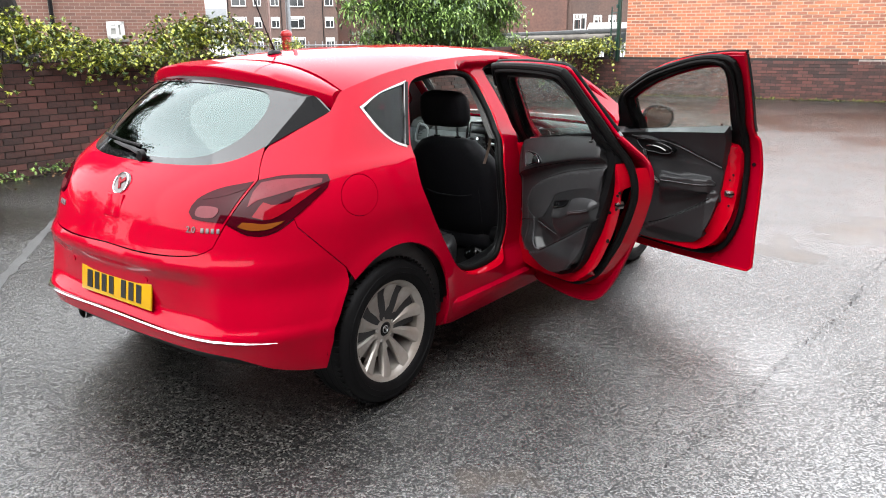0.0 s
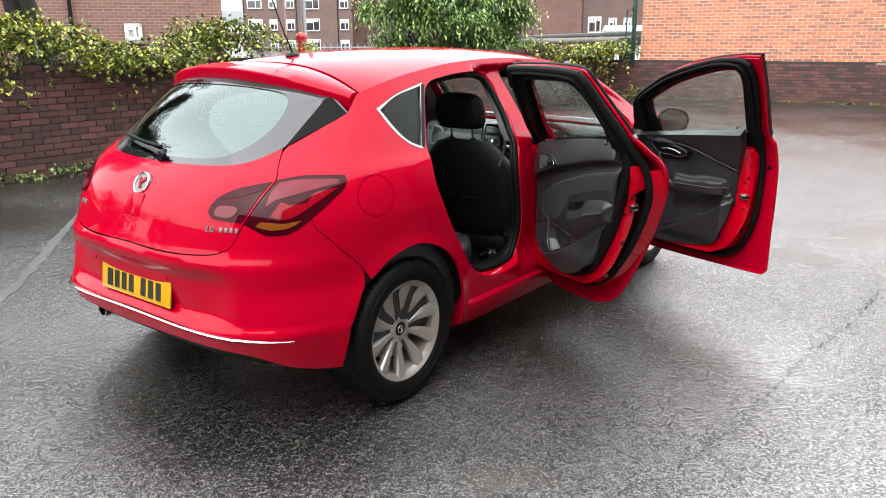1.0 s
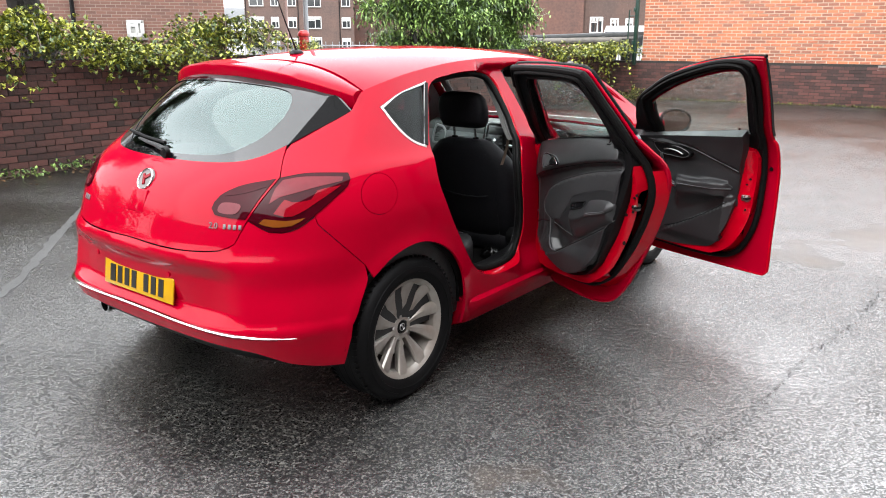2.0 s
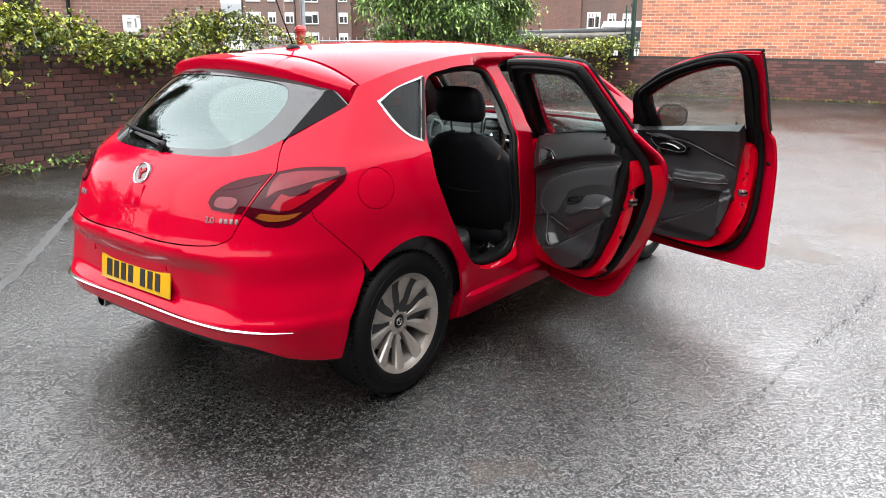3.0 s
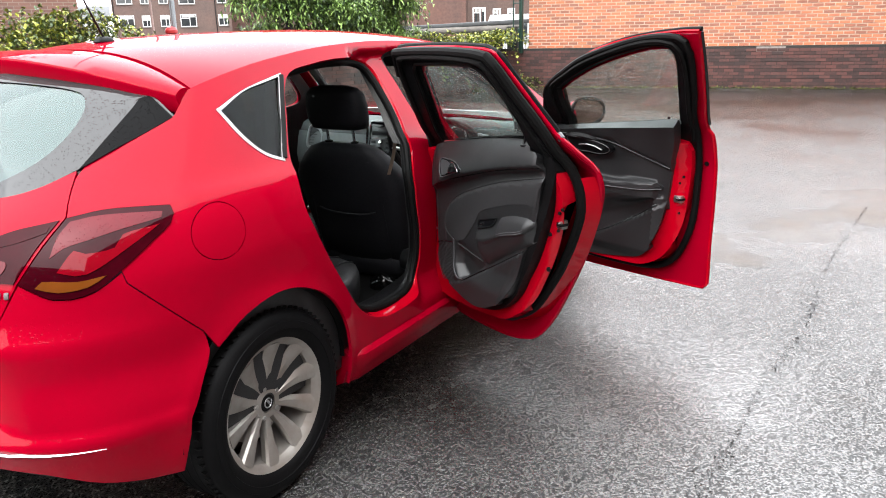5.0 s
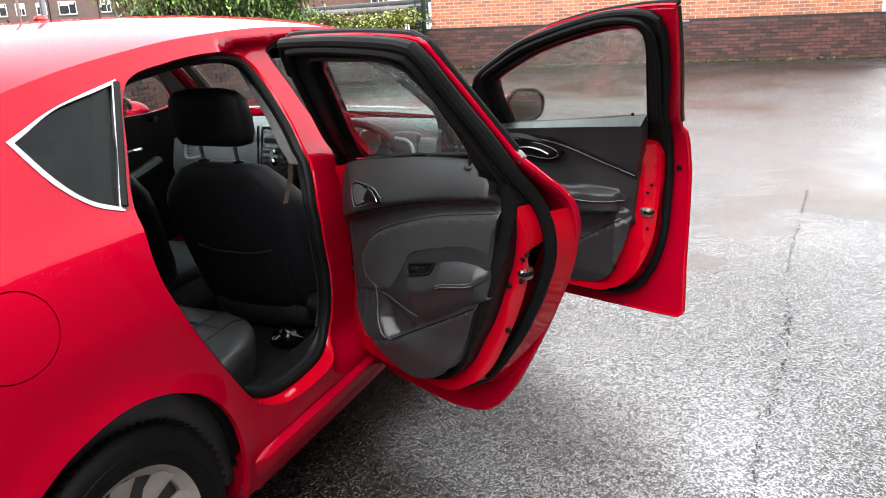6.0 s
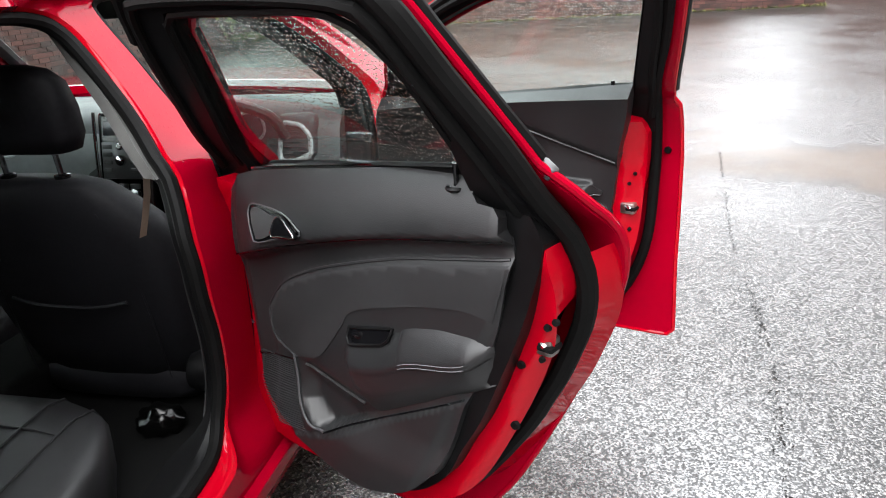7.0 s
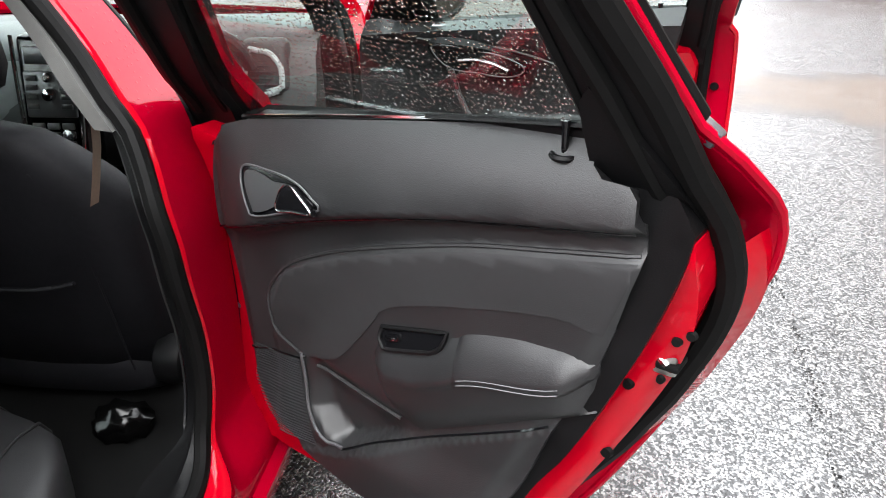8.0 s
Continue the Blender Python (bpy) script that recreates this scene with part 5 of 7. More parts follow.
    grip = panel("grip_cup", cup, cl(0.004), 0.003, GLOSS_BLACK, trim, "dark grip recess with a window switch", grid=0.015, flip=1)
    part("grip_rim", tube_bm([cl(0.006)(p.x, p.y) for p in cup], 0.0035, True, 6), BLACK_TRIM, grip)
    part("window_switch", box_bm((0.012, 0.030, 0.014), Matrix.Translation(cl(0.002)(0.488, 0.778)) @ Matrix.Rotation(radians(-20), 4, "X"), 0.004), GLOSS_BLACK, grip)
    part("switch_mark", box_bm((0.004, 0.006, 0.004), Matrix.Translation(cl(0.009)(0.492, 0.780)), 0.001), CHROME, grip)
    # light along the pocket's edge is put in as a paler grey tube
    part("pocket_edge", tube_bm(line([(0.278, 0.672), (0.282, 0.62), (0.288, 0.578), (0.312, 0.538), (0.338, 0.521), (0.372, 0.524)], 0.003), 0.003, segs=8), SATIN_GREY, trim, "pocket edge coloured paler as if lit")
    part("pocket_fold", tube_bm(line([(0.31, 0.655), (0.40, 0.640), (0.49, 0.628)], 0.004), 0.003, segs=6), CARD_CLOTH, trim)
    gr = bmesh.new()
    for i in range(30):
        z = 0.490 + 0.0052 * i
        a, b = 0.150 + 0.75 * max(0.0, 0.575 - z), 0.270 + 0.35 * max(0.0, 0.60 - z)
        if b - a > 0.02:
            tube_bm([lift(0.0015)(a + (b - a) * k / 4, z + 0.010 * k / 4) for k in range(5)], 0.0013, segs=4, bm=gr)
    part("speaker_grille", gr, CARD_CLOTH, trim, "fine ribbed speaker grille")
    part("grille_seam", tube_bm(line([(0.135, 0.625), (0.20, 0.645), (0.272, 0.656)], 0.001), 0.0022, segs=5), GLOSS_BLACK, trim)
    inner_handle(trim, lambda k: lift(k if not callable(k) else 0.016), [(0.218, 0.996), (0.287, 1.004), (0.345, 1.000), (0.380, 0.985), (0.394, 0.972), (0.326, 0.952), (0.255, 0.930), (0.238, 0.940)],
                 [(0.318, 0.960), (0.35, 0.964), (0.390, 0.970), (0.365, 0.990), (0.342, 1.000), (0.325, 0.988)], 0.002)
    # the belt itself is black; its wet highlight is drawn as a chrome tube
    belt = [Vector((0.754, 1.159 - p.x, p.y)) for p in curve([(0.188, 1.060), (0.521, 1.110), (0.788, 1.146)], 0.03)]
    part("belt_highlight", tube_bm(belt, 0.0036, segs=6), CHROME, door, "chrome line standing for the highlight on the wet black belt strip")
    shelf = [[Vector((x, 1.159 - p.x, p.y + dz)) for x, dz in ((0.752, -0.012), (0.757, -0.002), (half_w(p.y) - 0.046, 0.004), (half_w(p.y) - 0.040, 0.012), (half_w(p.y) - 0.036, -0.02))]
             for p in curve([(0.10, 1.010), (0.150, 1.036), (0.193, 1.057), (0.521, 1.107), (0.788, 1.143), (0.815, 1.140)], 0.03)]
    part("belt_shelf", loft_bm(shelf), BLACK_TRIM, door, "black shelf between the door card and the glass")
    base = Vector((0.732, 1.159 - 0.752, 1.110))
    pin = part("lock_pin", tube_bm([base, base + Vector((0, 0, 0.028)), base + Vector((0, 0, 0.040))], 0.0055, segs=10, taper=lambda t: 0.8 if t < 0.6 else 1.1), GLOSS_BLACK, door, "black lock pin")
    part("pin_collar", tube_bm([base + Vector((-0.014 * math.cos(a * math.pi / 8), 0.014 * math.sin(a * math.pi / 8), 0)) for a in range(16)], 0.004, True, 6), BLACK_TRIM, pin)
    latch(door, at, 0.863, 0.842, 0.098)
    for u, z, r in ((0.829, 0.80, 0.008), (0.868, 0.82, 0.006), (0.885, 0.887, 0.007), (0.902, 0.902, 0.007), (0.80, 0.66, 0.010)):
        dimple(door, "pressing_plug", at(press_depth(u, z) + 0.002)(u, z), r, RUBBER)
    dimple(door, "edge_grommet", skin_at(0.022)(0.936, 0.975), 0.012, RUBBER)
    tip = box_bm((0.02, 0.03, 0.022), Matrix.Translation(skin_at(0.008)(0.893, 1.150)) @ pose(0, 0, 0, 35, 0, 0), 0.005)
    part("moulding_tip", tip, SATIN_GREY, door)
    mould = [at(-0.006)(p.x, p.y) for p in curve([(0.09, 1.405), (0.13, 1.428), (0.20, 1.438), (0.50, 1.444), (0.74, 1.438), (0.778, 1.420), (0.800, 1.362), (0.845, 1.252), (0.882, 1.165)], 0.03)]
    part("outer_moulding", tube_bm(mould, 0.0135, segs=10), RUBBER, door)
    ear = box_bm((0.03, 0.035, 0.07), Matrix.Translation(at(0.02)(0.125, 1.375)) @ pose(0, 0, 0, 20, 0, 0), 0.012, 3)
    part("frame_corner", ear, RUBBER, door)
    return door


def front_door():
    at0 = door_tools(2.2226)
    at = at0
    M = hinge(0.815, 2.2226, 67)
    hole = loop([(0.285, 1.0), (0.300, 1.12), (0.322, 1.204)], [(0.322, 1.204), (0.409, 1.246), (0.577, 1.314), (0.717, 1.357), (0.841, 1.387), (0.952, 1.408), (1.051, 1.413), (1.088, 1.397), (1.094, 1.350), (1.050, 1.210), (1.005, 1.075)],
                [(1.005, 1.075), (0.70, 1.045), (0.285, 1.0)])
    outline = loop([(0.04, 0.34), (0.0, 0.70), (0.02, 0.93), (0.08, 1.04), (0.195, 1.200)], [(0.195, 1.200), (0.41, 1.308), (0.575, 1.372), (0.714, 1.413), (0.90, 1.449), (1.10, 1.470), (1.215, 1.473)],
                   [(1.215, 1.473), (1.16, 1.27), (1.098, 1.07)], [(1.098, 1.07), (1.094, 1.05), (1.108, 1.03), (1.108, 0.90), (1.108, 0.578), (1.118, 0.33)], [(1.118, 0.33), (1.10, 0.312), (0.70, 0.295), (0.30, 0.285), (0.08, 0.295), (0.04, 0.34)])
    door = panel("front_door", outline, at(0.0), 0.022, RED, car, "open red front door with black inner trim", holes=[hole], grid=0.04, flip=-1)
    door.matrix_basis = M
    part("skin_hem", tube_bm([at(0.020)(p.x, p.y) for p in outline], 0.006, True, 6), RED_IN, door)
    panel("window_glass", grown(hole, 0.02), at(0.035), 0.004, GLASS_WET, door, "rain-specked side window", grid=0.06, flip=-1)
    inner_hole = grown(hole, -0.003)
    rv = [[at(d)(p.x, p.y) for p in inner_hole] for d in (-0.003, 0.03, 0.066)]
    part("window_reveal", loft_bm([r + [r[0]] for r in rv]), RUBBER, door)
    press = loop([(0.06, 0.92), (0.06, 0.42), (0.14, 0.37), (0.70, 0.37), (0.85, 0.395), (0.95, 0.47), (1.005, 0.60), (1.025, 0.80), (1.035, 0.95)], [(1.035, 0.95), (1.02, 0.985), (0.98, 0.985), (0.5, 0.96), (0.06, 0.92)])
    panel("inner_pressing", press, at(lambda u, z: 0.115 - 0.030 * sstep(0.96, 1.03, u)), 0.07, RED_IN, door, "bare red inner door pressing", grid=0.035, flip=1)
    seal = curve([(0.17, 1.10), (0.235, 1.200), (0.42, 1.294), (0.60, 1.364), (0.90, 1.434), (1.08, 1.450), (1.15, 1.43), (1.155, 1.38), (1.115, 1.23), (1.060, 1.08), (1.045, 0.95), (1.038, 0.80), (1.025, 0.62), (0.99, 0.50), (0.93, 0.41), (0.82, 0.362), (0.6, 0.345), (0.2, 0.345)], 0.03)
    part("door_seal", tube_bm([at(0.045)(p.x, p.y) for p in seal], 0.016, segs=10), RUBBER, door, "fat black rubber door seal")
    outer = loop([(0.05, 0.95), (0.12, 1.04), (0.18, 1.12), (0.25, 1.200)], [(0.25, 1.200), (0.42, 1.287), (0.60, 1.357), (0.90, 1.428), (1.08, 1.445), (1.14, 1.425)], [(1.14, 1.425), (1.14, 1.36), (1.10, 1.22), (1.06, 1.06), (1.045, 0.96)],
                 [(1.045, 0.96), (0.99, 0.95), (0.5, 0.98), (0.05, 0.95)])
    panel("window_frame", outer, at(0.062), 0.030, BLACK_TRIM, door, "matt black window frame", holes=[hole], grid=0.04, flip=1)
    bead = [at(0.066)(p.x, p.y) for p in curve([(0.245, 1.02), (0.265, 1.14), (0.29, 1.208), (0.42, 1.272), (0.60, 1.342), (0.90, 1.417), (1.06, 1.430), (1.125, 1.40), (1.12, 1.30), (1.07, 1.13), (1.04, 1.0)], 0.03)]
    part("frame_bead", tube_bm(bead, 0.011, segs=8), RUBBER, door)
    card = loop([(0.10, 0.965), (0.28, 0.992), (0.60, 1.026), (1.018, 1.066)], [(1.018, 1.066), (0.990, 0.97), (0.962, 0.87), (0.945, 0.74), (0.925, 0.62), (0.885, 0.50), (0.82, 0.43), (0.72, 0.40), (0.477, 0.372), (0.2, 0.38), (0.09, 0.43), (0.07, 0.70), (0.075, 0.90), (0.10, 0.965)])

    def card_depth(u, z):
        d = 0.13 + 0.020 * sstep(0.955 - 0.30 * max(0.0, u - 0.62), 0.985 - 0.30 * max(0.0, u - 0.62), z) - 0.010 * sstep(1.0 + 0.09 * u, 1.03 + 0.09 * u, z) * 0.5
        arm = sstep(0.50, 0.56, u) * sstep(0.95, 0.80, u)
        d += 0.060 * arm * sstep(0.79 + 0.03 * (u - 0.5), 0.772 + 0.03 * (u - 0.5), z) * sstep(0.55 + 0.45 * (u - 0.5), 0.72, z)
        seam = 0.505 + 0.52 * (u - 0.56)
        d += 0.010 * sstep(seam + 0.004, seam - 0.012, z)
        d -= 0.02 * sstep(0.46, 0.40, z)
        return d

    lift = lambda k: (lambda u, z: at(lambda a, b: card_depth(a, b) + k)(u, z))
    trim = panel("trim_card", card, at(card_depth), 0.05, CARD, door, "black grained vinyl door card", grid=0.016, flip=1)
    line = lambda pts, k=0.001: [lift(k)(p.x, p.y) for p in curve(pts, 0.02)]
    part("trim_piping", tube_bm(line([(0.30, 0.975), (0.50, 0.972), (0.66, 0.945), (0.80, 0.905), (0.955, 0.866)], 0.003), 0.004, segs=6), LEATHER, trim)
    part("lower_seam", tube_bm(line([(0.45, 0.465), (0.56, 0.505), (0.72, 0.585), (0.90, 0.695)], 0.001), 0.003, segs=5), GLOSS_BLACK, trim)
    pad = loop([(0.57, 0.775), (0.72, 0.790), (0.88, 0.790), (0.915, 0.775)], [(0.915, 0.775), (0.91, 0.762), (0.57, 0.745)], [(0.57, 0.745), (0.57, 0.775)])
    panel("armrest_pad", pad, lift(0.006), 0.008, LEATHER, trim, "padded leatherette armrest", grid=0.015, flip=1)
    part("stitch_line", tube_bm(line([(0.57, 0.748), (0.74, 0.755), (0.91, 0.763)], 0.007), 0.0015, segs=5), STITCH, trim)
    pull = line([(0.40, 0.90), (0.425, 0.82), (0.455, 0.765), (0.51, 0.738), (0.58, 0.742)], 0.030)
    part("pull_handle", tube_bm(pull, 0.012, segs=8, flat=0.7), SATIN, trim, "curved silver pull handle")
    oval = ring([(0.34, 0.965), (0.45, 0.972), (0.56, 0.955), (0.63, 0.925), (0.60, 0.895), (0.50, 0.885), (0.40, 0.895), (0.35, 0.925)], 0.012)
    pod = panel("handle_pod", oval, lift(0.024), 0.03, BLACK_TRIM, trim, "raised oval handle surround", grid=0.025, flip=1)
    part("lever", tube_bm(line([(0.43, 0.928), (0.48, 0.935), (0.54, 0.928), (0.575, 0.915)], 0.032), 0.006, segs=8, flat=0.6), SATIN_DIM, pod, "chromed door lever")
    part("pod_dish", panel_bm_ring(oval, lift, 0.027), SATIN_GREY, pod)
    # chrome tube in place of the highlight along the black belt
    belt = [at(0.118)(p.x, p.y) for p in curve([(0.34, 1.008), (0.60, 1.030), (1.015, 1.070)], 0.04)]
    part("belt_highlight", tube_bm(belt, 0.0036, segs=6), CHROME, door, "chrome line standing for the highlight on the wet black belt strip")
    base = at(0.105)(0.955, 1.062)
    part("lock_pin", tube_bm([base, base + Vector((0, 0, 0.035)), base + Vector((0, 0, 0.042))], 0.0055, segs=10), GLOSS_BLACK, door, "black lock pin")
    latch(door, at, 0.985, 0.726, 0.102)
    for u, z, r, d in ((0.985, 0.80, 0.006, 0.105), (0.99, 0.66, 0.006, 0.105), (1.0, 0.83, 0.006, 0.10)):
        dimple(door, "pressing_plug", at(d)(u, z), r, RUBBER)
    dimple(door, "edge_grommet", at(0.026)(1.068, 0.89), 0.011, RUBBER)
    mould = [at(-0.004)(p.x, p.y) for p in curve([(0.195, 1.206), (0.41, 1.314), (0.575, 1.378), (0.714, 1.419), (0.90, 1.455), (1.10, 1.476), (1.218, 1.479)], 0.03)]
    part("outer_moulding", tube_bm(mould, 0.009, segs=8), RUBBER, door)
    back = [at(-0.002)(p.x, p.y) for p in curve([(1.212, 1.468), (1.16, 1.27), (1.100, 1.075)], 0.03)]
    part("rear_moulding", tube_bm(back, 0.008, segs=8), GLOSS_BLACK, door)
    mirror(1, door)
    return door


def panel_bm_ring(oval, lift, k):
    return tube_bm([lift(k)(p.x, p.y) for p in grown(oval, -0.012)], 0.002, True, 6)


def mirror(s, parent):
    """A door mirror: a red housing, a black rim and a true mirror."""
    c = Vector((s * 1.005, 2.035, 1.055))
    rows = []
    for i in range(9):
        t = i / 8
        k = math.sqrt(max(0.0, 1 - (t * 0.97) ** 2.2))
        row = []
        for a in range(24):
            an = 2 * math.pi * a / 24
            px = (abs(math.cos(an)) ** 0.8) * math.copysign(1, math.cos(an))
            pz = (abs(math.sin(an)) ** 0.8) * math.copysign(1, math.sin(an))
            row.append(c + Vector((s * (0.125 * px * k + 0.012 * t), 0.115 * t - 0.045, 0.072 * pz * k * (1 - 0.18 * px) - 0.01 * t)))
        rows.append(row)
    hous = part("door_mirror", loft_bm(rows, True, True), RED, parent, "red door mirror with a black rim", angle=50)
    rim = [rows[0][k] + Vector((0, -0.002, 0)) for k in range(24)]
    part("mirror_rim", tube_bm(rim, 0.011, True, 8), BLACK_TRIM, hous)
    foot = [oval_row(c + Vector((-s * (0.125 - 0.03 * k * k), 0.0, -0.012 + 0.058 * k)), 0.052 * math.sqrt(1.02 - k * k), 0.060 * math.sqrt(1.02 - k * k), 18, 0.9) for k in (-1, -0.85, -0.6, -0.3, 0, 0.3, 0.6, 0.85, 1)]
    part("mirror_foot", loft_bm(foot, True, True), RED, hous, angle=60)
    gl = bmesh.new()
    gl.faces.new([gl.verts.new(c + (p - c) * 0.97 + Vector((0, -0.006, 0))) for p in rows[0]])
    part("mirror_glass", gl, MIRROR, hous, "clear mirror glass")
    arm = tube_bm([c + Vector((-s * 0.10, 0.02, -0.045)), c + Vector((-s * 0.15, 0.03, -0.055)), c + Vector((-s * 0.20, 0.04, -0.05))], 0.024, segs=10, flat=0.6)
    part("mirror_arm", arm, BLACK_TRIM, hous)


MIRROR = mat("mirror_silver", (0.55, 0.55, 0.52), 0.02, 1.0, 0.01, 5, rvar=0.01)
rear_door()
front_door()
mirror(-1, car)

# door apertures: reveals and seals on the body
def aperture(lp, inner_black):
    cx = sum((Vector(p) for p in lp), Vector((0, 0))) / len(lp)
    seat = lambda p: 1 - 0.72 * recess(p[0], p[1]) / 0.06

    def hoop(d, k):
        r = [side_r(p[0], p[1]) + Vector((-d * seat(p), *(k * (cx - Vector(p)).normalized()))) for p in lp]
        return r

    rows = [hoop(d, k) for d, k in ((0.0, 0.0), (0.012, 0.006), (0.05, 0.012), (0.055, 0.022))]
    part("door_reveal", loft_bm([r + [r[0]] for r in rows]), RED_IN, car, "red door frame reveal")
    part("body_seal", tube_bm(hoop(0.058, 0.020), 0.016, True, 10), RUBBER, car, "black rubber seal round the door frame")
    rows = [hoop(d, k) for d, k in ((0.060, 0.024), (0.072, 0.032), (0.090, 0.034), (0.105, 0.026), (0.16, 0.020))]
    part("frame_trim", loft_bm([r + [r[0]] for r in rows]), BLACK_TRIM, car, "black plastic trim inside the door frame")


aperture(REAR_OPEN, True)
aperture(FRONT_OPEN, True)
strap = part("check_strap", tube_bm([(0.802, 1.074, 0.702), (0.826, 1.098, 0.680), (0.846, 1.125, 0.655)], 0.0085, segs=8, flat=0.6), SATIN_GREY, car, "greasy steel door check strap")
part("strap_bracket", box_bm((0.026, 0.034, 0.030), Matrix.Translation((0.800, 1.072, 0.704)), 0.006), BLACK_TRIM, strap)

# ---- cabin ----
def soft_block(rows, material, name, parent, label="", angle=60):
    """A padded body lofted from closed rows of points, smoothed once."""
    bm = loft_bm(rows, True, True)
    bmesh.ops.recalc_face_normals(bm, faces=bm.faces)
    return part(name, bm, material, parent, label, angle)


def front_seat(cx):
    rows = []
    for z, y, w, d in ((0.40, 1.30, 0.20, 0.05), (0.44, 1.285, 0.245, 0.085), (0.55, 1.255, 0.270, 0.095), (0.70, 1.205, 0.285, 0.092), (0.80, 1.172, 0.296, 0.087), (0.86, 1.155, 0.292, 0.083), (0.91, 1.137, 0.262, 0.078), (0.955, 1.122, 0.220, 0.068), (0.995, 1.108, 0.172, 0.055), (1.015, 1.10, 0.11, 0.035)):
        rows.append(oval_row((cx, y, z), w, d))
    seat = soft_block(rows, SEAT_CLOTH, "front_seat", car, "black cloth front seat")
    rows = []
    for z, w, d in ((1.075, 0.10, 0.02), (1.083, 0.135, 0.045), (1.12, 0.152, 0.055), (1.18, 0.155, 0.055), (1.235, 0.145, 0.050), (1.262, 0.115, 0.038), (1.272, 0.07, 0.02)):
        rows.append(oval_row((cx, 1.085 - 0.15 * (z - 1.08), z), w, d))
    soft_block(rows, SEAT_CLOTH, "headrest", seat, "black cloth headrest")
    for dx in (-0.072, 0.072):
        part("headrest_post", tube_bm([(cx + dx, 1.095, 1.0), (cx + dx, 1.085, 1.09)], 0.0065, segs=8), CHROME, seat)
        part("post_collar", lathe_bm([(0.018, 0), (0.018, 0.010), (0.010, 0.012)], 16, Matrix.Translation((cx + dx, 1.095, 1.012)) @ Matrix.Rotation(radians(-90), 4, "Y")), GLOSS_BLACK, seat)
    rows = []
    for y, w, h in ((1.20, 0.20, 0.05), (1.26, 0.25, 0.085), (1.45, 0.262, 0.09), (1.62, 0.255, 0.09), (1.72, 0.22, 0.06)):
        rows.append([Vector((p.x, y, 0.42 + p.y)) for p in oval_row((cx, 0, 0), w, h)])
    soft_block(rows, SEAT_CLOTH, "seat_cushion", seat)
    net = [(cx - 0.16, 1.105, 0.70), (cx - 0.08, 1.100, 0.685), (cx + 0.08, 1.100, 0.685), (cx + 0.16, 1.105, 0.70)]
    part("pocket_hem", tube_bm(curve(net, 0.03), 0.005, segs=6), SEAT_CLOTH, seat)
    for dx in (-0.20, 0.20):
        part("seat_seam", tube_bm(curve([(cx + dx, 1.165, 0.46), (cx + dx, 1.120, 0.70), (cx + dx * 0.98, 1.085, 0.85), (cx + dx * 0.8, 1.062, 0.94)], 0.03), 0.0022, segs=5), SEAT_CLOTH, seat)
    hub = lathe_bm([(0.0001, 0.04), (0.035, 0.038), (0.052, 0.026), (0.056, 0.0), (0.05, -0.03)], 28, Matrix.Translation((cx + 0.272 * (1 if cx > 0 else -1), 1.212, 0.462)))
    knob = part("recliner_knob", hub, BLACK_TRIM, seat, "round black recliner cover")
    rail = box_bm((0.40, 0.40, 0.14), pose(cx, 1.45, 0.32), 0.03)
    part("seat_base", rail, UNDER, seat)
    return seat


front_seat(0.366)
front_seat(-0.366)


def rear_bench():
    rows = []
    front = pchip([(-0.68, 0.66), (-0.60, 0.86), (-0.5, 0.945), (-0.3, 0.975), (0.3, 0.975), (0.42, 0.972), (0.5, 0.945), (0.55, 0.92), (0.60, 0.86), (0.645, 0.775), (0.68, 0.66)])
    for x, s in ((-0.66, 0.75), (-0.62, 0.93), (-0.40, 1.0), (-0.05, 1.0), (0.0, 0.985), (0.05, 1.0), (0.30, 1.0), (0.42, 1.0), (0.50, 0.985), (0.55, 0.97), (0.60, 0.94), (0.645, 0.84), (0.67, 0.62)):
        sec = [(0.30, 0.50), (0.45, 0.505), (0.62, 0.515), (0.76, 0.528), (0.86, 0.530), (0.915, 0.515), (0.935, 0.48), (0.93, 0.42), (0.90, 0.34), (0.86, 0.30), (0.30, 0.30)]
        k = (front(x) - 0.30) / 0.635
        rows.append([Vector((x, 0.30 + (y - 0.30) * k, z - (0.06 * (1 - s) if z > 0.4 else 0))) for y, z in sec])
    bench = part("rear_bench", loft_bm(rows, True, True), LEATHER, car, "black leatherette rear bench seat", angle=70)
    for x in (0.22, 0.42, 0.52, -0.3):
        part("cushion_seam", tube_bm(curve([(x, 0.42, 0.510), (x, 0.62, 0.520), (x, 0.80, 0.531), (x, front(x) - 0.075, 0.532), (x, front(x) - 0.02, 0.517), (x, front(x) + 0.001, 0.48), (x, front(x) - 0.006, 0.42)], 0.03), 0.0032, segs=6), LEATHER, bench)
    part("cushion_piping", tube_bm(curve([(-0.55, 0.80, 0.531), (0.0, 0.815, 0.532), (0.45, 0.81, 0.531), (0.52, 0.80, 0.527)], 0.04), 0.0032, segs=6), LEATHER, bench)
    rows = []
    for z, y, w, d in ((0.48, 0.26, 0.62, 0.06), (0.52, 0.25, 0.66, 0.09), (0.70, 0.19, 0.66, 0.085), (0.90, 0.11, 0.63, 0.075), (1.0, 0.07, 0.58, 0.05), (1.02, 0.06, 0.5, 0.03)):
        rows.append(oval_row((0, y, z), w, d, 28, 0.4))
    soft_block(rows, LEATHER, "bench_back", bench)
    for x in (-0.38, 0.38):
        rows = [oval_row((x, 0.03, z), w, d) for z, w, d in ((1.02, 0.10, 0.03), (1.03, 0.125, 0.045), (1.09, 0.13, 0.045), (1.13, 0.10, 0.03))]
        soft_block(rows, SEAT_CLOTH, "rear_headrest", bench)


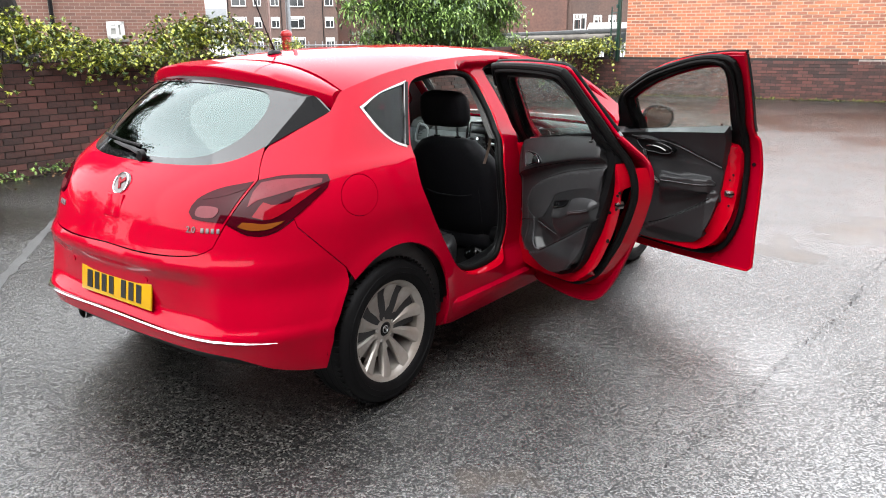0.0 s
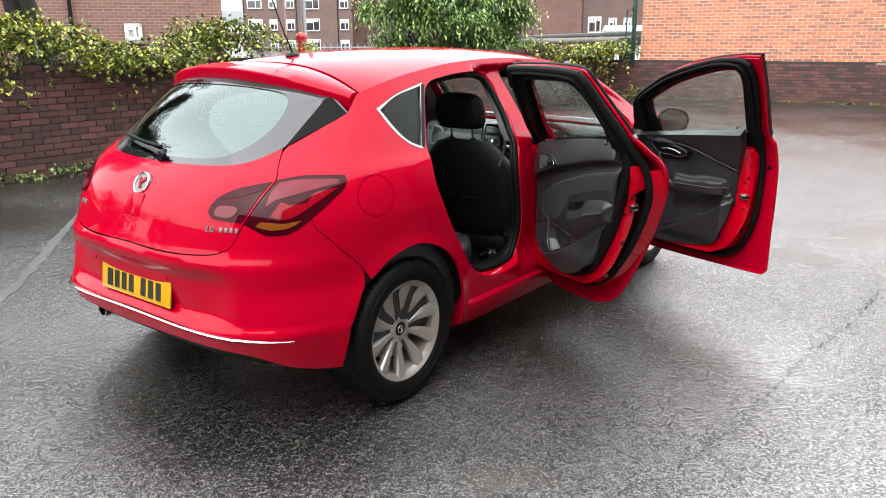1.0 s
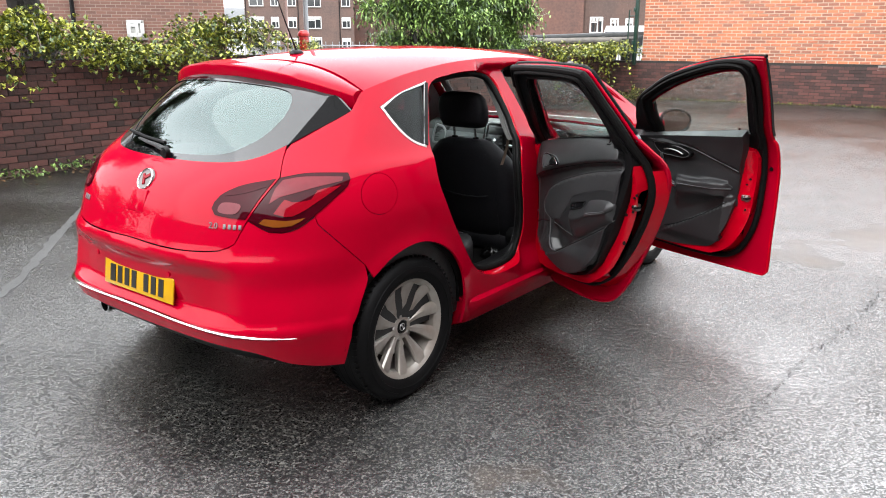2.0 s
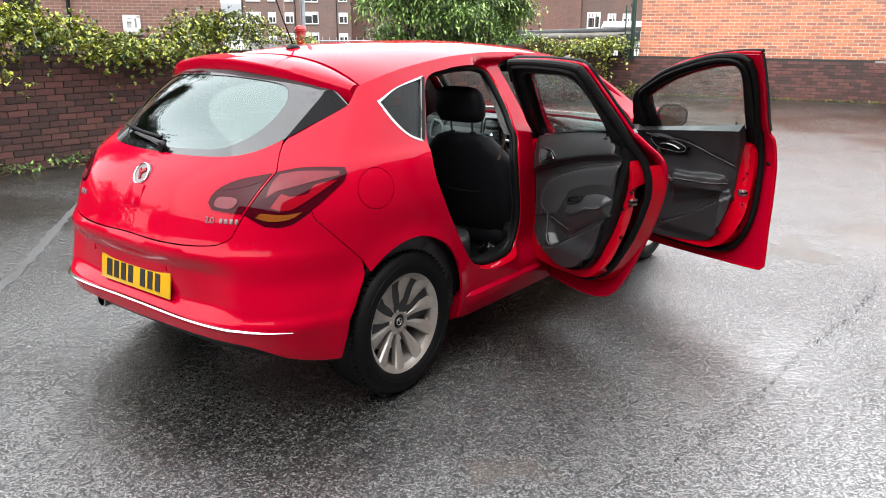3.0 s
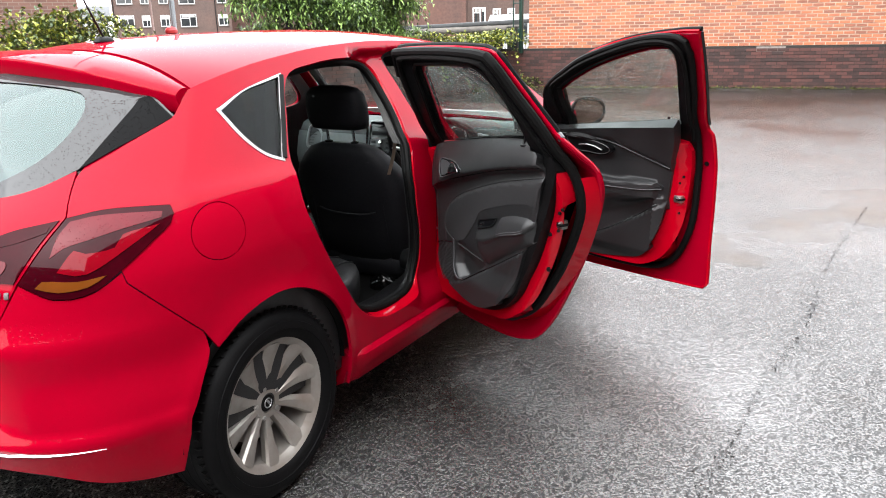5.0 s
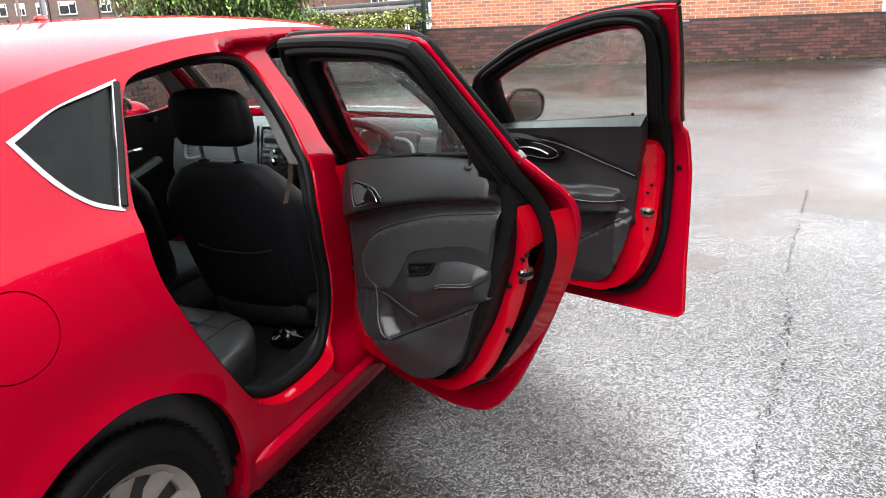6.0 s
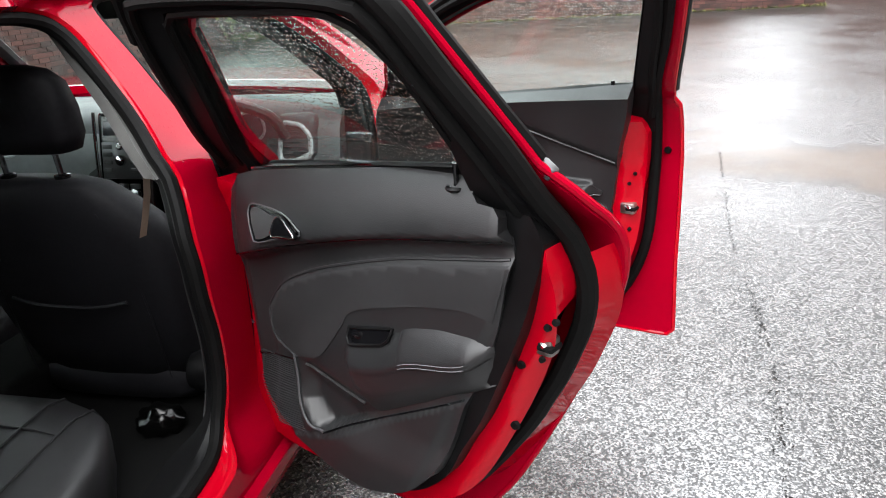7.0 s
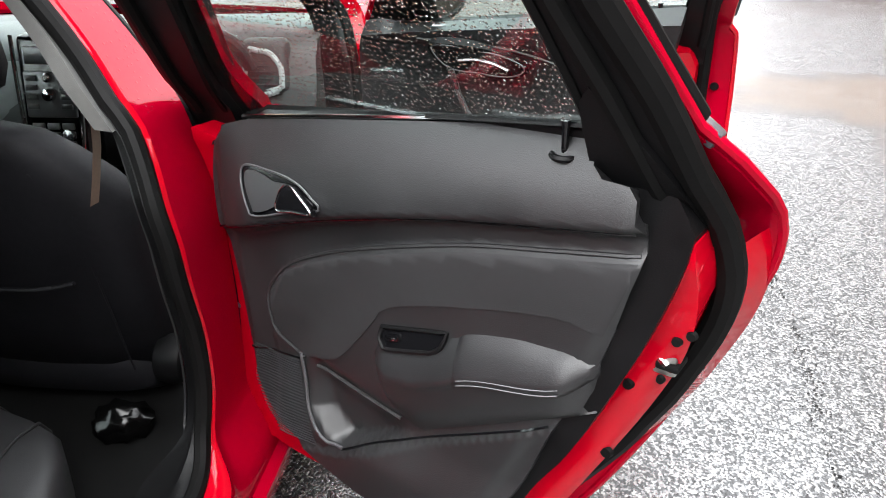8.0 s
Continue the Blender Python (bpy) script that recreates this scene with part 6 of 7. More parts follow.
rear_bench()

# linings
low = ring([(-0.35, 0.40), (-0.30, 1.06), (0.0, 1.25), (0.45, 1.40), (1.1, 1.44), (1.8, 1.39), (2.2, 1.20), (2.45, 1.02), (2.40, 0.40), (1.2, 0.30), (0.2, 0.30)], 0.05)
panel("side_lining", low, lambda y, z: Vector((-side(y, z).x + 0.035, y, z)), 0.004, CARD, car, "dark inner lining of the shut doors", holes=[L_REAR_WIN, L_FRONT_WIN, QWIN_GLASS], grid=0.08, flip=1)
grow_open = grown(REAR_OPEN, 0.0)
panel("side_lining", [Vector(p) for p in low], lambda y, z: Vector((side_r(y, z).x - 0.060, y, z)), 0.004, CARD, car, "dark inner lining", holes=[grow_open, FRONT_OPEN, QWIN_GLASS], grid=0.08, flip=-1)
panel("tailgate_lining", loop([(-0.50, 0.78), (-0.52, 1.03), (0.0, 1.04), (0.52, 1.03), (0.50, 0.78)], [(0.50, 0.78), (0, 0.78), (-0.50, 0.78)], step=0.06), lambda q, z: body(q, z) + Vector((0, 0.06, 0)), 0.004, CARD, car, grid=0.08, flip=-1)
part("parcel_shelf", box_bm((1.16, 0.50, 0.015), pose(0, -0.24, 1.015), 0.004), CARPET, car, "black carpeted parcel shelf")
part("cabin_floor", box_bm((1.52, 2.2, 0.03), pose(0, 1.30, 0.315), 0.01), CARPET, car, "black carpeted floor")
part("floor_tunnel", box_bm((0.26, 1.5, 0.12), pose(0, 1.50, 0.37), 0.04, 3), CARPET, car)
part("footwell_wall", box_bm((1.5, 0.04, 0.65), pose(0, 2.42, 0.62), 0.01), UNDER, car)
# left door details seen through the cabin
arm = tube_bm([(-0.775, 0.85, 0.70), (-0.77, 1.05, 0.72)], 0.03, segs=10, flat=0.7)
part("door_armrest", arm, LEATHER, car)
arm = tube_bm([(-0.78, 1.45, 0.70), (-0.775, 1.75, 0.74), (-0.785, 2.02, 0.80)], 0.035, segs=10, flat=0.7)
part("door_armrest", arm, LEATHER, car)
part("door_lever", tube_bm([(-0.80, 1.80, 0.875), (-0.785, 1.86, 0.88), (-0.80, 1.93, 0.875)], 0.010, segs=8), CHROME, car)
part("seat_belt", loft_bm([[Vector((-0.735, 1.10, 1.25)), Vector((-0.735, 1.145, 1.25))], [Vector((-0.70, 1.13, 0.95)), Vector((-0.70, 1.175, 0.95))], [Vector((-0.66, 1.18, 0.45)), Vector((-0.66, 1.225, 0.45))]]), SEAT_CLOTH, car)
for sx in (-1, 1):
    ap = [Vector((sx * (0.545 + 0.20 * t), 1.93 + 0.60 * t, 1.405 - 0.385 * t)) for t in [i / 8 for i in range(9)]]
    part("pillar_trim", tube_bm(ap, 0.030, segs=8, flat=0.7), GREY_LINING, car, "pale grey windscreen pillar trim")
# pale upper trim on the middle pillar beside the seal
rows = []
left_edge = pchip([(1.04, 0.972), (1.11, 0.998), (1.17, 1.018), (1.28, 1.032), (1.37, 1.04)])
right_edge = pchip([(1.04, 0.995), (1.11, 1.032), (1.17, 1.058), (1.28, 1.068), (1.37, 1.075)])
for i in range(12):
    z = 1.045 + 0.029 * i
    x = half_w(z) - 0.100
    rows.append([Vector((x - 0.035, left_edge(z) + 0.015, z)), Vector((x - 0.006, left_edge(z) + 0.008, z)), Vector((x, left_edge(z) * 0.8 + right_edge(z) * 0.2, z)), Vector((x, right_edge(z), z)), Vector((x - 0.03, right_edge(z) + 0.01, z))])
part("pillar_trim", loft_bm(rows), GREY_LINING, car, "pale grey middle pillar trim")
rows = [[Vector((0.655, y - 0.014, z)), Vector((0.653, y + 0.016, z - 0.004))] for y, z in ((1.092, 1.03), (1.080, 0.985), (1.058, 0.94), (1.035, 0.90))]
part("seat_belt", loft_bm(rows), mat("beige_belt", (0.13, 0.0845, 0.05525), 0.8, 0, 0.1, 200), car, "beige seat belt webbing")


def dashboard():
    rows = []
    for x in [-0.74 + 0.074 * i for i in range(21)]:
        bulge = 0.045 * math.exp(-((x - 0.37) / 0.20) ** 2)
        mid = 0.03 * math.exp(-(x / 0.16) ** 2)
        sec = [(2.45, 0.50), (2.12, 0.55), (2.05 - mid, 0.66), (2.04 - mid, 0.76), (2.07 - mid, 0.83), (2.085 - mid, 0.895 + bulge * 0.4), (2.12, 0.945 + bulge), (2.19, 0.968 + bulge), (2.32, 0.970 + bulge * 0.5), (2.55, 0.955), (2.58, 0.80)]
        rows.append([Vector((x, y + 0.10 * abs(x) ** 3, z)) for y, z in sec])
    dash = part("dashboard", loft_bm(rows, True, True), DASH, car, "dark grey grained dashboard", angle=50)
    rows = []
    for x in [-0.74 + 0.05 * i for i in range(14)]:
        rows.append([Vector((x, 2.075 + 0.10 * abs(x) ** 3, 0.90)), Vector((x, 2.060 + 0.10 * abs(x) ** 3, 0.86)), Vector((x, 2.035 + 0.10 * abs(x) ** 3, 0.76)), Vector((x, 2.045 + 0.1 * abs(x) ** 3, 0.70))])
    part("dash_panel", loft_bm(rows), DASH_LIGHT, dash, "silver grey dash panel")
    # centre stack with its radio
    stack = part("centre_console", box_bm((0.205, 0.10, 0.40), pose(0, 1.985, 0.80, -12, 0, 0), 0.030, 3), GLOSS_BLACK, dash, "gloss black centre stack")
    S = pose(0, 1.985, 0.80, -12, 0, 0) @ pose(0, -0.052, 0)
    part("display", box_bm((0.135, 0.012, 0.05), S @ pose(0, 0, 0.135), 0.004), mat("display_grey", (0.065, 0.0715, 0.078), 0.2, 0, 0.05, 30), stack)
    part("radio_face", box_bm((0.155, 0.010, 0.13), S @ pose(0, 0, 0.025), 0.006), mat("radio_silver", (0.0845, 0.08775, 0.091), 0.4, 0.4, 0.08, 40), stack, "grey radio face with buttons")
    for i in range(4):
        for k in (-1, 1):
            part("radio_button", box_bm((0.034, 0.008, 0.016), S @ pose(k * 0.052, -0.007, 0.072 - 0.027 * i), 0.003), BUTTON, stack)
    for z, r in ((0.073, 0.013), (0.025, 0.019)):
        part("radio_knob", lathe_bm([(r, 0.0), (r * 0.95, 0.012), (r * 0.6, 0.016), (0.0001, 0.016)], 24, S @ Matrix.Translation((0, -0.004, z)) @ Matrix.Rotation(radians(-90), 4, "Z")), CHROME, stack)
    for i in range(3):
        for k in (-1, 0, 1):
            part("heater_button", box_bm((0.038, 0.008, 0.018), S @ pose(k * 0.046, -0.004, -0.065 - 0.026 * i), 0.003), BUTTON, stack)
    for k in (-1, 1):
        part("heater_knob", lathe_bm([(0.017, 0.0), (0.016, 0.014), (0.0001, 0.016)], 20, S @ Matrix.Translation((k * 0.05, -0.006, -0.090)) @ Matrix.Rotation(radians(-90), 4, "Z")), SATIN, stack)
    for k in (-1, 1):
        strip = [S @ Vector((k * (0.100 - 0.02 * (t / 10) ** 2), -0.004, 0.19 - 0.038 * t)) for t in range(11)]
        part("stack_trim", tube_bm(strip, 0.006, segs=8), CHROME, stack)
    # air vents
    for cx, cz in ((0.590, 0.868), (-0.590, 0.868)):
        V = pose(cx, 2.085, cz, -14, 0, 0)
        fr = curve([(-0.052, -0.058), (0.045, -0.050), (0.055, -0.03), (0.050, 0.02), (0.02, 0.055), (-0.015, 0.062), (-0.045, 0.058)], 0.01, True)
        vent = part("air_vent", tube_bm([V @ Vector((p.x, 0, p.y)) for p in fr], 0.0085, True, 8), PALE_PLASTIC, dash, "air vent with a silver frame")
        back = bmesh.new()
        back.faces.new([back.verts.new(V @ Vector((p.x, 0.012, p.y))) for p in fr])
        part("vent_back", back, UNDER, vent)
        for i in range(5):
            z = -0.038 + 0.018 * i
            part("vent_slat", box_bm((0.082 - 0.008 * i, 0.012, 0.004), V @ pose(-0.002 - 0.004 * i, 0.004, z, 20, 0, 0), 0.001), BUTTON, vent)
        part("vent_pod", box_bm((0.15, 0.09, 0.17), pose(cx, 2.135, cz + 0.005, -12, 0, 0), 0.03, 3), DASH, dash)
    # instrument binnacle
    hood = tube_bm(curve([(0.18, 2.09, 0.88), (0.21, 2.05, 0.965), (0.37, 2.03, 1.012), (0.52, 2.05, 0.965), (0.55, 2.09, 0.88)], 0.03), 0.024, segs=10, flat=0.8)
    part("instrument_hood", hood, DASH, dash)
    for x in (0.30, 0.44):
        part("dial_ring", tube_bm([Vector((x + 0.055 * math.cos(a * math.pi / 14), 2.055, 0.925 + 0.052 * math.sin(a * math.pi / 14))) for a in range(28)], 0.005, True, 6), SATIN, dash)
    return dash


dashboard()


def steering_wheel():
    m = pose(0.37, 1.78, 0.885, -65, 0, 0)
    rim = [m @ Vector((0.185 * math.cos(a * math.pi / 24), 0.185 * math.sin(a * math.pi / 24), 0)) for a in range(48)]
    sw = part("steering_wheel", tube_bm(rim, 0.016, True, 10), LEATHER, car, "black leather steering wheel")
    part("wheel_boss", lathe_bm([(0.0001, 0.03), (0.05, 0.028), (0.075, 0.0), (0.06, -0.04)], 28, m @ Matrix.Rotation(radians(-90), 4, "Y")), BLACK_TRIM, sw)
    for a in (0, 180, 270):
        e = Vector((math.cos(radians(a)), math.sin(radians(a)), 0))
        part("wheel_spoke", tube_bm([m @ (e * 0.05), m @ (e * 0.12 + Vector((0, 0, -0.01))), m @ (e * 0.175)], 0.018, segs=8, flat=0.5), SATIN if a != 270 else BLACK_TRIM, sw)
    part("column_shroud", tube_bm([m @ Vector((0, 0, -0.03)), (0.37, 2.08, 0.80)], 0.055, segs=12), BLACK_TRIM, sw)


steering_wheel()
glass_m = box_bm((0.24, 0.02, 0.065), pose(0, 2.02, 1.335, -10, 0, 0), 0.018, 3)
part("interior_mirror", glass_m, BLACK_TRIM, car, "black interior mirror")
visor = box_bm((0.36, 0.16, 0.015), pose(0.34, 1.90, 1.365, -14, 0, 0), 0.006)
part("sun_visor", visor, DASH, car, "dark sun visor")
# bonnet-side quarter glass of the windscreen corner
tray = thing("plastic_bag", "crumpled shiny black plastic bag on the car floor", "bag", (0.545, 1.11, 0.333))
bm = bmesh.new()
bmesh.ops.create_icosphere(bm, subdivisions=3, radius=0.055)
for v in bm.verts:
    k = noise.noise(v.co * 40) * 0.016 + noise.noise(v.co * 90) * 0.008
    v.co = Vector((v.co.x * 1.15, v.co.y * 0.9, max(-0.03, v.co.z * 0.8))) + v.co.normalized() * k
    v.co.z += 0.03
part("crumpled_film", bm, BAG, tray, angle=60)

# ---- greenery, houses and clutter beyond the walls ----
LEAF_BRAMBLE = mat("bramble_leaf", (0.19, 0.20, 0.022), 0.45, 0, 0.35, 3, island=1.5, tint=(0.03575, 0.065, 0.0117))
LEAF_WILLOW = mat("willow_leaf", (0.15, 0.235, 0.055), 0.45, 0, 0.35, 3, island=1.2, tint=(0.022, 0.050, 0.0135))
LEAF_DARK = mat("dark_leaf", (0.02925, 0.052, 0.01625), 0.5, 0, 0.35, 3, island=1.2, tint=(0.0078, 0.0182, 0.00585))
BARK = mat("dark_bark", (0.0143, 0.0117, 0.00975), 0.85, 0, 0.3, 20, bump=0.8, bscale=60)
TWIG = mat("brown_twig", (0.065, 0.04225, 0.02925), 0.8, 0, 0.2, 30)
WHITE_PAINT = mat("white_window_paint", (0.507, 0.507, 0.494), 0.5, 0, 0.05, 20)
PANE = mat("dark_window_pane", (0.02275, 0.026, 0.0273), 0.06, 0, 0.2, 2)
CURTAIN = mat("pale_blind", (0.325, 0.325, 0.3055), 0.8, 0, 0.1, 8)
SLATE = mat("grey_slate", (0.065, 0.06825, 0.0715), 0.6, 0, 0.2, 10)
CLAD = mat("brown_cladding", (0.078, 0.0455, 0.03575), 0.7, 0, 0.2, 6, bump=0.3, bscale=20)
CONCRETE = mat("grey_concrete", (0.143, 0.13, 0.117), 0.85, 0, 0.25, 10, bump=0.4)
GREEN_STEEL = mat("dark_green_steel", (0.0052, 0.026, 0.0182), 0.45, 0, 0.15, 20)
GALV = mat("galvanised_steel", (0.234, 0.247, 0.26), 0.45, 0.6, 0.12, 20)
POST_RED = mat("post_red", (0.29, 0.0065, 0.0078), 0.4, 0, 0.08, 12)
MOSS = mat("moss_and_weeds", (0.07475, 0.07475, 0.01625), 0.9, 0, 0.35, 12, island=1.0, tint=(0.02275, 0.02925, 0.0078))
LITTER = mat("dead_leaves", (0.195, 0.1105, 0.0455), 0.8, 0, 0.3, 20, island=1.0)


def leaf(verts, faces, p, d, up, ln, wd):
    """One folded leaf of four triangles from p along d."""
    s = d.cross(up)
    s = s.normalized() * wd if s.length > 1e-4 else Vector((wd, 0, 0))
    n = s.cross(d).normalized()
    k = len(verts)
    verts += [p, p + d * ln * 0.45 + s + n * wd * 0.35, p + d * ln * 0.5, p + d * ln * 0.45 - s + n * wd * 0.35, p + d * ln - n * ln * 0.12]
    faces += [(k, k + 1, k + 2), (k, k + 2, k + 3), (k + 1, k + 4, k + 2), (k + 2, k + 4, k + 3)]


def rand_dir(rnd, up=0.0):
    while True:
        v = Vector((rnd.uniform(-1, 1), rnd.uniform(-1, 1), rnd.uniform(-1, 1)))
        if 0.1 < v.length < 1:
            v = v.normalized() + Vector((0, 0, up))
            return v.normalized()


def bramble(name, label, path, height, width, count, seed, size=0.06, hang=0.3, material=LEAF_BRAMBLE):
    """A rambling bush along a path of (x, y, z) on a wall top, with arching stems and leaves in sprays of five."""
    rnd = random.Random(seed)
    ob = thing(name, label, "bush", path[0])
    ob.matrix_basis = Matrix.Identity(4)
    pts = curve(path, 0.1)
    verts, faces, stems = [], [], bmesh.new()
    for i in range(count):
        base = rnd.choice(pts) + Vector((rnd.gauss(0, 0.25) * width, rnd.gauss(0, 0.15), 0))
        top = height * max(0.08, 0.55 + 1.3 * noise.noise(base * 0.75) + 0.45 * rnd.random() ** 2)
        out = Vector((rnd.gauss(0.25, 0.6) * width, rnd.gauss(0, 0.4), 0))
        droop = -hang * rnd.random() if rnd.random() < 0.35 else 0
        mid = base + out * 0.5 + Vector((0, 0, top))
        end = base + out * 1.25 + Vector((0, 0, top * 0.55 + droop))
        arc = curve([base, mid, end], 0.07)
        if i % 6 == 0:
            tube_bm(arc[::2] if len(arc) > 4 else arc, 0.005, segs=4, bm=stems)
        for p in arc[len(arc) // 3:]:
            if rnd.random() < 0.75:
                d = rand_dir(rnd, 0.15)
                for _ in range(rnd.choice((3, 3, 5))):
                    e = (d + 0.8 * rand_dir(rnd)).normalized()
                    leaf(verts, faces, p.copy(), e, Vector((0, 0, 1)), size * rnd.uniform(0.7, 1.25), size * 0.34)
    tagged(mesh_part("leaves", verts, faces, material, ob, "yellow-green leaves in sprays", smooth=False), kind="stuff")
    part("stem", stems, TWIG, ob)
    return ob


def tree(name, label, at, height, crown, leaves, seed, material, trunk_r=0.12, lean=(0, 0), leaf_len=0.10, slim=0.2, fork=1, crown_low=None):
    """A tapered trunk with limbs, and a loose crown of leaves on twigs about the limbs."""
    rnd = random.Random(seed)
    base = Vector(at)
    ob = thing(name, label, "tree", at)
    ob.matrix_basis = Matrix.Identity(4)
    bm = bmesh.new()
    tips = []
    for f in range(fork):
        top = base + Vector((lean[0] + rnd.uniform(-0.3, 0.3) * (fork > 1), lean[1] + rnd.uniform(-0.3, 0.3) * (fork > 1), height * 0.62))
        stem = curve([base + Vector((0.32 * f, 0.30 * f, -0.05)), base.lerp(top, 0.5) + Vector((rnd.uniform(-0.15, 0.15) + 0.25 * f, rnd.uniform(-0.15, 0.15), 0)), top], 0.3)
        tube_bm(stem, trunk_r * (1 - 0.25 * f), segs=10, bm=bm, taper=lambda t: 1.15 - 0.65 * t)
        for _ in range(11):
            s = rnd.choice(stem[len(stem) // 3:])
            d = rand_dir(rnd, 0.35)
            ln = rnd.uniform(0.45, 0.95) * crown
            e = s + Vector((d.x * ln, d.y * ln, abs(d.z) * ln * 0.8))
            br = curve([s, s.lerp(e, 0.5) + Vector((0, 0, 0.12 * ln)), e], 0.25)
            tube_bm(br, trunk_r * 0.38, segs=6, bm=bm, taper=lambda t: 1 - 0.8 * t)
            tips += br[1:]
    part("trunk", bm, BARK, ob, "dark wet trunk and limbs")
    verts, faces = [], []
    while len(faces) < leaves * 4:
        c = rnd.choice(tips)
        twig = rand_dir(rnd, -0.1) * rnd.uniform(0.15, 0.75) * crown * 0.55
        if crown_low is not None and (c + twig).z < crown_low:
            continue
        for k in range(rnd.randint(4, 9)):
            p = c + twig * (0.35 + 0.09 * k) + Vector((0, 0, -0.03 * k))
            leaf(verts, faces, p, (twig.normalized() * 0.5 + rand_dir(rnd, -0.35)).normalized(), Vector((0, 0, 1)), leaf_len * rnd.uniform(0.7, 1.3), leaf_len * slim)
    tagged(mesh_part("crown", verts, faces, material, ob, "loose leafy crown", smooth=False), kind="stuff")
    return ob


bramble("bramble_bush", "yellow-green bramble rambling over the brick wall", [(-6.5, -2.5, 1.2), (-6.5, 0.0, 1.2), (-6.5, 2.0, 1.22), (-6.5, 3.6, 1.22), (-6.5, 4.9, 1.12)], 0.50, 0.50, 1400, 11, 0.062, 0.45)
bramble("ivy_bush", "ragged green bush at the wall's corner", [(-6.55, 13.0, 1.0), (-6.5, 14.5, 1.0), (-6.4, 15.6, 0.95), (-6.0, 16.5, 0.9)], 0.36, 0.45, 300, 12, 0.075, 0.9, LEAF_BRAMBLE)
bramble("weed_patch", "low weeds and dead leaves at the wall's foot", [(-6.1, 15.2, 0.0), (-6.0, 16.2, 0.0), (-5.4, 16.5, 0.0)], 0.16, 0.4, 110, 13, 0.07, 0.0, MOSS)
bramble("weed_patch", "thin weeds along the wall's foot", [(-6.1, 1.0, 0.0), (-6.12, 2.0, 0.0), (-6.12, 3.0, 0.0)], 0.10, 0.12, 45, 14, 0.05, 0.0, LEAF_WILLOW)
bramble("wall_creeper", "creeper hanging down the brick wall", [(-6.28, 2.7, 1.2), (-6.28, 3.4, 1.2), (-6.28, 4.1, 1.2)], 0.05, 0.2, 45, 15, 0.075, 0.75)
tree("dark_tree", "forked tree with black trunks behind the wall", (-9.0, 3.3, 0.0), 10.5, 3.6, 9000, 21, LEAF_DARK, 0.15, (0.3, -1.2), 0.15, 0.24, 2, 3.3)
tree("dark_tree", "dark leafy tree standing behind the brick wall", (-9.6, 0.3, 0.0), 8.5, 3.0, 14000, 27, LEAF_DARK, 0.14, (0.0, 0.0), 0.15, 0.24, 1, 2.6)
tree("dark_tree", "dark leafy tree standing behind the brick wall", (-8.6, -4.6, 0.0), 4.2, 2.0, 7000, 28, LEAF_DARK, 0.14, (0.0, 0.0), 0.15, 0.24, 2, 0.8)
tree("dark_tree", "dark leafy tree standing behind the brick wall", (-9.2, -8.8, 0.0), 4.8, 2.4, 7000, 29, LEAF_DARK, 0.14, (0.0, 0.0), 0.15, 0.24, 2, 0.8)
tree("willow_shrub", "broad willow-leaved shrub behind the wall", (-7.8, 10.3, 0.0), 3.9, 1.25, 14000, 22, LEAF_WILLOW, 0.07, (0, 0), 0.12, 0.17, 2, 0.9)
tree("willow_shrub", "broad willow-leaved shrub behind the wall", (-7.7, 11.7, 0.0), 4.3, 1.35, 17000, 23, LEAF_WILLOW, 0.08, (0, 0), 0.12, 0.17, 2, 0.9)
tree("willow_shrub", "broad willow-leaved shrub behind the wall", (-7.5, 13.0, 0.0), 3.9, 1.20, 14000, 25, LEAF_WILLOW, 0.07, (0, 0), 0.12, 0.17, 2, 0.9)
tree("small_shrub", "small light green shrub", (-13.5, 13.0, 0.0), 2.0, 0.9, 1500, 24, LEAF_BRAMBLE, 0.04, (0, 0), 0.10, 0.2, 1, 0.4)


def window(house, m, w, h, blind=0.0, split=True):
    """A white framed window set into a wall; m lies at its middle with y into the wall."""
    fr = bmesh.new()
    for sx in (-1, 1):
        box_bm((0.09, 0.10, h), m @ pose(sx * (w / 2 - 0.045), 0, 0), 0.01, bm=fr)
    for z in (-h / 2 + 0.045, h / 2 - 0.045):
        box_bm((w, 0.10, 0.09), m @ pose(0, 0, z), 0.01, bm=fr)
    if split:
        box_bm((0.07, 0.10, h), m @ pose(w * 0.08, 0, 0), 0.01, bm=fr)
        box_bm((w * 0.55, 0.09, 0.07), m @ pose(-w * 0.2, 0, h * 0.18), 0.01, bm=fr)
    win = part("window", fr, WHITE_PAINT, house, "white framed window")
    part("pane", box_bm((w - 0.06, 0.02, h - 0.06), m @ pose(0, 0.02, 0)), PANE, win)
    if blind:
        part("blind", box_bm((w * 0.8, 0.02, h * blind), m @ pose(0, 0.0, h / 2 - h * blind / 2 - 0.08)), CURTAIN, win)
    part("window_sill", box_bm((w + 0.12, 0.16, 0.07), m @ pose(0, -0.04, -h / 2 - 0.04), 0.01), CONCRETE, win)
    return win


def facing(x, y, deg):
    """A frame at (x, y): x along the wall to the right, y into it."""
    return Matrix.Translation((x, y, 0)) @ Matrix.Rotation(radians(deg), 4, "Z")


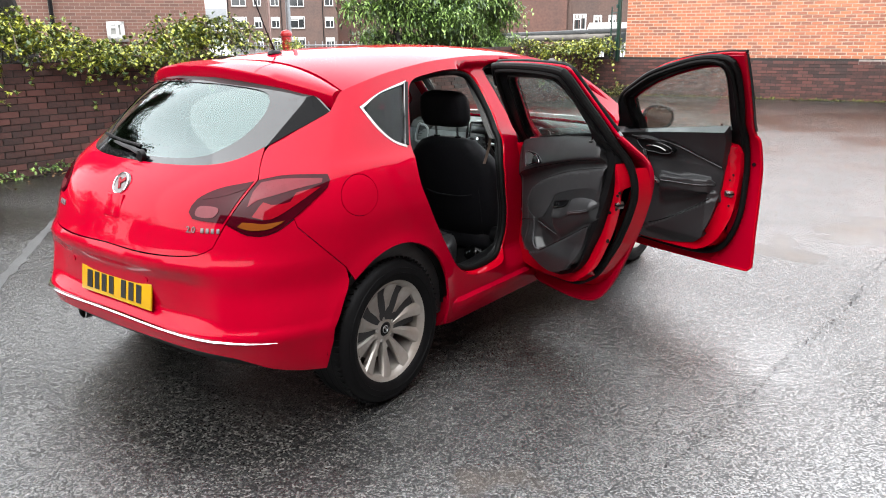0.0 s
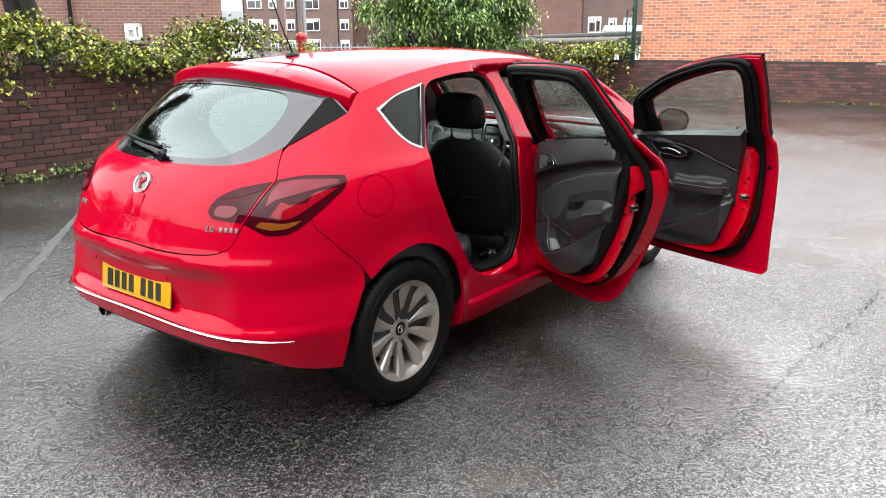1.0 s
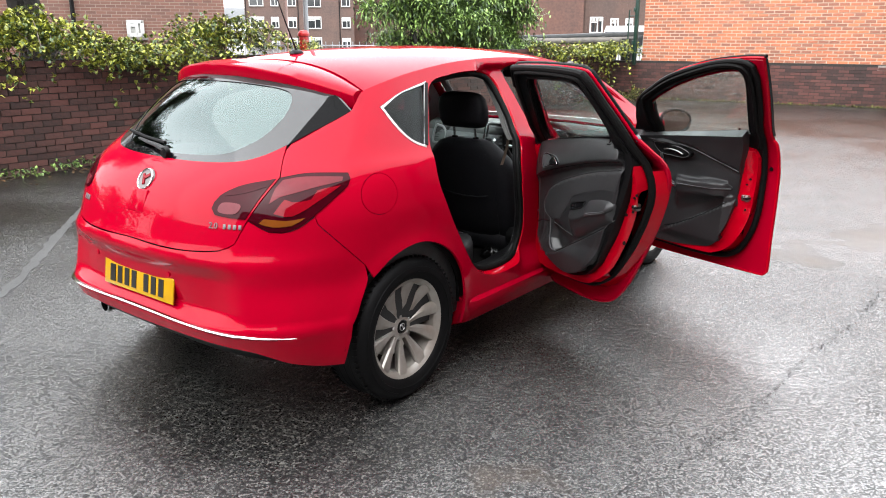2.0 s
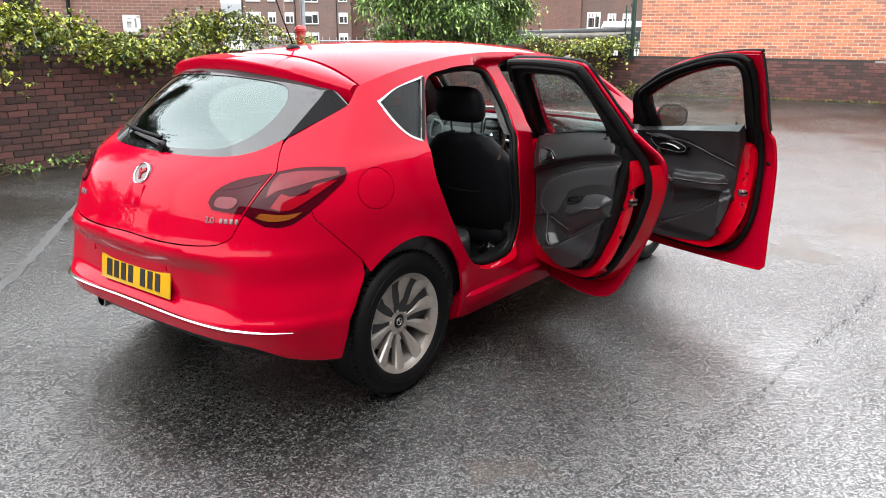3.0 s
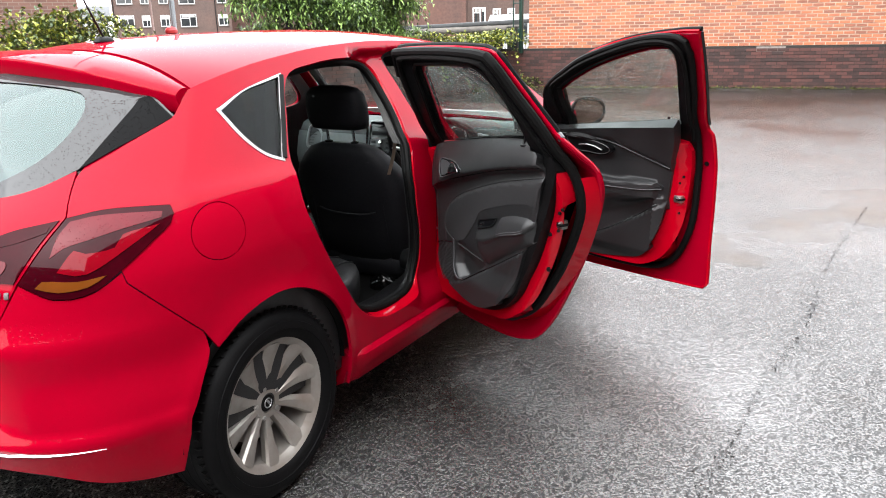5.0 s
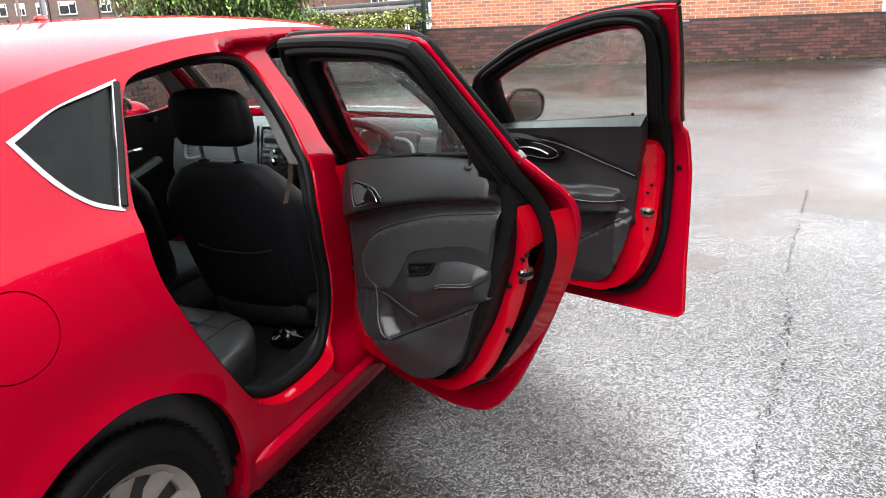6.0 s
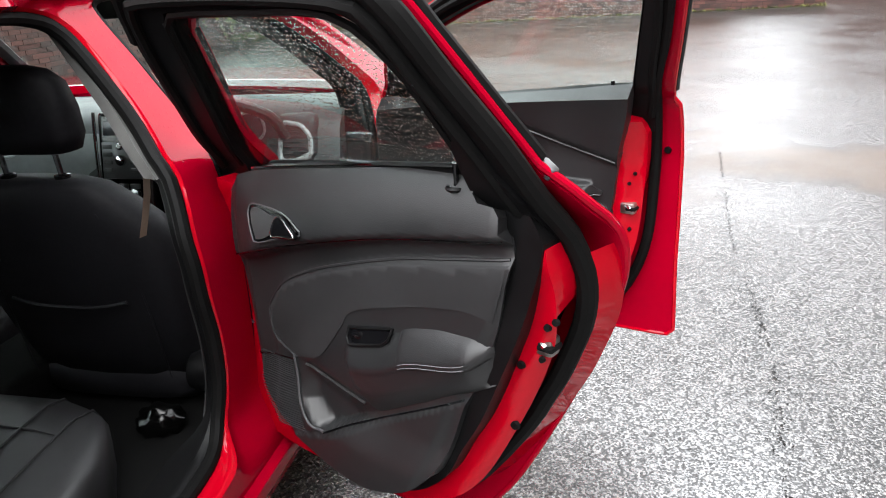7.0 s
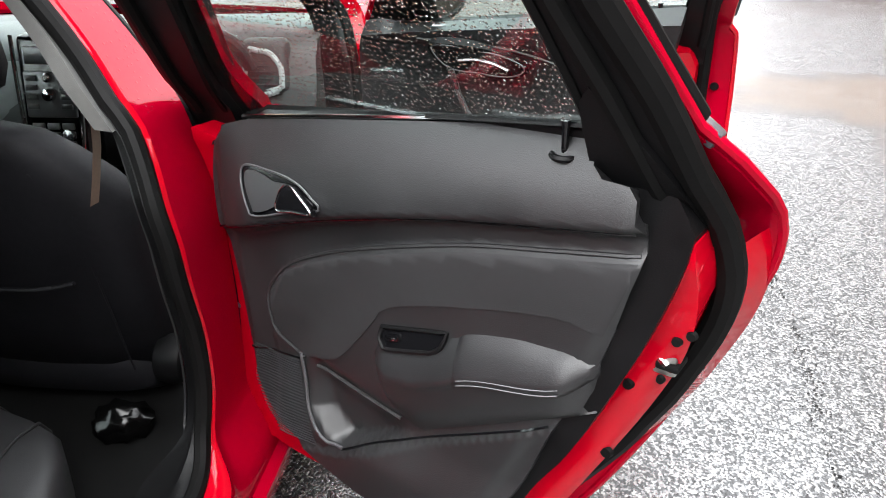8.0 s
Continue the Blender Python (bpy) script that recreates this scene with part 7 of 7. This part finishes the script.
def block(name, label, m, length, depth, height, material, windows, pipes=(), roof=True):
    house = thing(name, label, "house")
    part("wall", box_bm((length, depth, height), m @ pose(length / 2, depth / 2, height / 2)), material, house)
    if roof:
        part("roof", box_bm((length + 0.6, depth + 0.6, 0.25), m @ pose(length / 2, depth / 2, height + 0.12), 0.05), SLATE, house)
    for x, z, w, h, blind in windows:
        window(house, m @ pose(x, -0.02, z), w, h, blind)
    for x in pipes:
        part("drain_pipe", tube_bm([m @ Vector((x, -0.08, 0.0)), m @ Vector((x, -0.08, height))], 0.05, segs=8), BLACK_TRIM, house)
    return house


near_house = block("brick_house", "brown brick house behind the wall", facing(-16.1, 6.4, 62), 4.45, 7, 6.5, BRICK_HOUSE, [(2.3, 1.70, 0.40, 0.40, 0.9)], (0.95,))
part("side_wing", box_bm((6.0, 5.0, 6.0), facing(-16.1, 6.4, 62) @ pose(-2.9, 3.6, 3.0)), BRICK_HOUSE, near_house)
cottage = block("white_cottage", "small far house with white walls and grey roof", facing(-40.9, 29.4, 52), 2.1, 1.6, 2.45, WHITE_PAINT, [(1.35, 2.05, 0.5, 0.5, 0)], roof=False)
part("roof", box_bm((2.4, 2.2, 0.12), facing(-40.9, 29.4, 52) @ pose(1.0, 0.8, 2.82, 22, 0, 0), 0.02), SLATE, cottage)
flat_m = facing(-77.29, 60.93, 47)
rows_a = []
for z in (0.5, 3.0, 5.6, 8.2):
    rows_a += [(1.45, z, 1.75, 1.35, 0.25), (3.65, z, 0.95, 1.3, 0.4), (5.75, z, 1.05, 1.3, 0.3), (8.4, z, 1.85, 1.45, 0.2), (12.4, z, 1.1, 1.3, 0.3)]
flats = block("flats", "tall brown brick flats with white windows", flat_m, 13.4, 12, 11.0, CLAD, rows_a, (0.15, 6.5, 11.6))
part("recessed_wall", box_bm((4.7, 8, 11.0), flat_m @ pose(15.75, 7.0, 5.5)), BRICK_BROWN, flats)
wing = block("flats", "tall brown brick flats with white windows", flat_m @ pose(18.1, -0.5, 0), 10, 12, 11.0, CLAD, [(2.0, z, 1.9, 1.4, 0.3) for z in (3.0, 5.6, 8.2)], (0.4,))
b_m = facing(-25.2, 50.6, 27)
wins = []
for z in (2.3, 4.9, 7.4):
    wins += [(0.95, z, 0.95, 1.15, 0.2), (2.25, z, 0.6, 0.95, 0.3), (3.3, z, 0.55, 0.95, 0.3)]
far_flats = block("flats", "three-storey flats with ribbed brown cladding", b_m, 6.5, 8, 9.0, CLAD, wins)
part("dark_wing", box_bm((14, 6, 9.0), b_m @ pose(-7.0, 2.6, 4.5)), BRICK_BROWN, far_flats)
for i in range(26):
    part("cladding_rib", box_bm((0.05, 0.06, 9.0), b_m @ pose(0.12 + 0.25 * i, -0.02, 4.5)), CLAD, far_flats)

# street furniture and fences
box_m = thing("red_post_box", "red pillar post box by the railings", "post box", (-14.84, 13.73, 0.0))
bm = lathe_bm([(0.0001, 0.0), (0.14, 0.0), (0.14, 1.50), (0.17, 1.53), (0.17, 1.60), (0.12, 1.67), (0.0001, 1.71)], 24, Matrix.Rotation(radians(-90), 4, "Y"))
part("pillar", bm, POST_RED, box_m)
pole = thing("street_pole", "pale grey street pole", "pole", (-14.95, 13.95, 0.0))
part("shaft", tube_bm([(0, 0, 0), (0, 0, 6.5)], 0.07, segs=10), GALV, pole)
pole2 = thing("street_pole", "slim pinkish street pole", "pole", (-15.4, 13.6, 0.0))
part("shaft", tube_bm([(0, 0, 0), (0, 0, 6.5)], 0.035, segs=10), mat("faded_pink_paint", (0.273, 0.182, 0.1625), 0.5), pole2)


def railings(name, label, a, b, h, gap, material):
    a, b = Vector((*a, 0)), Vector((*b, 0))
    ob = thing(name, label, "railing", a)
    ob.matrix_basis = Matrix.Identity(4)
    for z in (0.15, h - 0.12):
        part("rail", tube_bm([a + Vector((0, 0, z)), b + Vector((0, 0, z))], 0.02, segs=6), material, ob)
    n = int((b - a).length / gap)
    shared = None
    for i in range(n + 1):
        p = a.lerp(b, i / n)
        if shared is None:
            first = part("upright", tube_bm([(0, 0, 0), (0, 0, h)], 0.014, segs=6), material, ob)
            shared = first.data
            first.location = p
        else:
            u = new("upright", shared)
            u.parent, u.location = ob, p
    return ob


railings("street_railings", "thin grey upright street railings", (-19.0, 13.5), (-12.0, 18.5), 1.35, 0.22, GALV)
railings("gate_railings", "grey gate railings beside the building", (-7.6, 18.2), (-5.7, 17.2), 1.25, 0.12, GALV)
gate = thing("green_gate_post", "tall dark green steel gate post at the building's corner", "gate post", (-5.66, 16.62, 0.85))
part("post", box_bm((0.09, 0.09, 3.2), pose(0, 0, 1.6), 0.008), GREEN_STEEL, gate)
for z in (0.55, 1.35, 2.1):
    part("hinge_plate", box_bm((0.05, 0.14, 0.10), pose(-0.05, 0.0, z), 0.006), GREEN_STEEL, gate)
part("stay", tube_bm([(-0.28, 0.15, 0.0), (-0.28, 0.15, 1.35)], 0.02, segs=6), GREEN_STEEL, gate)
part("bracket", tube_bm([(-0.28, 0.15, 1.2), (0, 0, 1.2)], 0.014, segs=6), GREEN_STEEL, gate)
log = thing("concrete_pipe", "weathered concrete pipe lying on the far wall", "pipe", (-7.0, 16.3, 0.0))
part("pipe", tube_bm([(-1.6, -0.9, 1.40), (1.05, 0.9, 1.46)], 0.09, segs=12), CONCRETE, log)
part("slab", box_bm((3.4, 0.5, 0.10), pose(-0.2, 0.3, 1.57, 0, -2, 34), 0.02), SLATE, log)
part("pier", box_bm((0.28, 0.28, 1.50), pose(0.95, 0.75, 0.75), 0.02), BARK, log)
part("pier", box_bm((0.25, 0.25, 1.45), pose(-1.4, -0.6, 0.72), 0.02), BARK, log)
van = thing("white_van", "white van parked beyond the gate", "van", (-9.3, 25.6, 0.0))
rows = [[Vector((x, y, z)) for x, z in ((-0.9, 0.35), (-0.95, 0.9), (-0.86, 1.5), (-0.7, 1.9), (0.7, 1.9), (0.86, 1.5), (0.95, 0.9), (0.9, 0.35))] for y in (-1.9, -1.8, 1.8, 2.0)]
part("van_body", loft_bm(rows, True, True), WHITE_PAINT, van)
part("windscreen", box_bm((1.45, 0.03, 0.5), pose(0, -1.93, 1.45), 0.02), PANE, van)
for sx in (-1, 1):
    for y in (-1.2, 1.2):
        part("van_wheel", lathe_bm([(0.0001, 0.1), (0.22, 0.1), (0.33, 0.08), (0.33, -0.1), (0.0001, -0.1)], 20, Matrix.Translation((sx * 0.85, y, 0.33))), TYRE, van)

# moss, weeds and litter along the plinth's foot
rnd = random.Random(31)
verts, faces = [], []
for i in range(1500):
    t = rnd.random()
    p = Vector((PL_A[0] + (PL_B[0] - PL_A[0]) * t, PL_A[1] + (PL_B[1] - PL_A[1]) * t, 0)) + Vector((0.02, -0.03 - abs(rnd.gauss(0, 0.07)), 0.005))
    leaf(verts, faces, p, rand_dir(rnd, 0.5), Vector((0, 0, 1)), rnd.uniform(0.03, 0.09), 0.02)
tagged(mesh_part("moss_strip", verts, faces, MOSS, smooth=False), "yellow-green moss along the plinth's foot", "moss", kind="stuff")
verts, faces = [], []
for i in range(500):
    p = Vector((-6.0 + rnd.gauss(0, 0.25), rnd.uniform(-2, 7), 0.008)) if i < 330 else Vector((rnd.gauss(-5.6, 0.5), rnd.gauss(16.1, 0.3), 0.008))
    leaf(verts, faces, p, Vector((rnd.uniform(-1, 1), rnd.uniform(-1, 1), 0.1)).normalized(), Vector((0, 0, 1)), rnd.uniform(0.03, 0.07), 0.018)
tagged(mesh_part("leaf_litter", verts, faces, LITTER, smooth=False), "brown dead leaves along the walls", "litter", kind="stuff")
patch = part("render_patch", box_bm((0.62, 0.02, 0.13), Matrix.Translation((0.05, 17.64, 0.88)) @ Matrix.Rotation(math.atan2(2.0, 12.55), 4, "Z"), 0.006), STONE_PALE)
tagged(patch, "pale mortar patch on the brick plinth", "patch", kind="structure")

# added closing walls, out of view, behind and beside the camera's ground
# made this long and tall to block sky from the red paint's reflections
east = part("unseen_wall_east", box_bm((0.3, 23, 10.0), pose(9.0, 1.5, 5.0)), BRICK_BROWN)
tagged(east, "unseen plain brown brick wall added round the yard", "wall", kind="structure")
south = part("wall_south", box_bm((9.0, 0.3, 7.0), pose(4.65, -10.0, 3.5)), BRICK_BROWN)
far_south = part("wall_southwest", box_bm((16.0, 0.3, 4.2), pose(-7.8, -12.0, 2.1)), BRICK_BROWN)
tagged(far_south, "unseen plain brown brick wall added round the yard", "wall", kind="structure")
# likewise added to hide low sky in the north-east
far_east = part("unseen_wall_northeast", box_bm((0.3, 12.0, 6.0), pose(9.4, 17.0, 3.0, 0, 0, 25)), BRICK_BROWN)
tagged(far_east, "unseen plain brown brick wall added round the yard", "wall", kind="structure")
tagged(south, "unseen plain brown brick wall added round the yard", "wall", kind="structure")

# ---- marks on the ground ----
def strip(name, path, width, material, label, z=0.002, ragged=0.3, seed=1):
    rnd = random.Random(seed)
    pts = curve(path, 0.08)
    rows = []
    for i, p in enumerate(pts):
        d = (pts[min(i + 1, len(pts) - 1)] - pts[max(i - 1, 0)]).normalized()
        s = Vector((-d.y, d.x, 0))
        w = width * (1 + rnd.uniform(-ragged, ragged)) / 2
        q = Vector((p.x, p.y, z + 0.006 * noise.noise(Vector((p.x * 0.5, p.y * 0.5, 0)))))
        j = s * rnd.uniform(-0.3, 0.3) * width * ragged
        rows.append([q - s * w + j, q + Vector((0, 0, 0.0)) + j, q + s * w + j])
    ob = part(name, loft_bm(rows), material)
    return tagged(ob, label, "marking", kind="structure")


JOINT = mat("dark_joint", (0.013, 0.013, 0.013), 0.9, 0, 0.3, 60, bump=0.8, bscale=150, spec=0.05)
LINE = mat("worn_line_paint", (0.040, 0.040, 0.039), 0.5, 0, 0.3, 30, bump=0.8, bscale=140, tint=(0.0325, 0.0325, 0.0325))


def specks(name, label, centres, spread, count, size, material, seed, category):
    """Loose flat chips strewn about a row of places, as one piece of stuff."""
    rnd = random.Random(seed)
    verts, faces = [], []
    for _ in range(count):
        c = rnd.choice(centres)
        p = Vector((c[0] + rnd.gauss(0, spread), c[1] + rnd.gauss(0, spread * 1.6), 0))
        p.z = 0.003 + 0.006 * noise.noise(Vector((p.x * 0.5, p.y * 0.5, 0)))
        r, k = size * rnd.uniform(0.4, 1.3), len(verts)
        verts.append(p + Vector((0, 0, 0.0025)))
        a0 = rnd.random() * 6
        verts += [p + Vector((math.cos(a0 + a * 1.2566), math.sin(a0 + a * 1.2566), 0)) * r * rnd.uniform(0.6, 1.2) for a in range(5)]
        faces += [(k, k + 1 + a, k + 1 + (a + 1) % 5) for a in range(5)]
    return tagged(mesh_part(name, verts, faces, material, smooth=False), label, category, kind="stuff")


seam = curve([(2.05, 0.1, 0), (2.14, 0.88, 0), (2.17, 1.57, 0), (2.27, 2.4, 0), (2.28, 3.33, 0), (2.34, 4.2, 0), (2.45, 5.4, 0)], 0.02)
specks("tarmac_joint", "dark crumbling joint in the asphalt", [p for p in seam if noise.noise(p * 2.3) > -0.25], 0.007, 420, 0.0040, JOINT, 3, "joint")
specks("tarmac_joint", "dark crumbling joint in the asphalt", [p for p in seam if noise.noise(p * 1.3) > 0.0], 0.03, 380, 0.0042, JOINT, 8, "joint")
strip("parking_line", [(-2.0, -0.55, 0), (-2.44, -0.16, 0), (-3.47, 0.63, 0), (-4.3, 1.3, 0)], 0.07, LINE, "worn white parking line", seed=4, ragged=0.4)

# ---- single bricks of the boundary wall's near stretch ----
def single_bricks():
    wall = bpy.data.objects["wall_west"]
    rnd = random.Random(17)
    a, b = Vector((*WALL_A, 0)), Vector((*WALL_B, 0))
    ux = (b - a).normalized()
    uy = Vector((-ux.y, ux.x, 0))
    shapes = []
    for k in range(8):
        vs = brick_block(Vector((0, 0, 0)), Vector((1, 0, 0)), (0.215 * BRICK_SCALE, 0.1, 0.065 * BRICK_SCALE), 0.0, rnd)
        me = bpy.data.meshes.new("brick")
        me.from_pydata([tuple(v) for v in vs], [], BRICK_FACES)
        me.materials.append(BRICK_SINGLE)
        shapes.append(me)
    turn = math.atan2(ux.y, ux.x)
    for r in range(int(1.28 / (0.075 * BRICK_SCALE))):
        s = -0.1125 * BRICK_SCALE * (r % 2)
        while s < 22:
            if NEAR_LOW < s < NEAR_HIGH:
                ob = new("brick", rnd.choice(shapes))
                ob.parent = wall
                c = a + ux * (s + 0.1075 * BRICK_SCALE) + uy * (0.05 + rnd.uniform(-0.007, 0.007)) + Vector((0, 0, BRICK_SCALE * (0.075 * r + 0.0375)))
                ob.matrix_basis = Matrix.Translation(c) @ Matrix.Rotation(turn + rnd.uniform(-0.012, 0.012), 4, "Z")
            s += 0.225 * BRICK_SCALE


BRICK_SINGLE = mat("weathered_single_brick", (0.062, 0.0225, 0.018), 0.75, 0, 0.3, 25, bump=0.7, bscale=90, per_object=0.75, tint=(0.026, 0.0125, 0.0105))
single_bricks()
